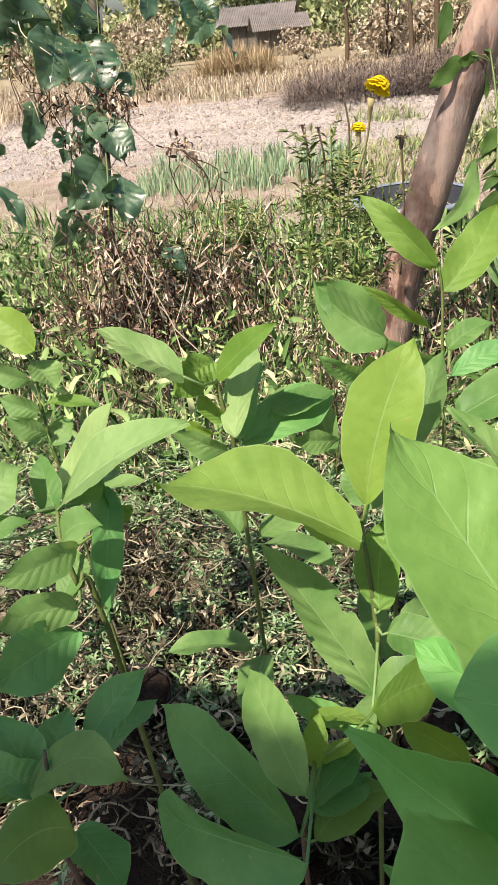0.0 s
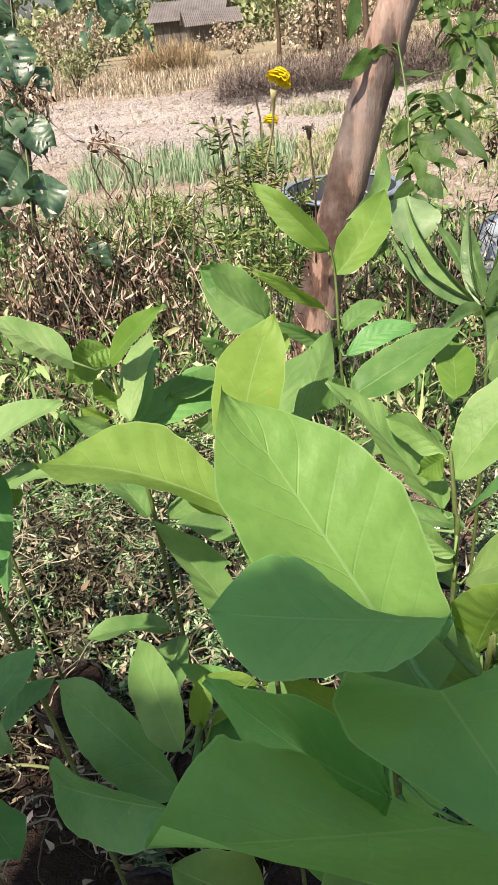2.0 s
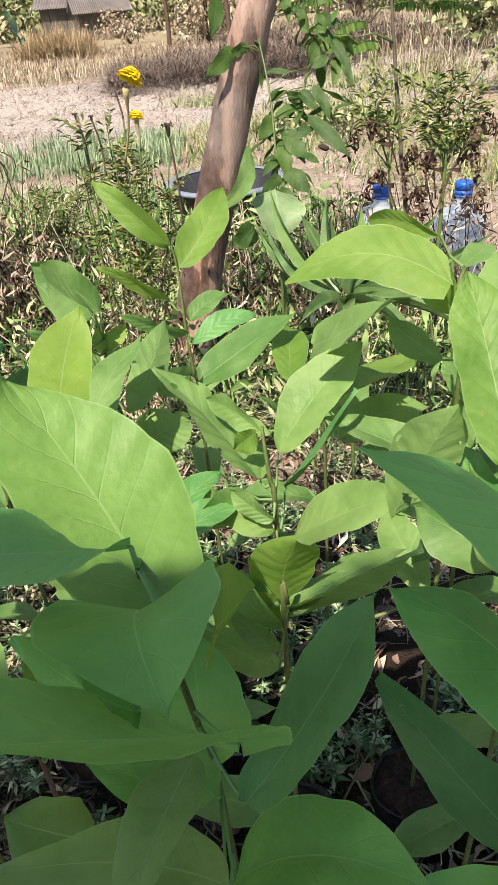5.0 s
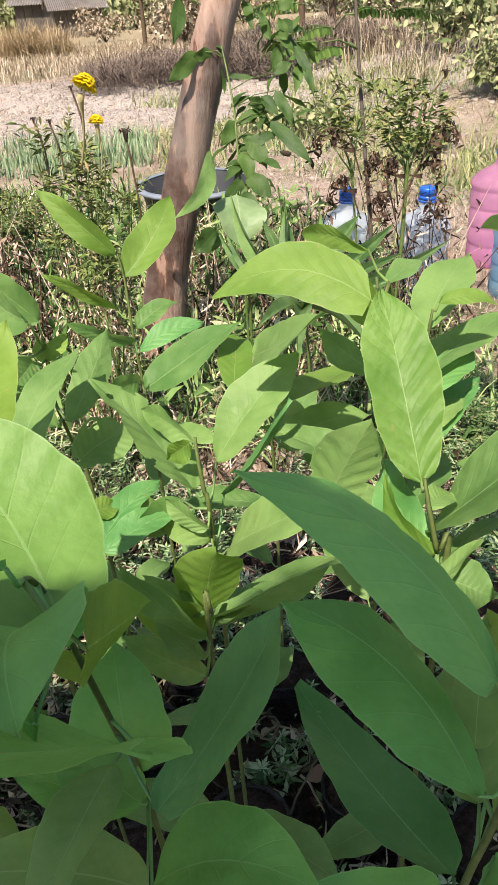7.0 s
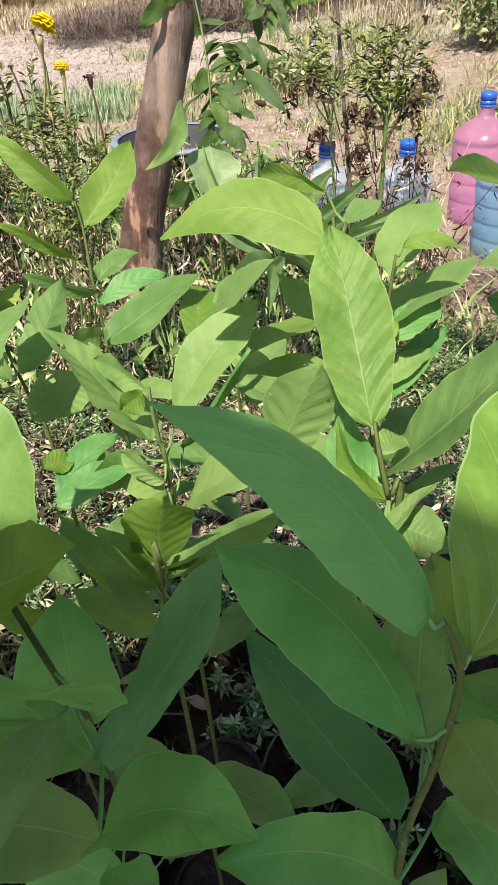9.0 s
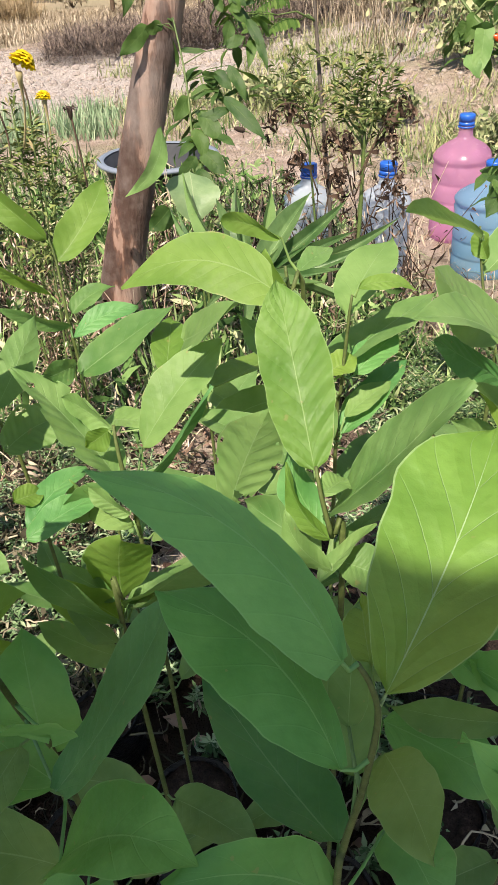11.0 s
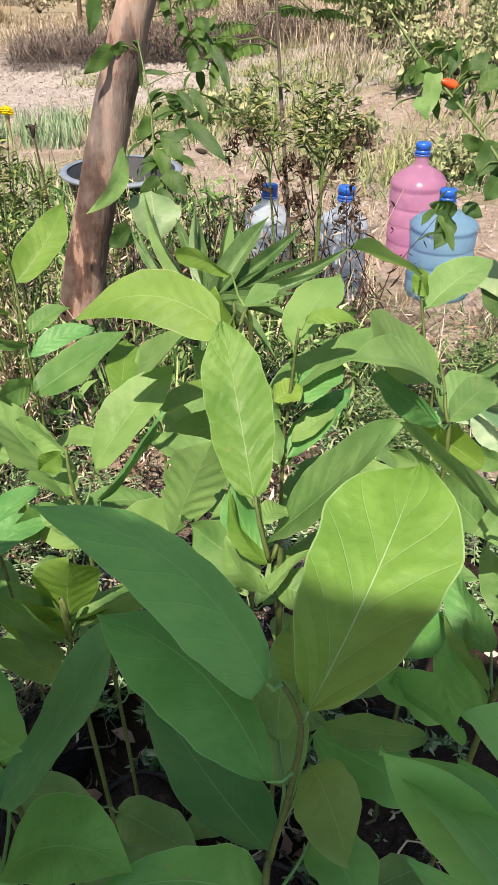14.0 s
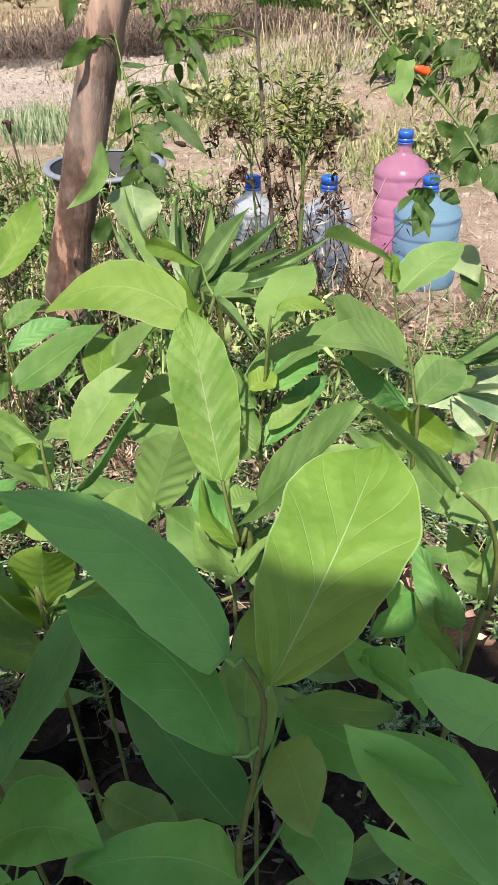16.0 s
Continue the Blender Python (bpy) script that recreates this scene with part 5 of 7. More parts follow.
hanging_leaves(p, [(-0.756, 2.873, 1.239, 0.030), (-0.679, 2.888, 1.248, 0.030), (-0.605, 2.873, 1.209, 0.030), (-0.547, 2.888, 1.220, 0.030), (-0.701, 2.847, 1.185, 0.030), (-0.778, 2.831, 1.176, 0.020), (-0.647, 2.820, 1.131, 0.020), (-0.461, 2.783, 1.033, 0.020), (-0.704, 2.816, 1.137, 0.020), (-0.558, 2.746, 0.993, 0.020), (-0.546, 2.666, 0.862, 0.020), (-0.461, 2.667, 0.846, 0.020), (-0.496, 2.569, 0.694, 0.020), (-0.456, 2.602, 0.739, 0.020), (-0.243, 2.919, 1.208, 0.020), (-0.187, 2.903, 1.170, 0.020), (-0.129, 2.927, 1.197, 0.020), (-0.338, 2.913, 1.216, 0.020), (-0.075, 2.891, 1.127, 0.015), (-0.226, 2.890, 1.157, 0.015), (-0.795, 2.860, 1.226, 0.020), (-0.728, 2.865, 1.220, 0.020)], 0.115, 61)
withered_clusters(p, [(-0.441, 2.697, 0.928, 0.035), (-0.395, 2.695, 0.915, 0.030), (-0.478, 2.709, 0.955, 0.030), (-0.754, 2.770, 1.110, 0.030), (-0.610, 2.700, 0.967, 0.030), (-0.240, 2.634, 0.785, 0.020), (-0.194, 2.630, 0.767, 0.020), (-0.496, 2.479, 0.586, 0.030), (-0.403, 2.475, 0.561, 0.040), (-0.347, 2.469, 0.540, 0.030), (-0.518, 2.437, 0.523, 0.030), (-0.388, 2.416, 0.463, 0.030), (-0.464, 2.411, 0.470, 0.030), (-0.630, 2.679, 0.937, 0.020), (-0.704, 2.693, 0.976, 0.020), (-0.579, 2.612, 0.819, 0.020), (-0.461, 2.441, 0.518, 0.040), (-0.331, 2.431, 0.474, 0.030), (-0.552, 2.475, 0.591, 0.030)], 62)
# strap
p = bush((0.762, 1.473), [(0.722, 1.452, 0.585), (0.735, 1.455, 0.494)], label='spreading clump of long folded glossy strap leaves')
strap_leaf(p, (0.717, 1.473, 0.572), (0.631, 1.821, 0.721), 0.034, 70, -0.03, 0.04)
strap_leaf(p, (0.713, 1.472, 0.576), (0.581, 1.778, 0.668), 0.025, 75, -0.06, 0.04)
strap_leaf(p, (0.711, 1.471, 0.580), (0.594, 1.675, 0.679), 0.025, 80, -0.08, 0.04)
strap_leaf(p, (0.724, 1.474, 0.584), (0.747, 1.766, 0.689), 0.026, 10, 0.00, 0.04)
strap_leaf(p, (0.723, 1.474, 0.572), (0.735, 1.654, 0.733), 0.026, 60, 0.00, 0.04)
strap_leaf(p, (0.731, 1.472, 0.576), (0.824, 1.691, 0.699), 0.030, -35, 0.00, 0.04)
strap_leaf(p, (0.738, 1.467, 0.580), (0.905, 1.629, 0.699), 0.046, -20, 0.00, 0.04)
strap_leaf(p, (0.740, 1.464, 0.584), (0.993, 1.637, 0.669), 0.030, -40, 0.03, 0.04)
strap_leaf(p, (0.744, 1.454, 0.572), (1.068, 1.487, 0.668), 0.030, -62, 0.05, 0.04)
strap_leaf(p, (0.744, 1.450, 0.576), (0.984, 1.427, 0.638), 0.028, -50, 0.06, 0.04)
strap_leaf(p, (0.737, 1.436, 0.580), (0.847, 1.313, 0.614), 0.025, -30, 0.08, 0.04)
strap_leaf(p, (0.721, 1.474, 0.584), (0.711, 1.842, 0.645), 0.025, 20, 0.00, 0.04)
strap_leaf(p, (0.731, 1.472, 0.572), (0.872, 1.787, 0.627), 0.025, -20, 0.00, 0.04)
strap_leaf(p, (0.742, 1.461, 0.576), (0.998, 1.572, 0.616), 0.025, -45, 0.00, 0.04)
strap_leaf(p, (0.729, 1.431, 0.580), (0.741, 1.394, 0.667), 0.025, 20, 0.00, 0.04)
strap_leaf(p, (0.741, 1.440, 0.584), (0.899, 1.339, 0.629), 0.025, -40, 0.07, 0.04)
strap_leaf(p, (0.722, 1.442, 0.562), (0.655, 1.200, 0.560), 0.030, 15, 0.03, 0.10)
strap_leaf(p, (0.722, 1.442, 0.562), (0.800, 1.160, 0.570), 0.030, 15, 0.03, 0.10)
strap_leaf(p, (0.722, 1.442, 0.562), (0.930, 1.240, 0.550), 0.030, 15, 0.03, 0.10)
strap_leaf(p, (0.722, 1.442, 0.562), (0.600, 1.330, 0.580), 0.030, 15, 0.03, 0.10)
# mottled
p = bush((1.300, 1.060), [(1.280, 1.045, 0.538), (1.290, 1.030, 0.480)], label='low succulent clump with pale mottled strap leaves')
strap_leaf(p, (1.271, 1.014, 0.492), (1.065, 1.109, 0.450), 0.040, 74, 0.00, 0.03, 'w')
strap_leaf(p, (1.272, 0.994, 0.465), (1.135, 0.998, 0.524), 0.045, 84, 0.00, 0.03, 'w')
strap_leaf(p, (1.184, 0.933, 0.454), (1.162, 1.036, 0.484), 0.034, 58, 0.00, 0.03, 'w')
strap_leaf(p, (1.291, 1.053, 0.512), (1.196, 1.101, 0.484), 0.031, 75, 0.00, 0.03, 'w')
strap_leaf(p, (1.262, 1.035, 0.619), (1.081, 0.978, 0.580), 0.020, 59, 0.00, 0.03)
strap_leaf(p, (1.288, 1.053, 0.551), (1.133, 1.030, 0.568), 0.020, 74, 0.00, 0.03)
strap_leaf(p, (1.287, 1.070, 0.574), (1.093, 1.009, 0.524), 0.018, 57, 0.05, 0.03)
strap_leaf(p, (1.230, 0.991, 0.447), (1.108, 1.010, 0.430), 0.025, 68, 0.00, 0.03, 'w')
# pepper
p = bush((1.374, 1.182), [(1.025, 1.324, 1.145), (1.071, 1.256, 1.069), (1.147, 1.166, 0.973), (1.182, 1.113, 0.913), (1.241, 1.106, 0.823), (1.364, 1.152, 0.626)], label='tall pepper bush with one ripe orange-red fruit')
dark_leaf(p, (1.076, 1.258, 1.073), (1.054, 1.234, 1.034), 0.032, 40, 0.00, 0.06)
dark_leaf(p, (1.060, 1.253, 1.061), (1.034, 1.241, 1.035), 0.026, 66, 0.00, 0.06)
dark_leaf(p, (1.088, 1.246, 1.061), (1.060, 1.198, 0.986), 0.035, 26, 0.00, 0.06, 'y')
dark_leaf(p, (1.126, 1.239, 1.065), (1.106, 1.256, 1.081), 0.035, 98, 0.00, 0.06)
dark_leaf(p, (1.156, 1.202, 1.025), (1.210, 1.214, 1.060), 0.035, -37, 0.00, 0.06)
dark_leaf(p, (1.161, 1.218, 1.048), (1.200, 1.214, 1.056), 0.030, -58, 0.00, 0.06)
dark_leaf(p, (1.172, 1.148, 0.957), (1.134, 1.120, 0.906), 0.044, 46, 0.00, 0.06)
dark_leaf(p, (1.191, 1.146, 0.961), (1.224, 1.120, 0.937), 0.053, -57, 0.00, 0.06)
dark_leaf(p, (1.171, 1.110, 0.906), (1.139, 1.095, 0.874), 0.040, 57, 0.00, 0.06)
dark_leaf(p, (1.200, 1.103, 0.905), (1.201, 1.070, 0.862), 0.053, -15, 0.00, 0.06)
dark_leaf(p, (1.134, 1.123, 0.910), (1.109, 1.121, 0.898), 0.026, 81, 0.00, 0.06)
dark_leaf(p, (1.112, 1.260, 1.088), (1.074, 1.270, 1.089), 0.025, 104, 0.00, 0.06)
dark_leaf(p, (1.131, 1.202, 1.017), (1.096, 1.203, 1.005), 0.026, 92, 0.00, 0.06)
dark_leaf(p, (1.051, 1.223, 1.018), (1.066, 1.196, 0.986), 0.026, -36, 0.00, 0.06, 'y')
dark_leaf(p, (1.100, 1.234, 1.049), (1.058, 1.246, 1.051), 0.026, 103, 0.00, 0.05)
dark_leaf(p, (1.151, 1.145, 0.945), (1.117, 1.168, 0.966), 0.026, 97, 0.00, 0.05)
dark_leaf(p, (1.144, 1.228, 1.056), (1.186, 1.235, 1.080), 0.026, -44, 0.00, 0.05)
dark_leaf(p, (1.206, 1.313, 0.776), (1.162, 1.283, 0.720), 0.042, 48, 0.00, 0.06)
dark_leaf(p, (1.220, 1.317, 0.786), (1.165, 1.338, 0.796), 0.036, 95, 0.00, 0.06)
dark_leaf(p, (1.233, 1.321, 0.795), (1.268, 1.297, 0.775), 0.032, -54, 0.00, 0.05)
dark_leaf(p, (1.237, 1.249, 0.700), (1.250, 1.147, 0.666), 0.062, -27, 0.00, 0.06, 'p')
dark_leaf(p, (1.265, 1.221, 0.671), (1.233, 1.125, 0.629), 0.052, 2, 0.00, 0.06)
drooping_sprays(p, [(1.081, 1.280, 1.070), (1.067, 1.266, 1.046), (1.121, 1.275, 1.078), (1.153, 1.243, 1.046), (1.193, 1.239, 1.053), (1.220, 1.226, 1.045), (1.166, 1.216, 1.013), (1.085, 1.237, 1.014), (1.201, 1.159, 0.948), (1.216, 1.138, 0.924), (1.176, 1.142, 0.916), (1.208, 1.110, 0.884), (1.100, 1.127, 0.869), (1.075, 1.110, 0.837), (1.212, 1.198, 1.005), (1.161, 1.271, 1.086)], 0.05, 64)



# ---- leaning tree ----
def leaning_tree():
    pts = [(0.396, 2.300, -0.060), (0.458, 2.300, 0.326), (0.509, 2.300, 0.508), (0.560, 2.300, 0.692), (0.607, 2.300, 0.845), (0.650, 2.300, 0.973), (0.687, 2.300, 1.081), (0.717, 2.300, 1.170), (0.747, 2.300, 1.266), (0.784, 2.300, 1.414)]
    at = Vector((pts[0][0], pts[0][1], 0))
    p = thing("tree", at, "leaning garden tree with smooth peeling brown bark", "tree")
    line = smooth_line(pts, 6)
    n = len(line)
    v, f = tube([q - at for q in line], [0.068 - 0.021 * i / (n - 1) + 0.03 * math.exp(-i / 3) for i in range(n)], 24, 0.10)
    mesh_object("trunk", v, f, BARK, p, label="leaning trunk with peeling bark")
    for pts, r in (([(0.671, 2.330, 1.005), (0.679, 2.330, 1.087), (0.677, 2.330, 1.198), (0.666, 2.330, 1.412)], 0.045), ([(0.711, 2.330, 1.131), (0.773, 2.330, 1.179), (0.868, 2.330, 1.236), (1.052, 2.330, 1.322)], 0.030)):
        line = smooth_line(pts, 5)
        n = len(line)
        v, f = tube([q - at for q in line], [r * (1 - 0.3 * i / (n - 1)) * (0.55 + 0.45 * min(1, i / 5)) for i in range(n)], 14, 0.1)
        mesh_object("branch", v, f, BARK, p)


leaning_tree()


# ---- leafy shade caster added behind the camera, never in view ----
def shade_caster():
    at = Vector((-1.3, -2.0, 0))
    p = thing("tree", at, "unseen small tree with a leafy bough, added to cast shade", "tree")
    line = smooth_line([(-1.3, -2.0, -0.05), (-1.27, -1.98, 0.8), (-1.2, -1.9, 1.6), (-1.05, -1.75, 2.3)], 5)
    n = len(line)
    v, f = tube([q - at for q in line], [0.11 - 0.05 * i / (n - 1) for i in range(n)], 14, 0.15)
    mesh_object("trunk", v, f, BARK, p)
    for k, (x, y, z, low) in enumerate([(0.25, -0.95, 2.45, 2.0), (-0.3, -0.85, 2.5, 1.7), (-0.75, -0.8, 2.5, 1.9), (-0.2, -1.0, 2.6, 2.3)]):
        foot = min(line, key=lambda q: abs(q.z - low))
        tip = Vector((x, y, z))
        bend = (foot + tip) / 2 + Vector((0, 0, 0.12 + 0.02 * k))
        limb = smooth_line([foot, (foot + bend) / 2 - Vector((0, 0, 0.03)), bend, tip], 4)
        v, f = tube([q - at for q in limb], [0.045 - 0.036 * i / (len(limb) - 1) for i in range(len(limb))], 9, 0.15)
        mesh_object("branch", v, f, BARK, p)
    rng = np.random.default_rng(5)
    spots, fringe = [], []
    while len(spots) < 4200 or len(fringe) < 9500:
        aside, along = rng.uniform(-0.55, 0.95), rng.uniform(-0.45, 0.5)
        thick = 0.07 + 0.27 * max(0.0, 1 - ((aside - 0.22) / 0.66) ** 2) * max(0.2, 1 - (along / 0.5) ** 2)
        z = 2.47 + rng.uniform(-1, 1) * thick + 0.12 * noise.noise(Vector((aside * 5, along * 5, 3)))
        x, y = aside - 0.329 * (z - 0.95), along - 0.610 * (z - 0.95)
        edge = shadow_edge(aside)
        back = -0.27 + 0.1 * noise.noise(Vector((aside * 3, 0, 6)))
        side = 0.12 * noise.noise(Vector((along * 4, 1, 2)))
        if back < along < edge - 0.11 and -0.42 + side < aside < 0.86 + side and len(spots) < 4200:
            spots.append((x, y, z))
        elif edge - 0.17 < along < edge and -0.42 < aside < 0.86 and abs(z - 2.45) < 0.22 and len(fringe) < 9500:
            fringe.append((x, y, z))
    v, f = join(scraps([Vector(q) - at for q in spots], 0.13, 8, 0.7, 0.2, 0.6), scraps([Vector(q) - at for q in fringe], 0.055, 9, 0.7, 0.2, 0.7))
    mesh_object("crown", v, f, BLOCKER, p)


# Front rim of the added foliage, shaped to set where its shadow ends.
def shadow_edge(aside):
    return np.interp(aside, (-0.5, -0.3, -0.14, -0.05, 0.03, 0.11, 0.20, 0.34, 0.38, 0.43, 0.48, 0.55, 0.62), (0.47, 0.44, 0.38, 0.345, 0.325, 0.265, 0.28, 0.265, 0.28, 0.315, 0.27, 0.215, 0.19))


shade_caster()

# ---- bottles and tub ----
def water_bottle(x, y, plastic, label, lean=0.0, turn=0.0, tall=1.0, wide=1.0):
    p = thing("water_bottle", (x, y, ground_height(x, y) - 0.004), label, "water bottle", "large water bottles")
    p.rotation_euler = (0, radians(lean), radians(turn))
    r = 0.135 * wide
    prof = [(0.001, 0.012), (r * 0.67, 0.004), (r * 0.9, 0.004), (r * 0.985, 0.018)]
    z = 0.03
    for k in range(4):
        prof += [(r, z), (r, z + 0.050), (r - 0.0035, z + 0.056), (r - 0.0035, z + 0.065), (r, z + 0.071)]
        z += 0.074
    prof += [(r * 1.015, 0.330), (r * 1.02, 0.336), (r * 0.99, 0.344), (r * 0.92, 0.357), (r * 0.76, 0.374), (r * 0.55, 0.388), (r * 0.38, 0.398), (0.036, 0.406), (0.031, 0.416), (0.029, 0.462)]
    v, f = lathe([(a, b * tall) for a, b in prof], 40)
    v = [q + q.xy.to_3d() * 0.05 * noise.noise(q * 14 + Vector((x, y, 0))) for q in v]
    mesh_object("body", v, f, plastic, p)
    top = 0.494 * (tall - 1)
    v, f = lathe([(a, b + top) for a, b in ((0.029, 0.448), (0.033, 0.449), (0.033, 0.462), (0.0305, 0.463), (0.0305, 0.466), (0.0335, 0.467), (0.0335, 0.488), (0.031, 0.493), (0.001, 0.494))], 28)
    cap = mesh_object("cap", v, f, CAP, p, label="blue screw cap")
    v, f = lathe([(0.0335, 0.440 + top), (0.0355, 0.441 + top), (0.0355, 0.446 + top), (0.0335, 0.447 + top)], 28)
    mesh_object("sealing_ring", v, f, CAP, cap)
    return p


water_bottle(1.990, 3.024, PINK, "empty pink plastic water bottle standing on bare soil", -1.0, 0.0, 1.078, 0.91)
water_bottle(1.236, 2.885, CLEAR, "empty clear plastic water bottle half hidden by weeds", 1.5, 0.0, 0.858, 0.727)
water_bottle(1.478, 2.640, CLEAR, "empty clear plastic water bottle with a blue cap", 1.5, 0.0, 0.937, 0.738)
water_bottle(1.922, 2.605, BLUE, "empty blue plastic water bottle behind the pepper bush", -2.0, 0.0, 0.899, 1.000)


def tub(x, y):
    p = thing("wash_tub", (x, y, ground_height(x, y) - 0.005), "round dark plastic wash tub with a grey rim", "tub")
    v, f = lathe([(0.001, 0.0), (0.21, 0.0), (0.225, 0.012), (0.288, 0.262), (0.294, 0.268), (0.280, 0.266), (0.216, 0.022), (0.001, 0.012)], 48)
    mesh_object("basin", v, f, TUBSIDE, p)
    v, f = lathe([(0.284, 0.258), (0.312, 0.256), (0.318, 0.264), (0.314, 0.274), (0.290, 0.278), (0.280, 0.272)], 48)
    mesh_object("rim", v, f, TUBRIM, p, label="thick grey rolled rim")


tub(0.715, 3.88)


# ---- marigolds ----
def flower_head(p, at, origin, size, tilt, mat=PETAL):
    rng = np.random.default_rng(round(at[0] * 1000))
    verts, faces = [], []
    m = Euler(tilt).to_matrix()
    for ring, (n, r, lift) in enumerate(((13, 1.0, 0.0), (13, 0.95, 0.25), (12, 0.8, 0.48), (10, 0.6, 0.68), (7, 0.35, 0.8))):
        for k in range(n):
            a = 2 * math.pi * (k + 0.5 * (ring % 2)) / n + rng.normal(0, 0.08)
            o = len(verts)
            L, W = size * r * rng.uniform(0.85, 1.1), size * 0.26
            d, s = Vector((math.cos(a), math.sin(a), 0)), Vector((-math.sin(a), math.cos(a), 0))
            for u, w, h in ((0.15, 0.4, 0.0), (0.6, 0.95, 0.10), (0.9, 1.15, 0.06), (1.0, 0.7, -0.04)):
                for q in (-1, 0, 1):
                    verts.append(m @ (d * (L * u) + s * (q * W * w) + Vector((0, 0, size * (lift + h + (0.08 if q == 0 else 0) + 0.05 * math.sin(3 * q + 7 * k))))) + Vector(at) - origin)
            for i in range(3):
                b = o + 3 * i
                faces += [(b, b + 1, b + 4, b + 3), (b + 1, b + 2, b + 5, b + 4)]
    mesh_object("flower", verts, faces, mat, p, label="ruffled yellow marigold flower")


def feather(base, way, length, rnd, size=0.022):
    """Spots and turns of the narrow leaflets of one feathery leaf: verts and faces."""
    verts, faces = [], []
    way = way.normalized()
    side = way.cross(Vector((0, 0, 1)))
    side = side.normalized() if side.length > 0.01 else Vector((1, 0, 0))
    n = 7
    for i in range(n):
        u = (i + 1) / n
        c = base + way * (length * u) + Vector((0, 0, -0.15 * length * u * u))
        for sgn in ((-1, 1) if i < n - 1 else (0,)):
            d = (side * sgn * 0.9 + way * rnd.uniform(0.2, 1.0) + Vector((0, 0, rnd.uniform(-0.6, 0.5)))).normalized()
            L, W = size * rnd.uniform(0.7, 1.3) * (1.15 - 0.5 * abs(u - 0.45)), size * 0.125
            w = d.cross(Vector((rnd.uniform(-1, 1), rnd.uniform(-1, 1), 1))).normalized() * W
            o = len(verts)
            verts += [c, c + d * L * 0.5 + w, c + d * L + Vector((0, 0, -L * 0.2)), c + d * L * 0.5 - w]
            faces.append((o, o + 1, o + 2, o + 3))
    return verts, faces


def marigold(foot, tops, label, seed, low=0.3, thick=0.005, lush=1.0, size=0.030):
    """Branched stems with feathery leaves from low upwards, withered below."""
    at = Vector((*foot, 0))
    p = thing("marigold", at, label, "marigold", "marigolds")
    rnd = random.Random(seed)
    green, brown = ([], []), ([], [])
    for top in tops:
        t = Vector(top)
        a = at + Vector((rnd.uniform(-0.03, 0.03), rnd.uniform(-0.03, 0.03), 0))
        line = smooth_line([a, a + (t - a) * 0.4 + Vector((rnd.uniform(-0.03, 0.03), rnd.uniform(-0.03, 0.03), 0.04)), a + (t - a) * 0.75, t], 6)
        n = len(line)
        v, f = tube([q - at for q in line], [thick * (1.0 - 0.65 * i / (n - 1)) for i in range(n)], 6, 0.1)
        mesh_object("stem", v, f, GREENSTEM, p)
        for k in range(int(30 * lush)):
            i = rnd.uniform(0.18, 0.97)
            q = line[int(i * (n - 1))]
            way = Vector((rnd.gauss(0, 0.8), rnd.gauss(0, 0.8), rnd.uniform(0.5, 2.2)))
            target = green if q.z > low * rnd.uniform(0.8, 1.25) else brown
            if target is brown:
                way.z = -abs(way.z) - 0.5
            got = feather(q - at, way, rnd.uniform(0.05, 0.10), rnd, size if target is green else 0.016)
            o = len(target[0])
            target[0].extend(got[0])
            target[1].extend(tuple(i + o for i in fc) for fc in got[1])
    tagged(mesh_object("foliage", *green, FEATHER, p), kind="stuff")
    if brown[0]:
        tagged(mesh_object("withered_foliage", *brown, WITHERED, p), kind="stuff")
    return p, at


def head_on_stalk(p, origin, foot, top, kind, size=0.8):
    f0, t0 = Vector(foot), Vector(top)
    line = smooth_line([f0, (f0 + t0) / 2 + Vector((0.006, 0, 0)), t0], 5)
    n = len(line)
    v, f = tube([q - origin for q in line], [0.0022 + (0.0045 * max(0, (i / (n - 1) - 0.75) * 4) if kind == "flower" else 0) for i in range(n)], 7)
    stalk = mesh_object("stalk", v, f, CALYX if kind == "flower" else WOODY, p)
    if kind == "bud":
        v, f = lathe([(0.003, -0.012), (0.006, -0.004), (0.0075, 0.006), (0.008, 0.014), (0.005, 0.017), (0.0005, 0.018)], 12)
        for k in range(9):
            a = k * 0.7
            d, s = Vector((math.cos(a), math.sin(a), 0)), Vector((-math.sin(a), math.cos(a), 0))
            n = len(v)
            lift = 0.004 * math.sin(k * 2.3)
            v += [d * 0.006 + s * 0.003 + Vector((0, 0, 0.012)), d * 0.006 - s * 0.003 + Vector((0, 0, 0.012)), d * 0.013 - s * 0.002 + Vector((0, 0, 0.016 + lift)), d * 0.018 + Vector((0, 0, 0.009 + lift)), d * 0.013 + s * 0.002 + Vector((0, 0, 0.016 + lift))]
            f.append((n, n + 1, n + 2, n + 3, n + 4))
        v = [q * size * (1 + 0.35 * noise.noise(q * 300)) + t0 - origin for q in v]
        mesh_object("seed_head", v, f, BUD, stalk, label="black dried seed head")
    return stalk


M1 = [(0.206, 1.746, 0.938), (0.261, 1.808, 0.931), (0.303, 1.749, 0.922), (0.335, 1.743, 0.906), (0.190, 1.757, 0.864), (0.392, 1.765, 0.835), (0.273, 1.672, 0.900), (0.236, 1.682, 0.829), (0.341, 1.656, 0.860), (0.289, 1.810, 0.834), (0.387, 1.777, 0.760), (0.199, 1.661, 0.802), (0.315, 1.623, 0.813)]
p, o = marigold((0.248, 1.717), M1, "leggy marigold plant half dried out with yellow flowers", 3, 0.58, 0.0035, 0.72, 0.026)
FL = (0.335, 1.456, 1.039)
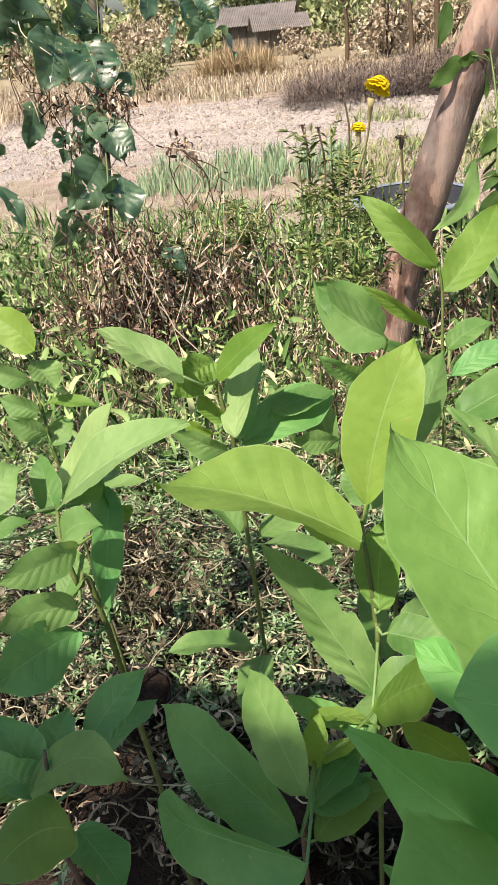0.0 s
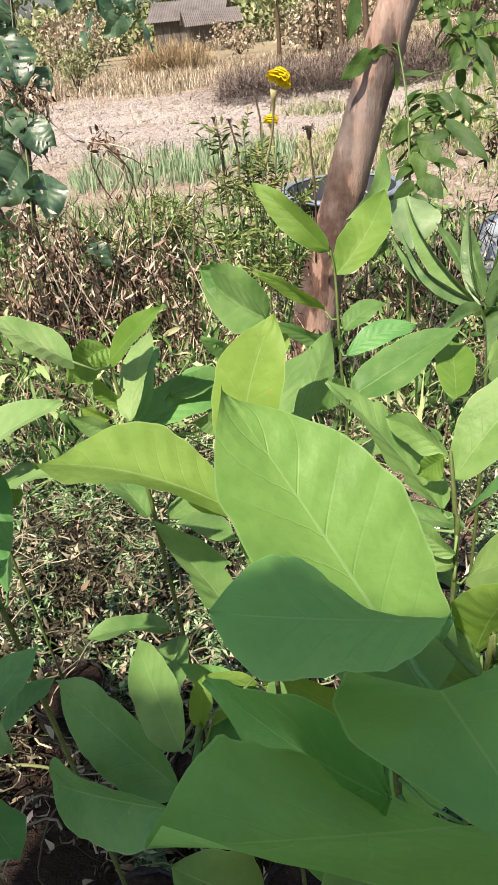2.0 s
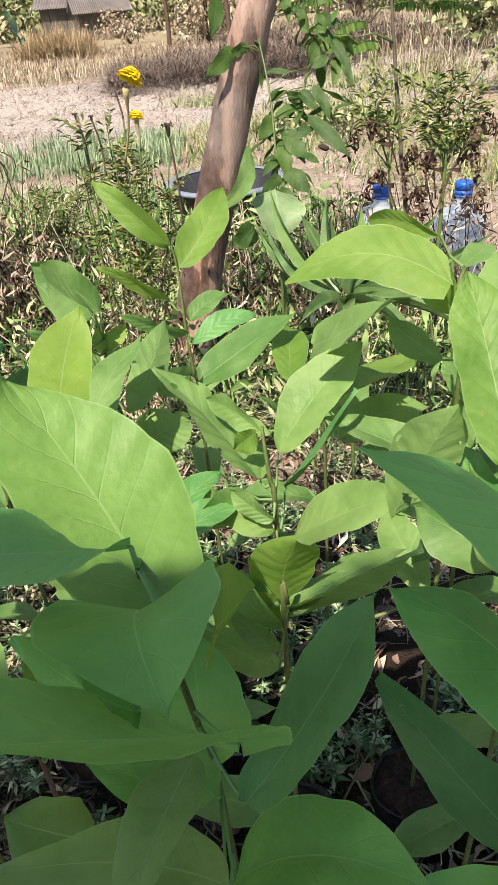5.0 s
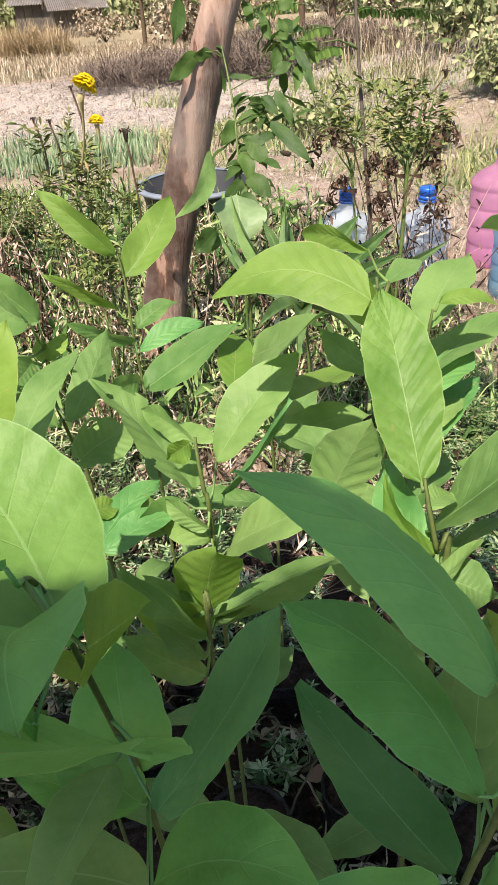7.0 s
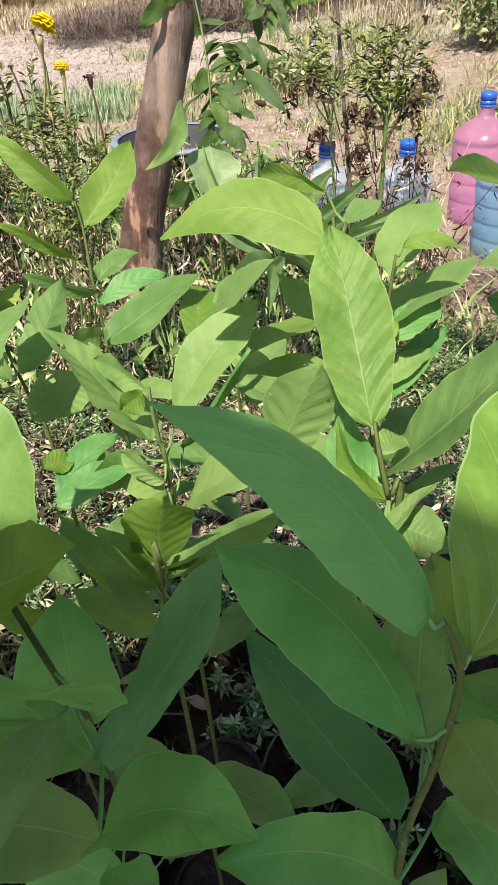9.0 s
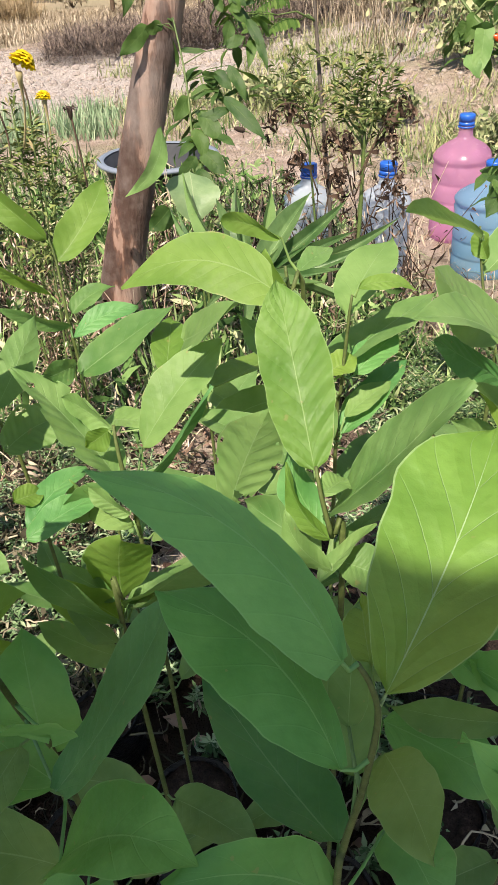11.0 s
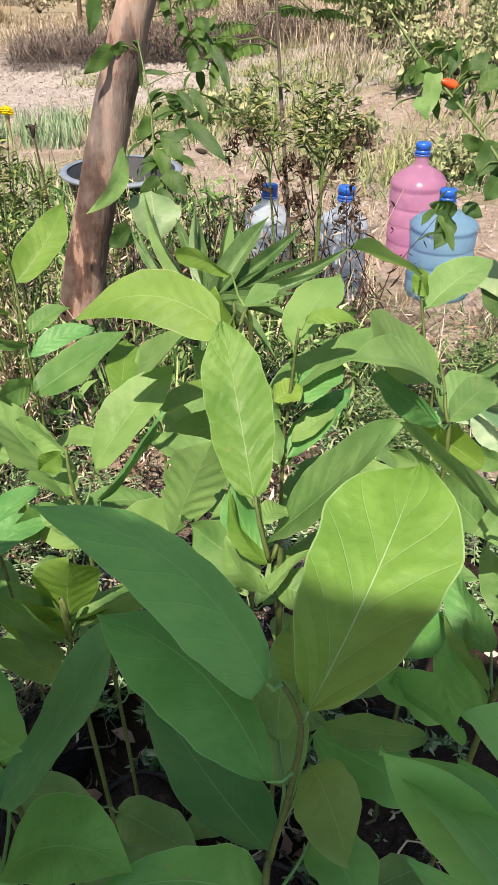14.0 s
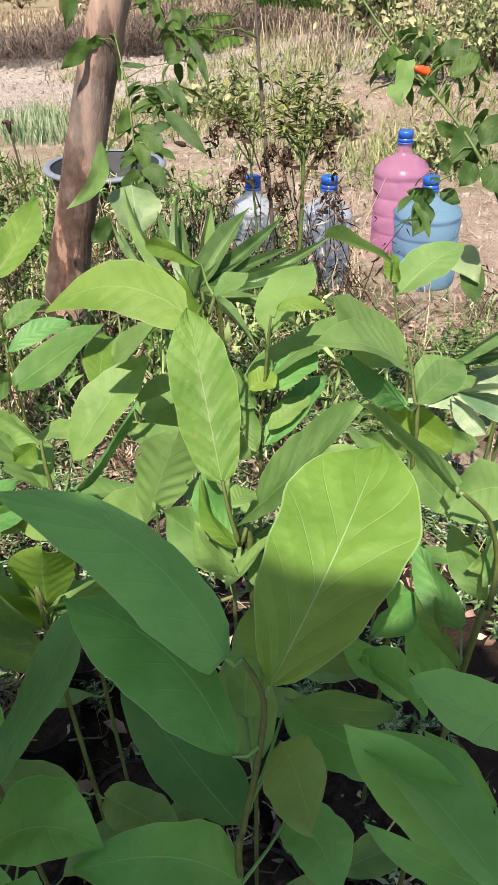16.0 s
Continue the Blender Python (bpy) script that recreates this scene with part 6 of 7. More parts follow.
st = head_on_stalk(p, o, (FL[0] - 0.035, FL[1] + 0.05, FL[2] - 0.16), (FL[0] - 0.012, FL[1], FL[2] - 0.025), "flower")
flower_head(st, (FL[0] - 0.003, FL[1] - 0.005, FL[2] - 0.012), o, 0.023, (-0.35, 0.5, 0))
SM = (0.327, 1.910, 0.905)
st = head_on_stalk(p, o, (SM[0] - 0.01, SM[1], SM[2] - 0.14), (SM[0], SM[1], SM[2] - 0.012), "flower")
flower_head(st, (SM[0], SM[1], SM[2] - 0.008), o, 0.019, (-0.3, 0.1, 0))
DB = (0.393, 1.614, 0.922)
head_on_stalk(p, o, (DB[0] + 0.005, DB[1] + 0.02, DB[2] - 0.28), (DB[0], DB[1], DB[2] - 0.01), "bud")
for x, y, z in ((0.201, 1.744, 0.936), (0.234, 1.744, 0.929), (0.289, 1.787, 0.986)):
    head_on_stalk(p, o, (x + 0.01, y, z - 0.12), (x, y, z), "bud", 0.42)


def branched_marigold(foot, stems, dead, label, seed):
    """Stout stems that fork into rising branches with feathery tips; below them arching dead shoots with curled leaves."""
    at = Vector((*foot, 0))
    p = thing("marigold", at, label, "marigold", "marigolds")
    rnd = random.Random(seed)
    green, brown = ([], []), ([], [])
    for low, fork, r, tops in stems:
        low, fork = Vector(low), Vector(fork)
        line = smooth_line([low, low.lerp(fork, 0.5) + Vector((0.012, 0, 0)), fork], 8)
        n = len(line)
        v, f = tube([q - at for q in line], [r * (1.0 - 0.35 * k / (n - 1)) for k in range(n)], 7, 0.15)
        mesh_object("stem", v, f, GREENSTEM, p)
        for top in tops:
            top = Vector(top)
            root = low.lerp(fork, rnd.uniform(0.86, 1.0))
            out = (top - root) * 0.55
            line = smooth_line([root, root + Vector((out.x * 1.25, out.y * 1.25, out.z * 0.7)), top], 8)
            m = len(line)
            v, f = tube([q - at for q in line], [r * (0.55 - 0.35 * k / (m - 1)) for k in range(m)], 5, 0.1)
            mesh_object("branch", v, f, GREENSTEM, p)
            for k in range(6):
                q = line[int(rnd.uniform(0.35, 1.0) * (m - 1))]
                way = (top - root).normalized() + Vector((rnd.gauss(0, 0.75), rnd.gauss(0, 0.75), rnd.uniform(0.0, 0.9)))
                got = feather(q - at, way, rnd.uniform(0.05, 0.10), rnd, 0.036)
                o = len(green[0])
                green[0].extend(got[0])
                green[1].extend(tuple(c + o for c in fc) for fc in got[1])
    for pts in dead:
        line = smooth_line([Vector(q) for q in pts], 8)
        m = len(line)
        v, f = tube([q - at for q in line], [0.0026 - 0.0014 * k / (m - 1) for k in range(m)], 5, 0.2)
        mesh_object("dead_branch", v, f, WOODY, p, label="thin dead brown shoot")
        spots = [q - at + Vector((rnd.gauss(0, 0.008), rnd.gauss(0, 0.008), -rnd.uniform(0.0, 0.045))) for q in line[m // 3:] for _ in range(3)]
        got = scraps(spots, 0.030, seed + len(pts), 0.0, 0.9, 0.30)
        o = len(brown[0])
        brown[0].extend(got[0])
        brown[1].extend(tuple(c + o for c in fc) for fc in got[1])
    tagged(mesh_object("foliage", *green, FEATHER, p), kind="stuff")
    tagged(mesh_object("withered_foliage", *brown, SHRIVELLED, p, label="curled dead brown leaves"), kind="stuff")
    return p, at


p, o = branched_marigold((1.19, 2.18),
    [((1.19, 2.18, 0.0), (1.235, 2.21, 0.70), 0.0085, [(1.162, 2.337, 0.872), (1.213, 2.266, 0.889), (1.269, 2.298, 0.866), (1.268, 2.210, 0.842), (1.338, 2.225, 0.793), (1.201, 2.241, 0.825), (1.320, 2.250, 0.845), (1.16, 2.20, 0.80)]),
     ((1.10, 2.24, 0.0), (1.075, 2.28, 0.68), 0.0050, [(1.020, 2.405, 0.846), (1.060, 2.364, 0.880), (1.030, 2.263, 0.831), (1.100, 2.300, 0.850)])],
    [[(1.10, 2.24, 0.62), (1.04, 2.20, 0.76), (0.975, 2.20, 0.785), (0.925, 2.20, 0.735)],
     [(1.22, 2.20, 0.56), (1.30, 2.20, 0.72), (1.355, 2.20, 0.775), (1.385, 2.19, 0.735)],
     [(1.21, 2.20, 0.50), (1.27, 2.20, 0.66), (1.32, 2.20, 0.70), (1.34, 2.19, 0.62)],
     [(1.20, 2.19, 0.50), (1.15, 2.18, 0.66), (1.11, 2.18, 0.70), (1.09, 2.17, 0.60)],
     [(1.10, 2.24, 0.50), (1.05, 2.22, 0.62), (1.01, 2.20, 0.64), (0.99, 2.20, 0.56)],
     [(1.20, 2.18, 0.30), (1.28, 2.16, 0.50), (1.33, 2.15, 0.56), (1.36, 2.15, 0.47)],
     [(1.20, 2.18, 0.55), (1.17, 2.15, 0.68), (1.15, 2.13, 0.69), (1.14, 2.12, 0.58)],
     [(1.10, 2.24, 0.30), (1.13, 2.20, 0.55), (1.15, 2.18, 0.58), (1.16, 2.17, 0.48)]],
    "tall marigold plant with withered lower leaves beside a pole", 9)
head_on_stalk(p, o, (1.277, 2.260, 0.816), (1.367, 2.292, 0.891), "bud")
LX, LY = (-0.097, 3.070)
p, o = marigold((LX, LY), [(LX, LY - 0.05, 0.5), (LX - 0.08, LY, 0.45), (LX + 0.08, LY, 0.46)], "low feathery weed between withered stalks", 21, 0.25)
LX, LY = (-0.321, 2.854)
p, o = marigold((LX, LY), [(LX, LY - 0.05, 0.42), (LX - 0.08, LY, 0.4), (LX + 0.08, LY, 0.36)], "low feathery weed between withered stalks", 22, 0.25)


def pole(points, r, label):
    at = Vector((points[0][0], points[0][1], 0))
    v, f = tube([q - at for q in smooth_line(points, 5)], [r] * (5 * (len(points) - 1) + 1), 9, 0.3)
    ob = mesh_object("garden_pole", v, f, POLE)
    ob.location = at
    tagged(ob, label, "pole")


pole([(-0.493, 2.496, -0.050), (-0.493, 2.508, 0.441), (-0.500, 2.766, 0.898), (-0.512, 2.909, 1.133), (-0.522, 3.032, 1.334)], 0.017, "dark weathered pole that holds up a wilting climber")


def pinnate(p, origin, base, way, length, rnd):
    """A drooping compound leaf: a thin rachis with paired hanging leaflets."""
    way = way.normalized()
    side = way.cross(Vector((0, 0, 1))).normalized()
    pts = [base + way * (length * u) + Vector((0, 0, -0.35 * length * u * u)) for u in np.linspace(0, 1, 7)]
    v, f = tube([q - origin for q in pts], [0.0016, 0.0015, 0.0014, 0.0012, 0.001, 0.0008, 0.0006], 4)
    for i in range(11):
        u = 0.15 + 0.85 * i / 10
        c = base + way * (length * u) + Vector((0, 0, -0.35 * length * u * u)) - origin
        for sgn in (-1, 1):
            d = (side * sgn * 0.6 + way * 0.2 + Vector((0, 0, rnd.uniform(-1.2, -0.5)))).normalized()
            L = rnd.uniform(0.028, 0.042) * (1.1 - 0.4 * abs(u - 0.5))
            w = d.cross(way).normalized() * L * 0.17
            o = len(v)
            v += [c, c + d * L * 0.3 + w, c + d * L * 0.75 + w, c + d * L, c + d * L * 0.75 - w, c + d * L * 0.3 - w]
            f.append((o, o + 1, o + 2, o + 3, o + 4, o + 5))
    mesh_object("compound_leaf", v, f, SPRAY, p)


def sapling(points, leaves, label):
    at = Vector((points[0][0], points[0][1], 0))
    p = thing("sapling", at, label, "sapling")
    line = smooth_line(points, 5)
    n = len(line)
    v, f = tube([q - at for q in line], [0.0085 - 0.003 * i / (n - 1) for i in range(n)], 8, 0.25)
    mesh_object("stem", v, f, POLE, p)
    rnd = random.Random(12)
    for x, y, z, a in leaves:
        b = Vector((x, y, z))
        near = min(line, key=lambda q: (q - b).length)
        v, f = tube([near - at, (near + b) / 2 + Vector((0, 0, 0.02)) - at, b - at], [0.004, 0.003, 0.002], 5)
        twig = mesh_object("twig", v, f, GREENSTEM, p)
        for k in range(3):
            pinnate(twig, at, b, Vector((math.cos(a + k * 0.7 - 0.7), math.sin(a + k * 0.7 - 0.7) * 0.6, 0.25)), rnd.uniform(0.14, 0.24), rnd)


sapling([(1.168, 2.323, -0.050), (1.171, 2.334, 0.364), (1.199, 2.530, 0.640), (1.222, 2.703, 0.884), (1.252, 2.887, 1.143)], [(1.174, 2.852, 0.995, 3.00), (1.250, 2.874, 1.040, 0.30), (1.177, 2.755, 0.940, 3.30), (1.388, 2.855, 1.031, 0.10), (1.083, 2.707, 0.965, 3.00), (1.368, 2.790, 1.090, 0.40), (1.523, 2.753, 1.090, 0.20), (1.056, 2.853, 1.074, 2.90), (1.453, 2.805, 1.139, -0.50)], "thin dark sapling with drooping compound leaves behind a marigold")

# ripe fruit on the pepper bush
def fruit(at, size, mat, label):
    v, f = lathe([(0.0005, -0.030), (0.005, -0.026), (0.0095, -0.012), (0.011, 0.004), (0.009, 0.014), (0.004, 0.018), (0.0005, 0.018)], 16)
    q = Euler((0.2, 1.9, 0.3)).to_matrix()
    v2, f2 = tube([(0, 0, 0.016), (0.002, 0, 0.03), (0.006, 0, 0.045)], [0.0025, 0.0018, 0.0016], 6)
    body = mesh_object("pepper_fruit", [q @ (w * size) for w in v], f, mat)
    body.location = at
    tagged(body, label, "pepper")
    stalk = mesh_object("stalk", [q @ (w * size) for w in [Vector(c) for c in v2]], f2, GREENSTEM, body)


fruit((1.113, 1.221, 1.036), 0.75, FRUIT, "ripe orange-red pepper hanging on the bush")
fruit((1.127, 1.243, 1.053), 0.55, BUD, "shrivelled dark pepper on the bush")
fruit((0.820, 2.043, 0.760), 0.7, BUD, "black dried pod hanging on the chilli bush")


# ---- weeds, straw and litter ----
def bare_nursery(x, y):
    """Few weeds grow on the darkened soil between the bags."""
    return y > 0.9 + 0.4 * noise.noise(Vector((x * 3, y * 3, 4))) or noise.noise(Vector((x * 6, y * 6, 8))) > 0.22


def clumps(n, per, x0, x1, y0, y1, seed, spread, keep=None):
    rng = np.random.default_rng(seed)
    spots = []
    for x, y, z in field(n, x0, x1, y0, y1, seed, 0, keep):
        for _ in range(per):
            a, b = x + rng.normal(0, spread), y + rng.normal(0, spread)
            spots.append((a, b, ground_height(a, b)))
    return spots


def ragged(x, y):
    """The weedy patch frays out at its sides."""
    return -1.75 + 0.55 * noise.noise(Vector((y * 1.3, 2.0, 7.0))) + 0.35 * noise.noise(Vector((y * 4, x * 4, 1.0))) < x


blades_stuff("grass", clumps(200, 9, -1.2, 2.3, 0.6, 2.4, 31, 0.03, bare_nursery), 0.12, 0.0022, WEED, "short green weeds and grass between the bags", "grass", 0.6, 0.8, 31)
blades_stuff("grass", clumps(500, 10, -2.3, 1.5, 1.6, 3.6, 32, 0.05, ragged), 0.27, 0.0055, GRASS, "ragged green grass among withered weeds", "grass", 0.5, 0.7, 32)
blades_stuff("grass", clumps(900, 9, -3.5, 5.5, 3.2, 8.5, 33, 0.07, lambda x, y: (x > 0.9 or y < 5.2) and noise.noise(Vector((x * 0.8, y * 0.8, 2))) > -0.1), 0.13, 0.004, GRASS, "patchy green grass on the open plot", "grass", 0.6, 0.7, 33)
blades_stuff("grass", clumps(150, 10, 1.2, 2.3, 1.2, 2.35, 30, 0.04, lambda x, y: noise.noise(Vector((x * 3, y * 3, 6))) > 1.6 * ((x - 1.75) ** 2 + (y - 1.8) ** 2) - 0.3), 0.15, 0.003, GRASS, "thin green grass in front of the bottles", "grass", 0.7, 0.8, 30)
blades_stuff("dry_grass", clumps(560, 8, -2.2, 2.6, 1.0, 4.0, 34, 0.06), 0.10, 0.002, STRAW, "dry straw lying over the soil", "dry grass", 1.3, 1.0, 34)
blades_stuff("dry_grass", clumps(800, 8, -5, 7, 4.0, 12, 35, 0.10), 0.10, 0.004, STRAW, "short dry grass on the plot", "dry grass", 0.9, 0.8, 35)
v, f = scraps(field(1500, -1.3, 2.6, 0.3, 2.2, 36, 0.012), 0.034, 36, 0.75)
tagged(mesh_object("leaf_litter", v, f, LITTER), "curled dead leaves scattered on the soil", "leaf litter", kind="stuff")


def weed_sprigs(spots, height, size, seed):
    """Thin upright stems with whorls of small pointed leaves."""
    rnd = random.Random(seed)
    verts, faces = [], []
    for x, y, z in spots:
        h = height * rnd.uniform(0.4, 1.2)
        foot = Vector((x, y, z))
        tip = foot + Vector((rnd.gauss(0, 0.3) * h, rnd.gauss(0, 0.3) * h, h))
        v, f = tube([foot, (foot + tip) / 2 + Vector((rnd.gauss(0, 0.006), rnd.gauss(0, 0.006), 0)), tip], [0.0012, 0.001, 0.0006], 4, 0, False)
        o = len(verts)
        verts += v
        faces += [tuple(i + o for i in q) for q in f]
        for k in range(5):
            c = foot.lerp(tip, 0.25 + 0.75 * k / 4)
            turn = rnd.uniform(0, 6.28)
            for j in range(5):
                a = turn + j * 1.257 + rnd.gauss(0, 0.2)
                d = Vector((math.cos(a), math.sin(a), rnd.uniform(-0.1, 0.7))).normalized()
                w = d.cross(Vector((0, 0, 1))).normalized()
                L = size * rnd.uniform(0.5, 1.2) * (1.1 - 0.1 * k)
                o = len(verts)
                verts += [c, c + d * L * 0.45 + w * L * 0.15, c + d * L - Vector((0, 0, 0.15 * L)), c + d * L * 0.45 - w * L * 0.15, c + d * L * 0.5 - Vector((0, 0, 0.05 * L))]
                faces += [(o, o + 1, o + 4), (o + 1, o + 2, o + 4), (o + 2, o + 3, o + 4), (o + 3, o, o + 4)]
    return verts, faces


def patchy(x, y):
    return noise.noise(Vector((x * 3.5, y * 3.5, 12))) > 0.02


v, f = weed_sprigs(field(2300, -0.9, 1.6, 0.62, 1.9, 37, 0.0, patchy) + field(70, -0.3, 1.1, 0.25, 0.62, 88) + field(650, -0.7, 0.4, 0.95, 1.9, 90), 0.10, 0.028, 37)
tagged(mesh_object("small_weeds", v, f, SPRIG), "small whorled grey-green weeds at the foot of the seedlings", "weeds", kind="stuff")
v, f = weed_sprigs(field(1100, 1.1, 2.4, 1.1, 2.45, 89, 0.0, lambda x, y: noise.noise(Vector((x * 3.5, y * 3.5, 12))) > 1.4 * ((x - 1.75) ** 2 + (y - 1.75) ** 2) - 0.2), 0.13, 0.034, 89)
tagged(mesh_object("small_weeds", v, f, WEED), "low leafy weeds and grass in front of the bottles", "weeds", kind="stuff")
v, f = scraps(field(1500, -1.2, 2.4, 0.95, 2.4, 87, 0.012), 0.042, 87, 0.72, 0.3, 0.16)
tagged(mesh_object("straw_litter", v, f, LITTER), "pinkish dry straw and bits of leaf on the soil", "straw", kind="stuff")


def creeping_stem(points, r, label):
    at = Vector((points[0][0], points[0][1], 0))
    line = smooth_line(points, 6)
    n = len(line)
    v, f = tube([q - at for q in line], [r * (1 - 0.5 * i / (n - 1)) for i in range(n)], 8, 0.25)
    ob = mesh_object("creeping_stem", v, f, OLIVE)
    ob.location = at
    tagged(ob, label, "vine stem", "creeping stems")


for pts, r in (([(-0.10, 0.92, 0.01), (0.0, 0.93, 0.06), (0.11, 0.95, 0.07), (0.22, 1.0, 0.02)], 0.006),
               ([(0.02, 0.80, 0.01), (0.08, 0.88, 0.07), (0.14, 0.95, 0.075), (0.19, 1.06, 0.02)], 0.005),
               ([(0.24, 0.76, 0.01), (0.26, 0.86, 0.06), (0.28, 0.97, 0.08), (0.33, 1.10, 0.02)], 0.005),
               ([(-0.35, 0.80, 0.01), (-0.24, 0.84, 0.06), (-0.12, 0.83, 0.04), (0.0, 0.78, 0.01)], 0.004),
               ([(0.55, 1.05, 0.01), (0.68, 1.02, 0.05), (0.80, 1.05, 0.05), (0.95, 1.12, 0.01)], 0.005)):
    creeping_stem(pts, r, "thick olive green creeping stem on the soil")


def withered_weeds(spots, height, seed, label, leaf_size=0.028, per=16):
    """Upright dead stalks with curled hanging leaves."""
    rnd = random.Random(seed)
    verts, faces = [], []
    for x, y, z in spots:
        h = height * rnd.uniform(0.5, 1.2)
        top = Vector((x + rnd.gauss(0, 0.2) * h, y + rnd.gauss(0, 0.2) * h, z + h))
        base = Vector((x, y, z))
        mid = (base + top) / 2 + Vector((rnd.gauss(0, 0.03), rnd.gauss(0, 0.03), 0))
        v, f = tube([base, mid, top], [0.003, 0.0024, 0.001], 4, 0, False)
        o = len(verts)
        verts += v
        faces += [tuple(i + o for i in q) for q in f]
        pts = []
        for _ in range(per):
            u = rnd.uniform(0.1, 1.0)
            q = base.lerp(top, u)
            pts.append(q + Vector((rnd.gauss(0, 0.025), rnd.gauss(0, 0.025), rnd.gauss(0, 0.02))))
        for q in pts:
            L, W = leaf_size * rnd.uniform(0.5, 1.6), leaf_size * rnd.uniform(0.05, 0.14)
            a = rnd.uniform(0, 6.28)
            d = Vector((math.cos(a) * 0.5, math.sin(a) * 0.5, -1.0 + rnd.uniform(0, 0.9))).normalized()
            s = d.cross(Vector((math.sin(a * 3), math.cos(a * 5), 0.4))).normalized()
            n = s.cross(d)
            o = len(verts)
            for u, w in ((0, 0.15), (0.35, 1.0), (0.7, 0.7), (1.0, 0.1)):
                c = q + d * (L * u) + n * (0.35 * L * math.sin(3 * u + a))
                verts += [c - s * W * w, c + s * W * w]
            for i in range(3):
                b = o + 2 * i
                faces.append((b, b + 1, b + 3, b + 2))
    ob = mesh_object("withered_weeds", verts, faces, WITHERED)
    return tagged(ob, label, "dead weeds", kind="stuff")


withered_weeds(field(140, -1.5, 1.2, 1.9, 3.1, 41), 0.34, 41, "band of dead brown weeds with curled leaves", 0.042, 11)
withered_weeds(field(60, 0.55, 1.15, 2.2, 2.9, 42), 0.45, 42, "dead brown stalks around the chilli bush", 0.032, 20)
withered_weeds(field(34, 1.15, 1.6, 2.2, 2.6, 43), 0.45, 43, "dead curled stalks below the marigold and bottles", 0.034, 18)
withered_weeds(field(80, -0.75, 0.0, 2.35, 2.75, 44), 0.55, 44, "dead vines hanging below the wilting climber", 0.034, 24)
withered_weeds(field(110, -0.6, 1.2, 0.8, 1.8, 45), 0.11, 45, "tangled dead vines lying on the soil", 0.045, 14)
withered_weeds(field(22, 1.4, 2.4, 1.5, 2.4, 46), 0.25, 46, "dead weeds on the soil near the bottles")

def dried_vines(n, x0, x1, y0, y1, seed, label):
    """Curling thin dead vines with shrivelled leaves, heaped on the soil."""
    rnd = random.Random(seed)
    verts, faces, spots = [], [], []
    for x, y, z in field(n, x0, x1, y0, y1, seed, 0.02):
        q = Vector((x, y, z + rnd.uniform(0, 0.09)))
        a, lift, turn = rnd.uniform(0, 6.28), rnd.uniform(-0.3, 0.5), rnd.uniform(-0.9, 0.9)
        pts = [q]
        for k in range(13):
            a += turn + rnd.gauss(0, 0.35)
            lift = 0.8 * lift + rnd.gauss(0, 0.25)
            q = q + Vector((math.cos(a), math.sin(a), lift)) * 0.016
            q.z = max(q.z, z)
            pts.append(q)
            if rnd.random() < 0.45:
                spots.append(q + Vector((rnd.gauss(0, 0.006), rnd.gauss(0, 0.006), rnd.gauss(0, 0.006))))
        v, f = tube(pts, [0.0022 * (1.1 - 0.06 * i) for i in range(14)], 4, 0.2)
        o = len(verts)
        verts += v
        faces += [tuple(i + o for i in q4) for q4 in f]
    v, f = join((verts, faces), scraps(spots, 0.022, seed, 0.1, 0.8, 0.35))
    return tagged(mesh_object("dried_vines", v, f, VINE), label, "dead vines", kind="stuff")


dried_vines(620, -0.55, 0.34, 0.70, 1.5, 81, "heap of grey curled dead vines between the bags")
dried_vines(170, -0.6, 1.2, 1.2, 1.9, 82, "curled dead vines on the soil behind the bags")
dried_vines(90, 0.2, 1.0, 0.3, 0.8, 83, "few dead vines and tendrils among the bags")
withered_weeds([(-0.01 + 0.02 * math.sin(i * 2.1), 2.30 + 0.02 * math.cos(i * 1.7), 0.0) for i in range(7)], 0.56, 84, "upright brown dead flower stalk in the weeds", 0.03, 46)
withered_weeds([(-0.52 + 0.03 * math.sin(i * 2.1), 2.52 + 0.03 * math.cos(i * 1.7), 0.0) for i in range(10)], 0.52, 85, "bunch of brown dead stalks below the climber", 0.05, 34)
withered_weeds([(-0.36 + 0.04 * math.sin(i * 2.1), 2.52 + 0.03 * math.cos(i * 1.7), 0.0) for i in range(10)], 0.46, 86, "bunch of brown dead stalks below the climber", 0.05, 34)
spots = [(x, y, z + random.Random(i).uniform(0.02, 0.26)) for i, (x, y, z) in enumerate(clumps(760, 13, -1.6, 1.3, 1.7, 3.8, 38, 0.05))]
v, f = scraps(spots, 0.065, 38, 0.35, 0.4, 0.2)
tagged(mesh_object("leafy_weeds", v, f, GRASS), "leafy green weeds among dead stalks", "weeds", kind="stuff")
blades_stuff("dry_grass", clumps(450, 9, -2.2, 1.4, 1.7, 3.6, 39, 0.06, ragged), 0.28, 0.0032, STRAW, "bleached dry grass among the weeds", "dry grass", 0.6, 0.7, 39)
v, f = scraps(field(4200, 0.6, 5.5, 3.0, 7.5, 40, 0.008), 0.06, 40, 0.88, 0.2, 0.10)
tagged(mesh_object("straw_litter", v, f, STRAW), "straw and dry stalks scattered on sandy soil", "straw", kind="stuff")
blades_stuff("grass", clumps(1100, 12, 0.6, 6.0, 4.2, 9.5, 47, 0.09, lambda x, y: noise.noise(Vector((x * 0.9, y * 0.7, 9))) > -0.1), 0.17, 0.005, MEADOW, "grey-green grass patches on the plot", "grass", 0.5, 0.7, 47)

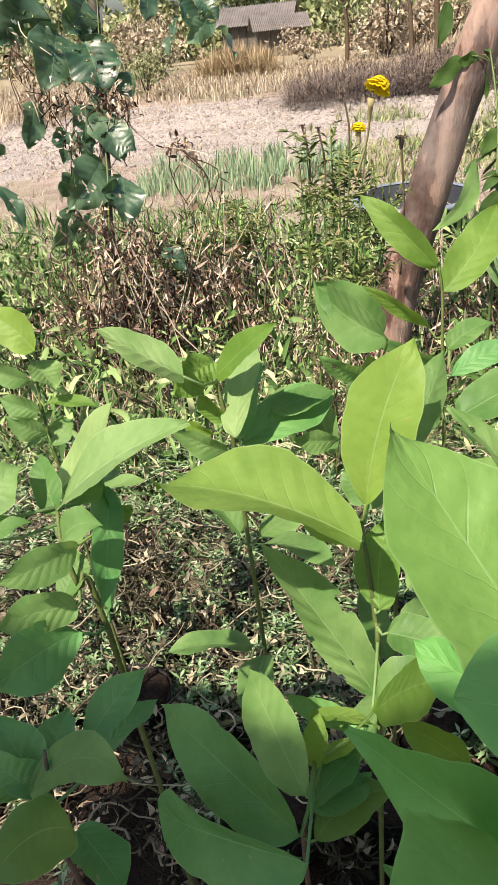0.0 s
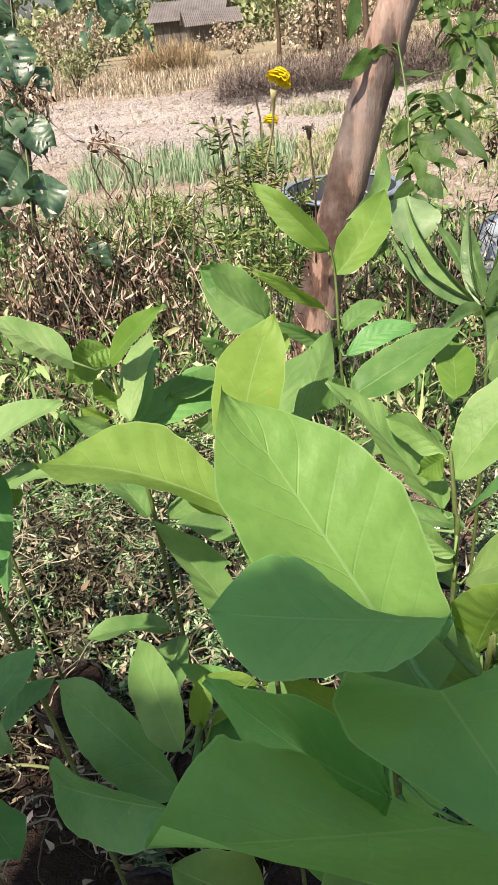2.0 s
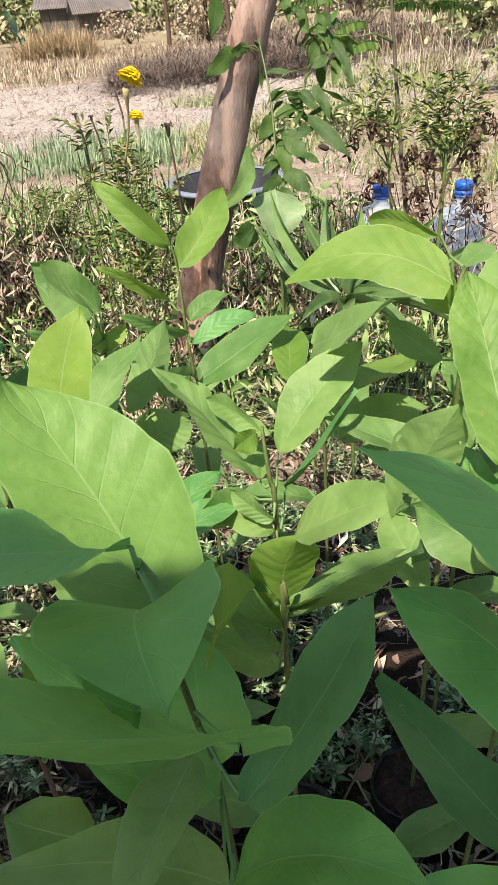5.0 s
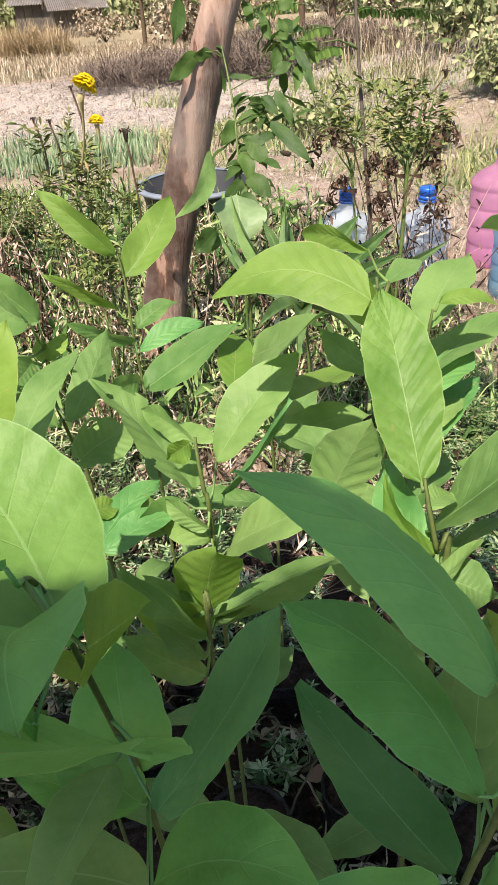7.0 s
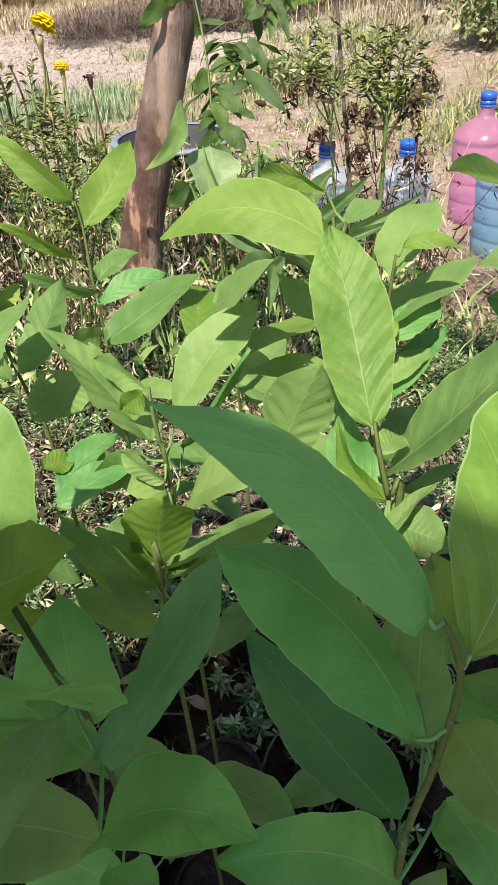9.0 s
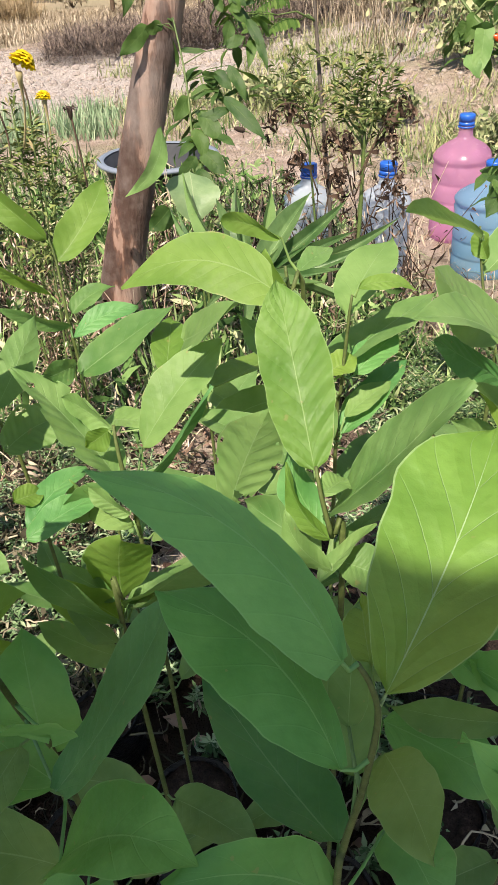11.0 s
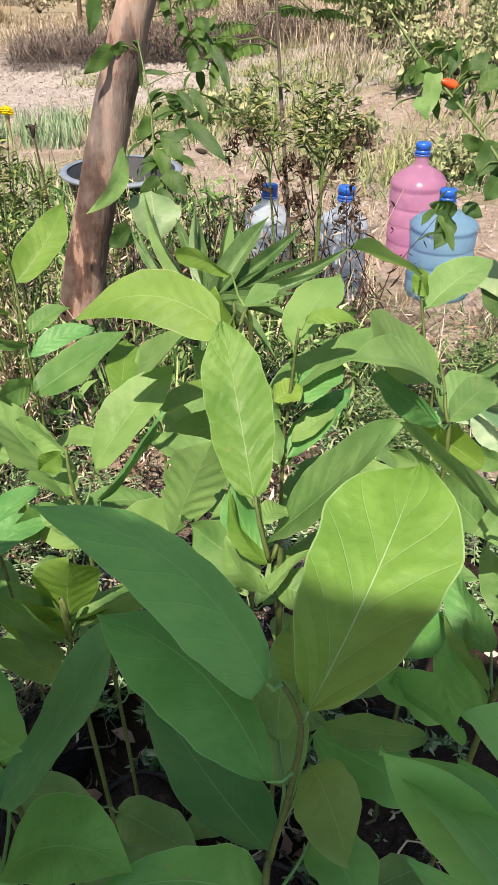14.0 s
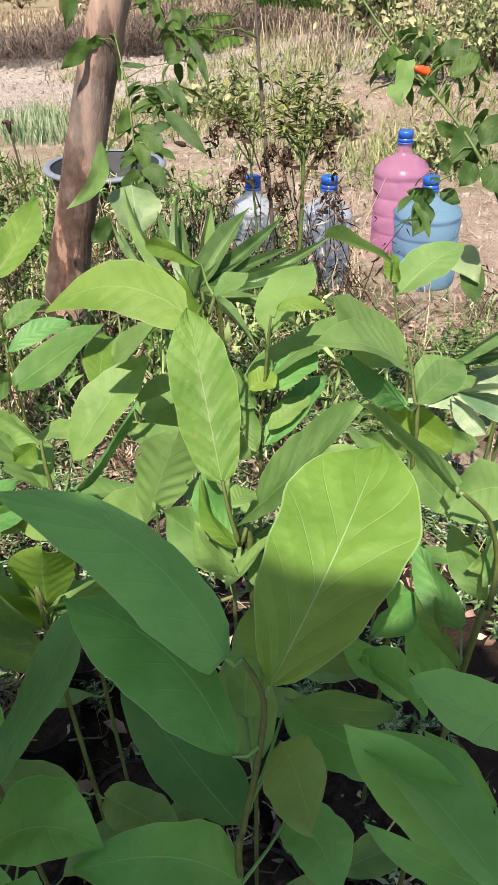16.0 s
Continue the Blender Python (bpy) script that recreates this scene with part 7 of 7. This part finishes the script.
# onion bed and furrowed plot
blades_stuff("onion_plants", clumps(130, 14, -1.15, 0.6, 5.6, 6.9, 51, 0.06), 0.17, 0.006, ONION, "bed of upright grey-green onion leaves", "onions", 0.22, 0.3, 51)
blades_stuff("grass", clumps(170, 14, -2.6, 1.0, 3.2, 5.0, 52, 0.06), 0.22, 0.005, GRASS, "green weeds in front of the onion bed", "grass", 0.5, 0.8, 52)
v, f = scraps(field(4500, -4, 3, 7.0, 11.5, 53, 0.008), 0.04, 53, 0.85, 0.2, 0.16)
tagged(mesh_object("dry_clods", v, f, STRAW), "dry stalks and clods on the hoed plot", "dry stalks", kind="stuff")

def clods(spots, size, seed):
    """Lumps of dry earth."""
    rnd = random.Random(seed)
    phi = 1.618
    base = [Vector(q).normalized() for q in ((-1, phi, 0), (1, phi, 0), (-1, -phi, 0), (1, -phi, 0), (0, -1, phi), (0, 1, phi), (0, -1, -phi), (0, 1, -phi), (phi, 0, -1), (phi, 0, 1), (-phi, 0, -1), (-phi, 0, 1))]
    tris = ((0, 11, 5), (0, 5, 1), (0, 1, 7), (0, 7, 10), (0, 10, 11), (1, 5, 9), (5, 11, 4), (11, 10, 2), (10, 7, 6), (7, 1, 8), (3, 9, 4), (3, 4, 2), (3, 2, 6), (3, 6, 8), (3, 8, 9), (4, 9, 5), (2, 4, 11), (6, 2, 10), (8, 6, 7), (9, 8, 1))
    verts, faces = [], []
    for x, y, z in spots:
        s = size * rnd.uniform(0.3, 1.0) ** 1.6
        o = len(verts)
        c, k = Vector((x, y, z)), Vector((rnd.uniform(0.7, 1.4), rnd.uniform(0.7, 1.4), rnd.uniform(0.6, 1.1)))
        verts += [c + Vector((q.x * k.x, q.y * k.y, q.z * k.z)) * s * rnd.uniform(0.7, 1.2) for q in base]
        faces += [tuple(i + o for i in q) for q in tris]
    return verts, faces


v, f = clods(field(4200, -4.5, 3.2, 6.6, 11.5, 54), 0.038, 54)
tagged(mesh_object("earth_clods", v, f, CLOD, smooth=False), "dry pale clods of earth on the hoed plot", "clods", kind="stuff")
v, f = clods(field(1500, 0.8, 5.0, 3.0, 6.6, 55), 0.03, 55)
tagged(mesh_object("earth_clods", v, f, CLOD, smooth=False), "small clods and stones on the bare soil", "clods", kind="stuff")
v, f = clods(field(900, -0.8, 2.4, 0.3, 2.2, 56), 0.016, 56)
tagged(mesh_object("soil_crumbs", v, f, SOIL, smooth=False), "crumbs of dark soil between the bags", "soil", kind="stuff")

# burnt brushwood, dry banks, far scrub
def mound(n, x0, x1, y0, y1, h, seed):
    rng = np.random.default_rng(seed)
    spots = []
    for x, y, z in field(n, x0, x1, y0, y1, seed):
        u = (x - x0) / (x1 - x0)
        spots.append((x, y, z + rng.uniform(0, 1) * h * (0.35 + 0.65 * math.sin(math.pi * min(1, max(0, u)))) * (0.6 + 0.4 * noise.noise(Vector((x * 2, 0, seed))))))
    return spots


blades_stuff("brushwood", mound(9000, -0.1, 4.2, 9.8, 12.0, 0.62, 61), 0.26, 0.005, TWIG, "heap of dark burnt brushwood at the edge of the plot", "brushwood", 1.8, 1.2, 61)
blades_stuff("dry_grass", clumps(680, 16, -9, -3.2, 10.5, 17, 62, 0.3), 0.42, 0.006, STRAW, "tall dry grass bank beside the plot", "dry grass", 0.35, 0.5, 62)
blades_stuff("dry_grass", clumps(2200, 14, -7, 10, 12, 26, 63, 0.45), 0.20, 0.008, STRAW, "open dry grassland behind the plot", "dry grass", 0.5, 0.6, 63)
blades_stuff("dry_grass", clumps(460, 14, 3.2, 9.5, 7.4, 12, 64, 0.2), 0.5, 0.005, STRAW, "tall dry grass behind the bottles", "dry grass", 0.35, 0.5, 64)
blades_stuff("golden_grass", clumps(130, 24, -2.3, -1.0, 20.0, 21.5, 65, 0.22), 0.85, 0.010, GOLD, "clump of golden dry grass in front of the hut", "dry grass", 0.5, 0.8, 65)


def scrub(x, y, w, h, n, seed, label, size=0.06, mat=SCRUB):
    at = Vector((x, y, ground_height(x, y)))
    p = thing("shrub", at, label, "shrub")
    rnd = random.Random(seed)
    tips = []
    for k in range(9):
        a = rnd.uniform(0, 6.28)
        tip = Vector((math.cos(a) * w * rnd.uniform(0.1, 0.5), math.sin(a) * w * rnd.uniform(0.1, 0.5), h * rnd.uniform(0.55, 1.0)))
        v, f = tube([(0, 0, -0.02), tip * 0.5 + Vector((0, 0, 0.08 * h)), tip], [0.012 * h, 0.009 * h, 0.003 * h], 5)
        mesh_object("branch", v, f, WOODY, p)
        tips.append(tip)
    spots = []
    for _ in range(n):
        t = rnd.choice(tips) * rnd.uniform(0.35, 1.05)
        spots.append(t + Vector((rnd.gauss(0, w * 0.12), rnd.gauss(0, w * 0.12), rnd.gauss(0, h * 0.09))))
    v, f = scraps([q for q in spots if q.z > 0.01], size, seed, 0.3)
    mesh_object("crown", v, f, mat, p)


for i, (x, y, w, h, n) in enumerate(((-2.75, 14.2, 1.3, 0.85, 900), (3.6, 6.3, 0.9, 0.55, 1200), (4.6, 6.6, 1.2, 0.75, 1400), (4.0, 8.4, 1.6, 1.1, 1200), (5.6, 8.0, 1.6, 1.0, 1200), (2.5, 5.3, 0.5, 0.22, 450), (2.9, 4.3, 0.6, 0.2, 500), (1.7, 6.2, 0.8, 0.25, 500))):
    scrub(x, y, w, h, n, 70 + i, "leafy green shrub growing in the dry grass", 0.06 if h < 1 else 0.1)


for i in range(34):
    k = random.Random(300 + i)
    x, y = k.uniform(-11, 13), k.uniform(19, 36)
    if -0.115 * y < x < -0.005 * y:
        continue
    scrub(x, y, k.uniform(1.6, 3.2), k.uniform(0.9, 2.3), 800, 200 + i, "rough scrub along the far edge of the grassland", 0.13, SCRUB if k.random() < 0.35 else STRAW)


def far_tree(x, y, h, w, n, seed, label="slender tree with sparse foliage at the far edge"):
    at = Vector((x, y, ground_height(x, y)))
    p = thing("tree", at, label, "tree", "far trees")
    rnd = random.Random(seed)
    line = smooth_line([(0, 0, -0.1), (rnd.uniform(-0.1, 0.1), 0, h * 0.35), (rnd.uniform(-0.2, 0.2), 0, h * 0.7), (0, 0, h)], 4)
    m = len(line)
    v, f = tube(line, [0.022 * h * (1 - 0.75 * i / (m - 1)) for i in range(m)], 8, 0.2)
    mesh_object("trunk", v, f, WOODY, p)
    tips = []
    for k in range(12):
        s = line[int(m * rnd.uniform(0.35, 0.95))]
        a = rnd.uniform(0, 6.28)
        tip = s + Vector((math.cos(a) * w * rnd.uniform(0.2, 0.5), math.sin(a) * w * rnd.uniform(0.2, 0.5), h * rnd.uniform(0.02, 0.18)))
        v, f = tube([s, (s + tip) / 2, tip], [0.007 * h, 0.005 * h, 0.002 * h], 5)
        mesh_object("branch", v, f, WOODY, p)
        tips.append((s, tip))
    spots = []
    for _ in range(n):
        s, t = rnd.choice(tips)
        spots.append(s.lerp(t, rnd.uniform(0.4, 1.1)) + Vector((rnd.gauss(0, w * 0.07), rnd.gauss(0, w * 0.07), rnd.gauss(0, h * 0.05))))
    v, f = scraps(spots, max(0.16, 0.07 * w), seed, 0.3)
    mesh_object("crown", v, f, SCRUB, p)


for i, (x, y, h, w, n) in enumerate(((2.2, 16, 2.6, 1.6, 500), (3.0, 18, 3.4, 2.2, 900), (3.9, 15, 2.8, 2.0, 900), (5.0, 17, 3.5, 2.6, 900), (1.2, 22, 3.0, 1.4, 350), (7.5, 16, 3.5, 3.0, 900), (-8, 30, 4, 4, 900), (-14, 45, 6, 6, 900), (10, 30, 5, 5, 900), (16, 45, 6, 7, 900), (6, 48, 6, 7, 900), (-5, 62, 6, 8, 900), (0, 68, 6, 9, 900), (-11, 66, 6, 9, 900), (7, 70, 6, 9, 900), (13, 64, 6, 9, 900), (2.2, 40, 4, 5, 900), (-7.5, 44, 4, 5, 900))):
    far_tree(x, y, h, w, n, 90 + i)


rng = np.random.default_rng(77)
belt = []
while len(belt) < 16000:
    x, y = rng.uniform(-32, 40), rng.uniform(60, 74)
    top = 3.4 + 1.5 * noise.noise(Vector((x * 0.35, 0, 2))) + 0.9 * noise.noise(Vector((x * 1.3, y, 5)))
    if noise.noise(Vector((x * 0.12, 3, 1))) > -0.45:
        belt.append((x, y, ground_height(x, y) + rng.uniform(0, 1) ** 0.7 * top))
v, f = scraps(belt, 0.5, 77, 0.3, 0.3, 0.6)
tagged(mesh_object("far_woods", v, f, SCRUB), "hazy belt of low trees beyond the huts", "woods", kind="stuff")


def hut(x, y, w, d, eave, ridge, turn, label):
    p = thing("hut", (x, y, ground_height(x, y)), label, "hut", "far huts")
    p.rotation_euler = (0, 0, radians(turn))
    for name, a, b in (("board_wall", (-w / 2, -d / 2), (w / 2, -d / 2)), ("back_wall", (-w / 2, d / 2), (w / 2, d / 2)), ("side_wall", (-w / 2, -d / 2), (-w / 2, d / 2)), ("side_wall", (w / 2, -d / 2), (w / 2, d / 2))):
        dx, dy = b[0] - a[0], b[1] - a[1]
        L = math.hypot(dx, dy)
        nx_, ny_ = -dy / L * 0.06, dx / L * 0.06
        n = max(3, int(L / 0.5))
        for k in range(n):
            u0, u1 = k / n + 0.004, (k + 1) / n - 0.004
            vs = [(a[0] + dx * u + nx_ * s, a[1] + dy * u + ny_ * s, z) for u in (u0, u1) for z in (-0.2, eave) for s in (-1, 1)]
            fs = [(0, 1, 3, 2), (4, 6, 7, 5), (0, 2, 6, 4), (1, 5, 7, 3), (2, 3, 7, 6)]
            mesh_object("board", vs, fs, HUTWALL, p, smooth=False)
    for sgn in (-1, 1):
        vs, fs = [], []
        n = 60
        for k in range(n + 1):
            xx = -w / 2 - 0.4 + (w + 0.8) * k / n
            zz = 0.03 * math.cos(k * math.pi)
            for y0, z0 in ((sgn * (d / 2 + 0.5), eave - 0.15), (0.0, ridge)):
                vs += [(xx, y0, z0 + zz), (xx, y0, z0 + zz + 0.02)]
        for k in range(n):
            o = 4 * k
            fs += [(o, o + 2, o + 6, o + 4), (o + 1, o + 5, o + 7, o + 3), (o, o + 4, o + 5, o + 1)]
        mesh_object("roof", vs, fs, RUST, p, smooth=False, label="grey corrugated roof slope")


hut(-1.5, 46, 2.4, 3, 1.5, 2.0, 8, "far weathered hut with a grey corrugated roof")
hut(-3.0, 54, 4.2, 4, 2.0, 2.9, -6, "far weathered hut with a grey corrugated roof")


def scrap(at, size, mat, label, name, seed):
    rnd = random.Random(seed)
    vs, fs = [], []
    n = 5
    for i in range(n):
        for j in range(n):
            vs.append((size * (i / (n - 1) - 0.5), size * 0.7 * (j / (n - 1) - 0.5), size * 0.25 * (rnd.random() + math.sin(2 * i + j) * 0.3) + 0.004))
    fs = [(i * n + j, i * n + j + 1, (i + 1) * n + j + 1, (i + 1) * n + j) for i in range(n - 1) for j in range(n - 1)]
    ob = mesh_object(name, vs, fs, mat)
    ob.location, ob.rotation_euler = at, (0, 0, rnd.uniform(0, 6))
    tagged(ob, label, "scrap")


scrap((0.16, 2.12, 0.01), 0.10, SCRAPRED, "crumpled faded red plastic scrap on the soil", "plastic_scrap", 1)
scrap((0.62, 2.75, 0.01), 0.16, SCRAPWHITE, "crumpled grey-white plastic bag at the foot of the tree", "plastic_bag", 2)
scrap((0.66, 1.45, 0.01), 0.05, SCRAPWHITE, "small white plastic scrap on the soil", "plastic_scrap", 3)
scrap((1.95, 1.75, 0.01), 0.05, SCRAPWHITE, "small white plastic scrap beside the bottles", "plastic_scrap", 4)
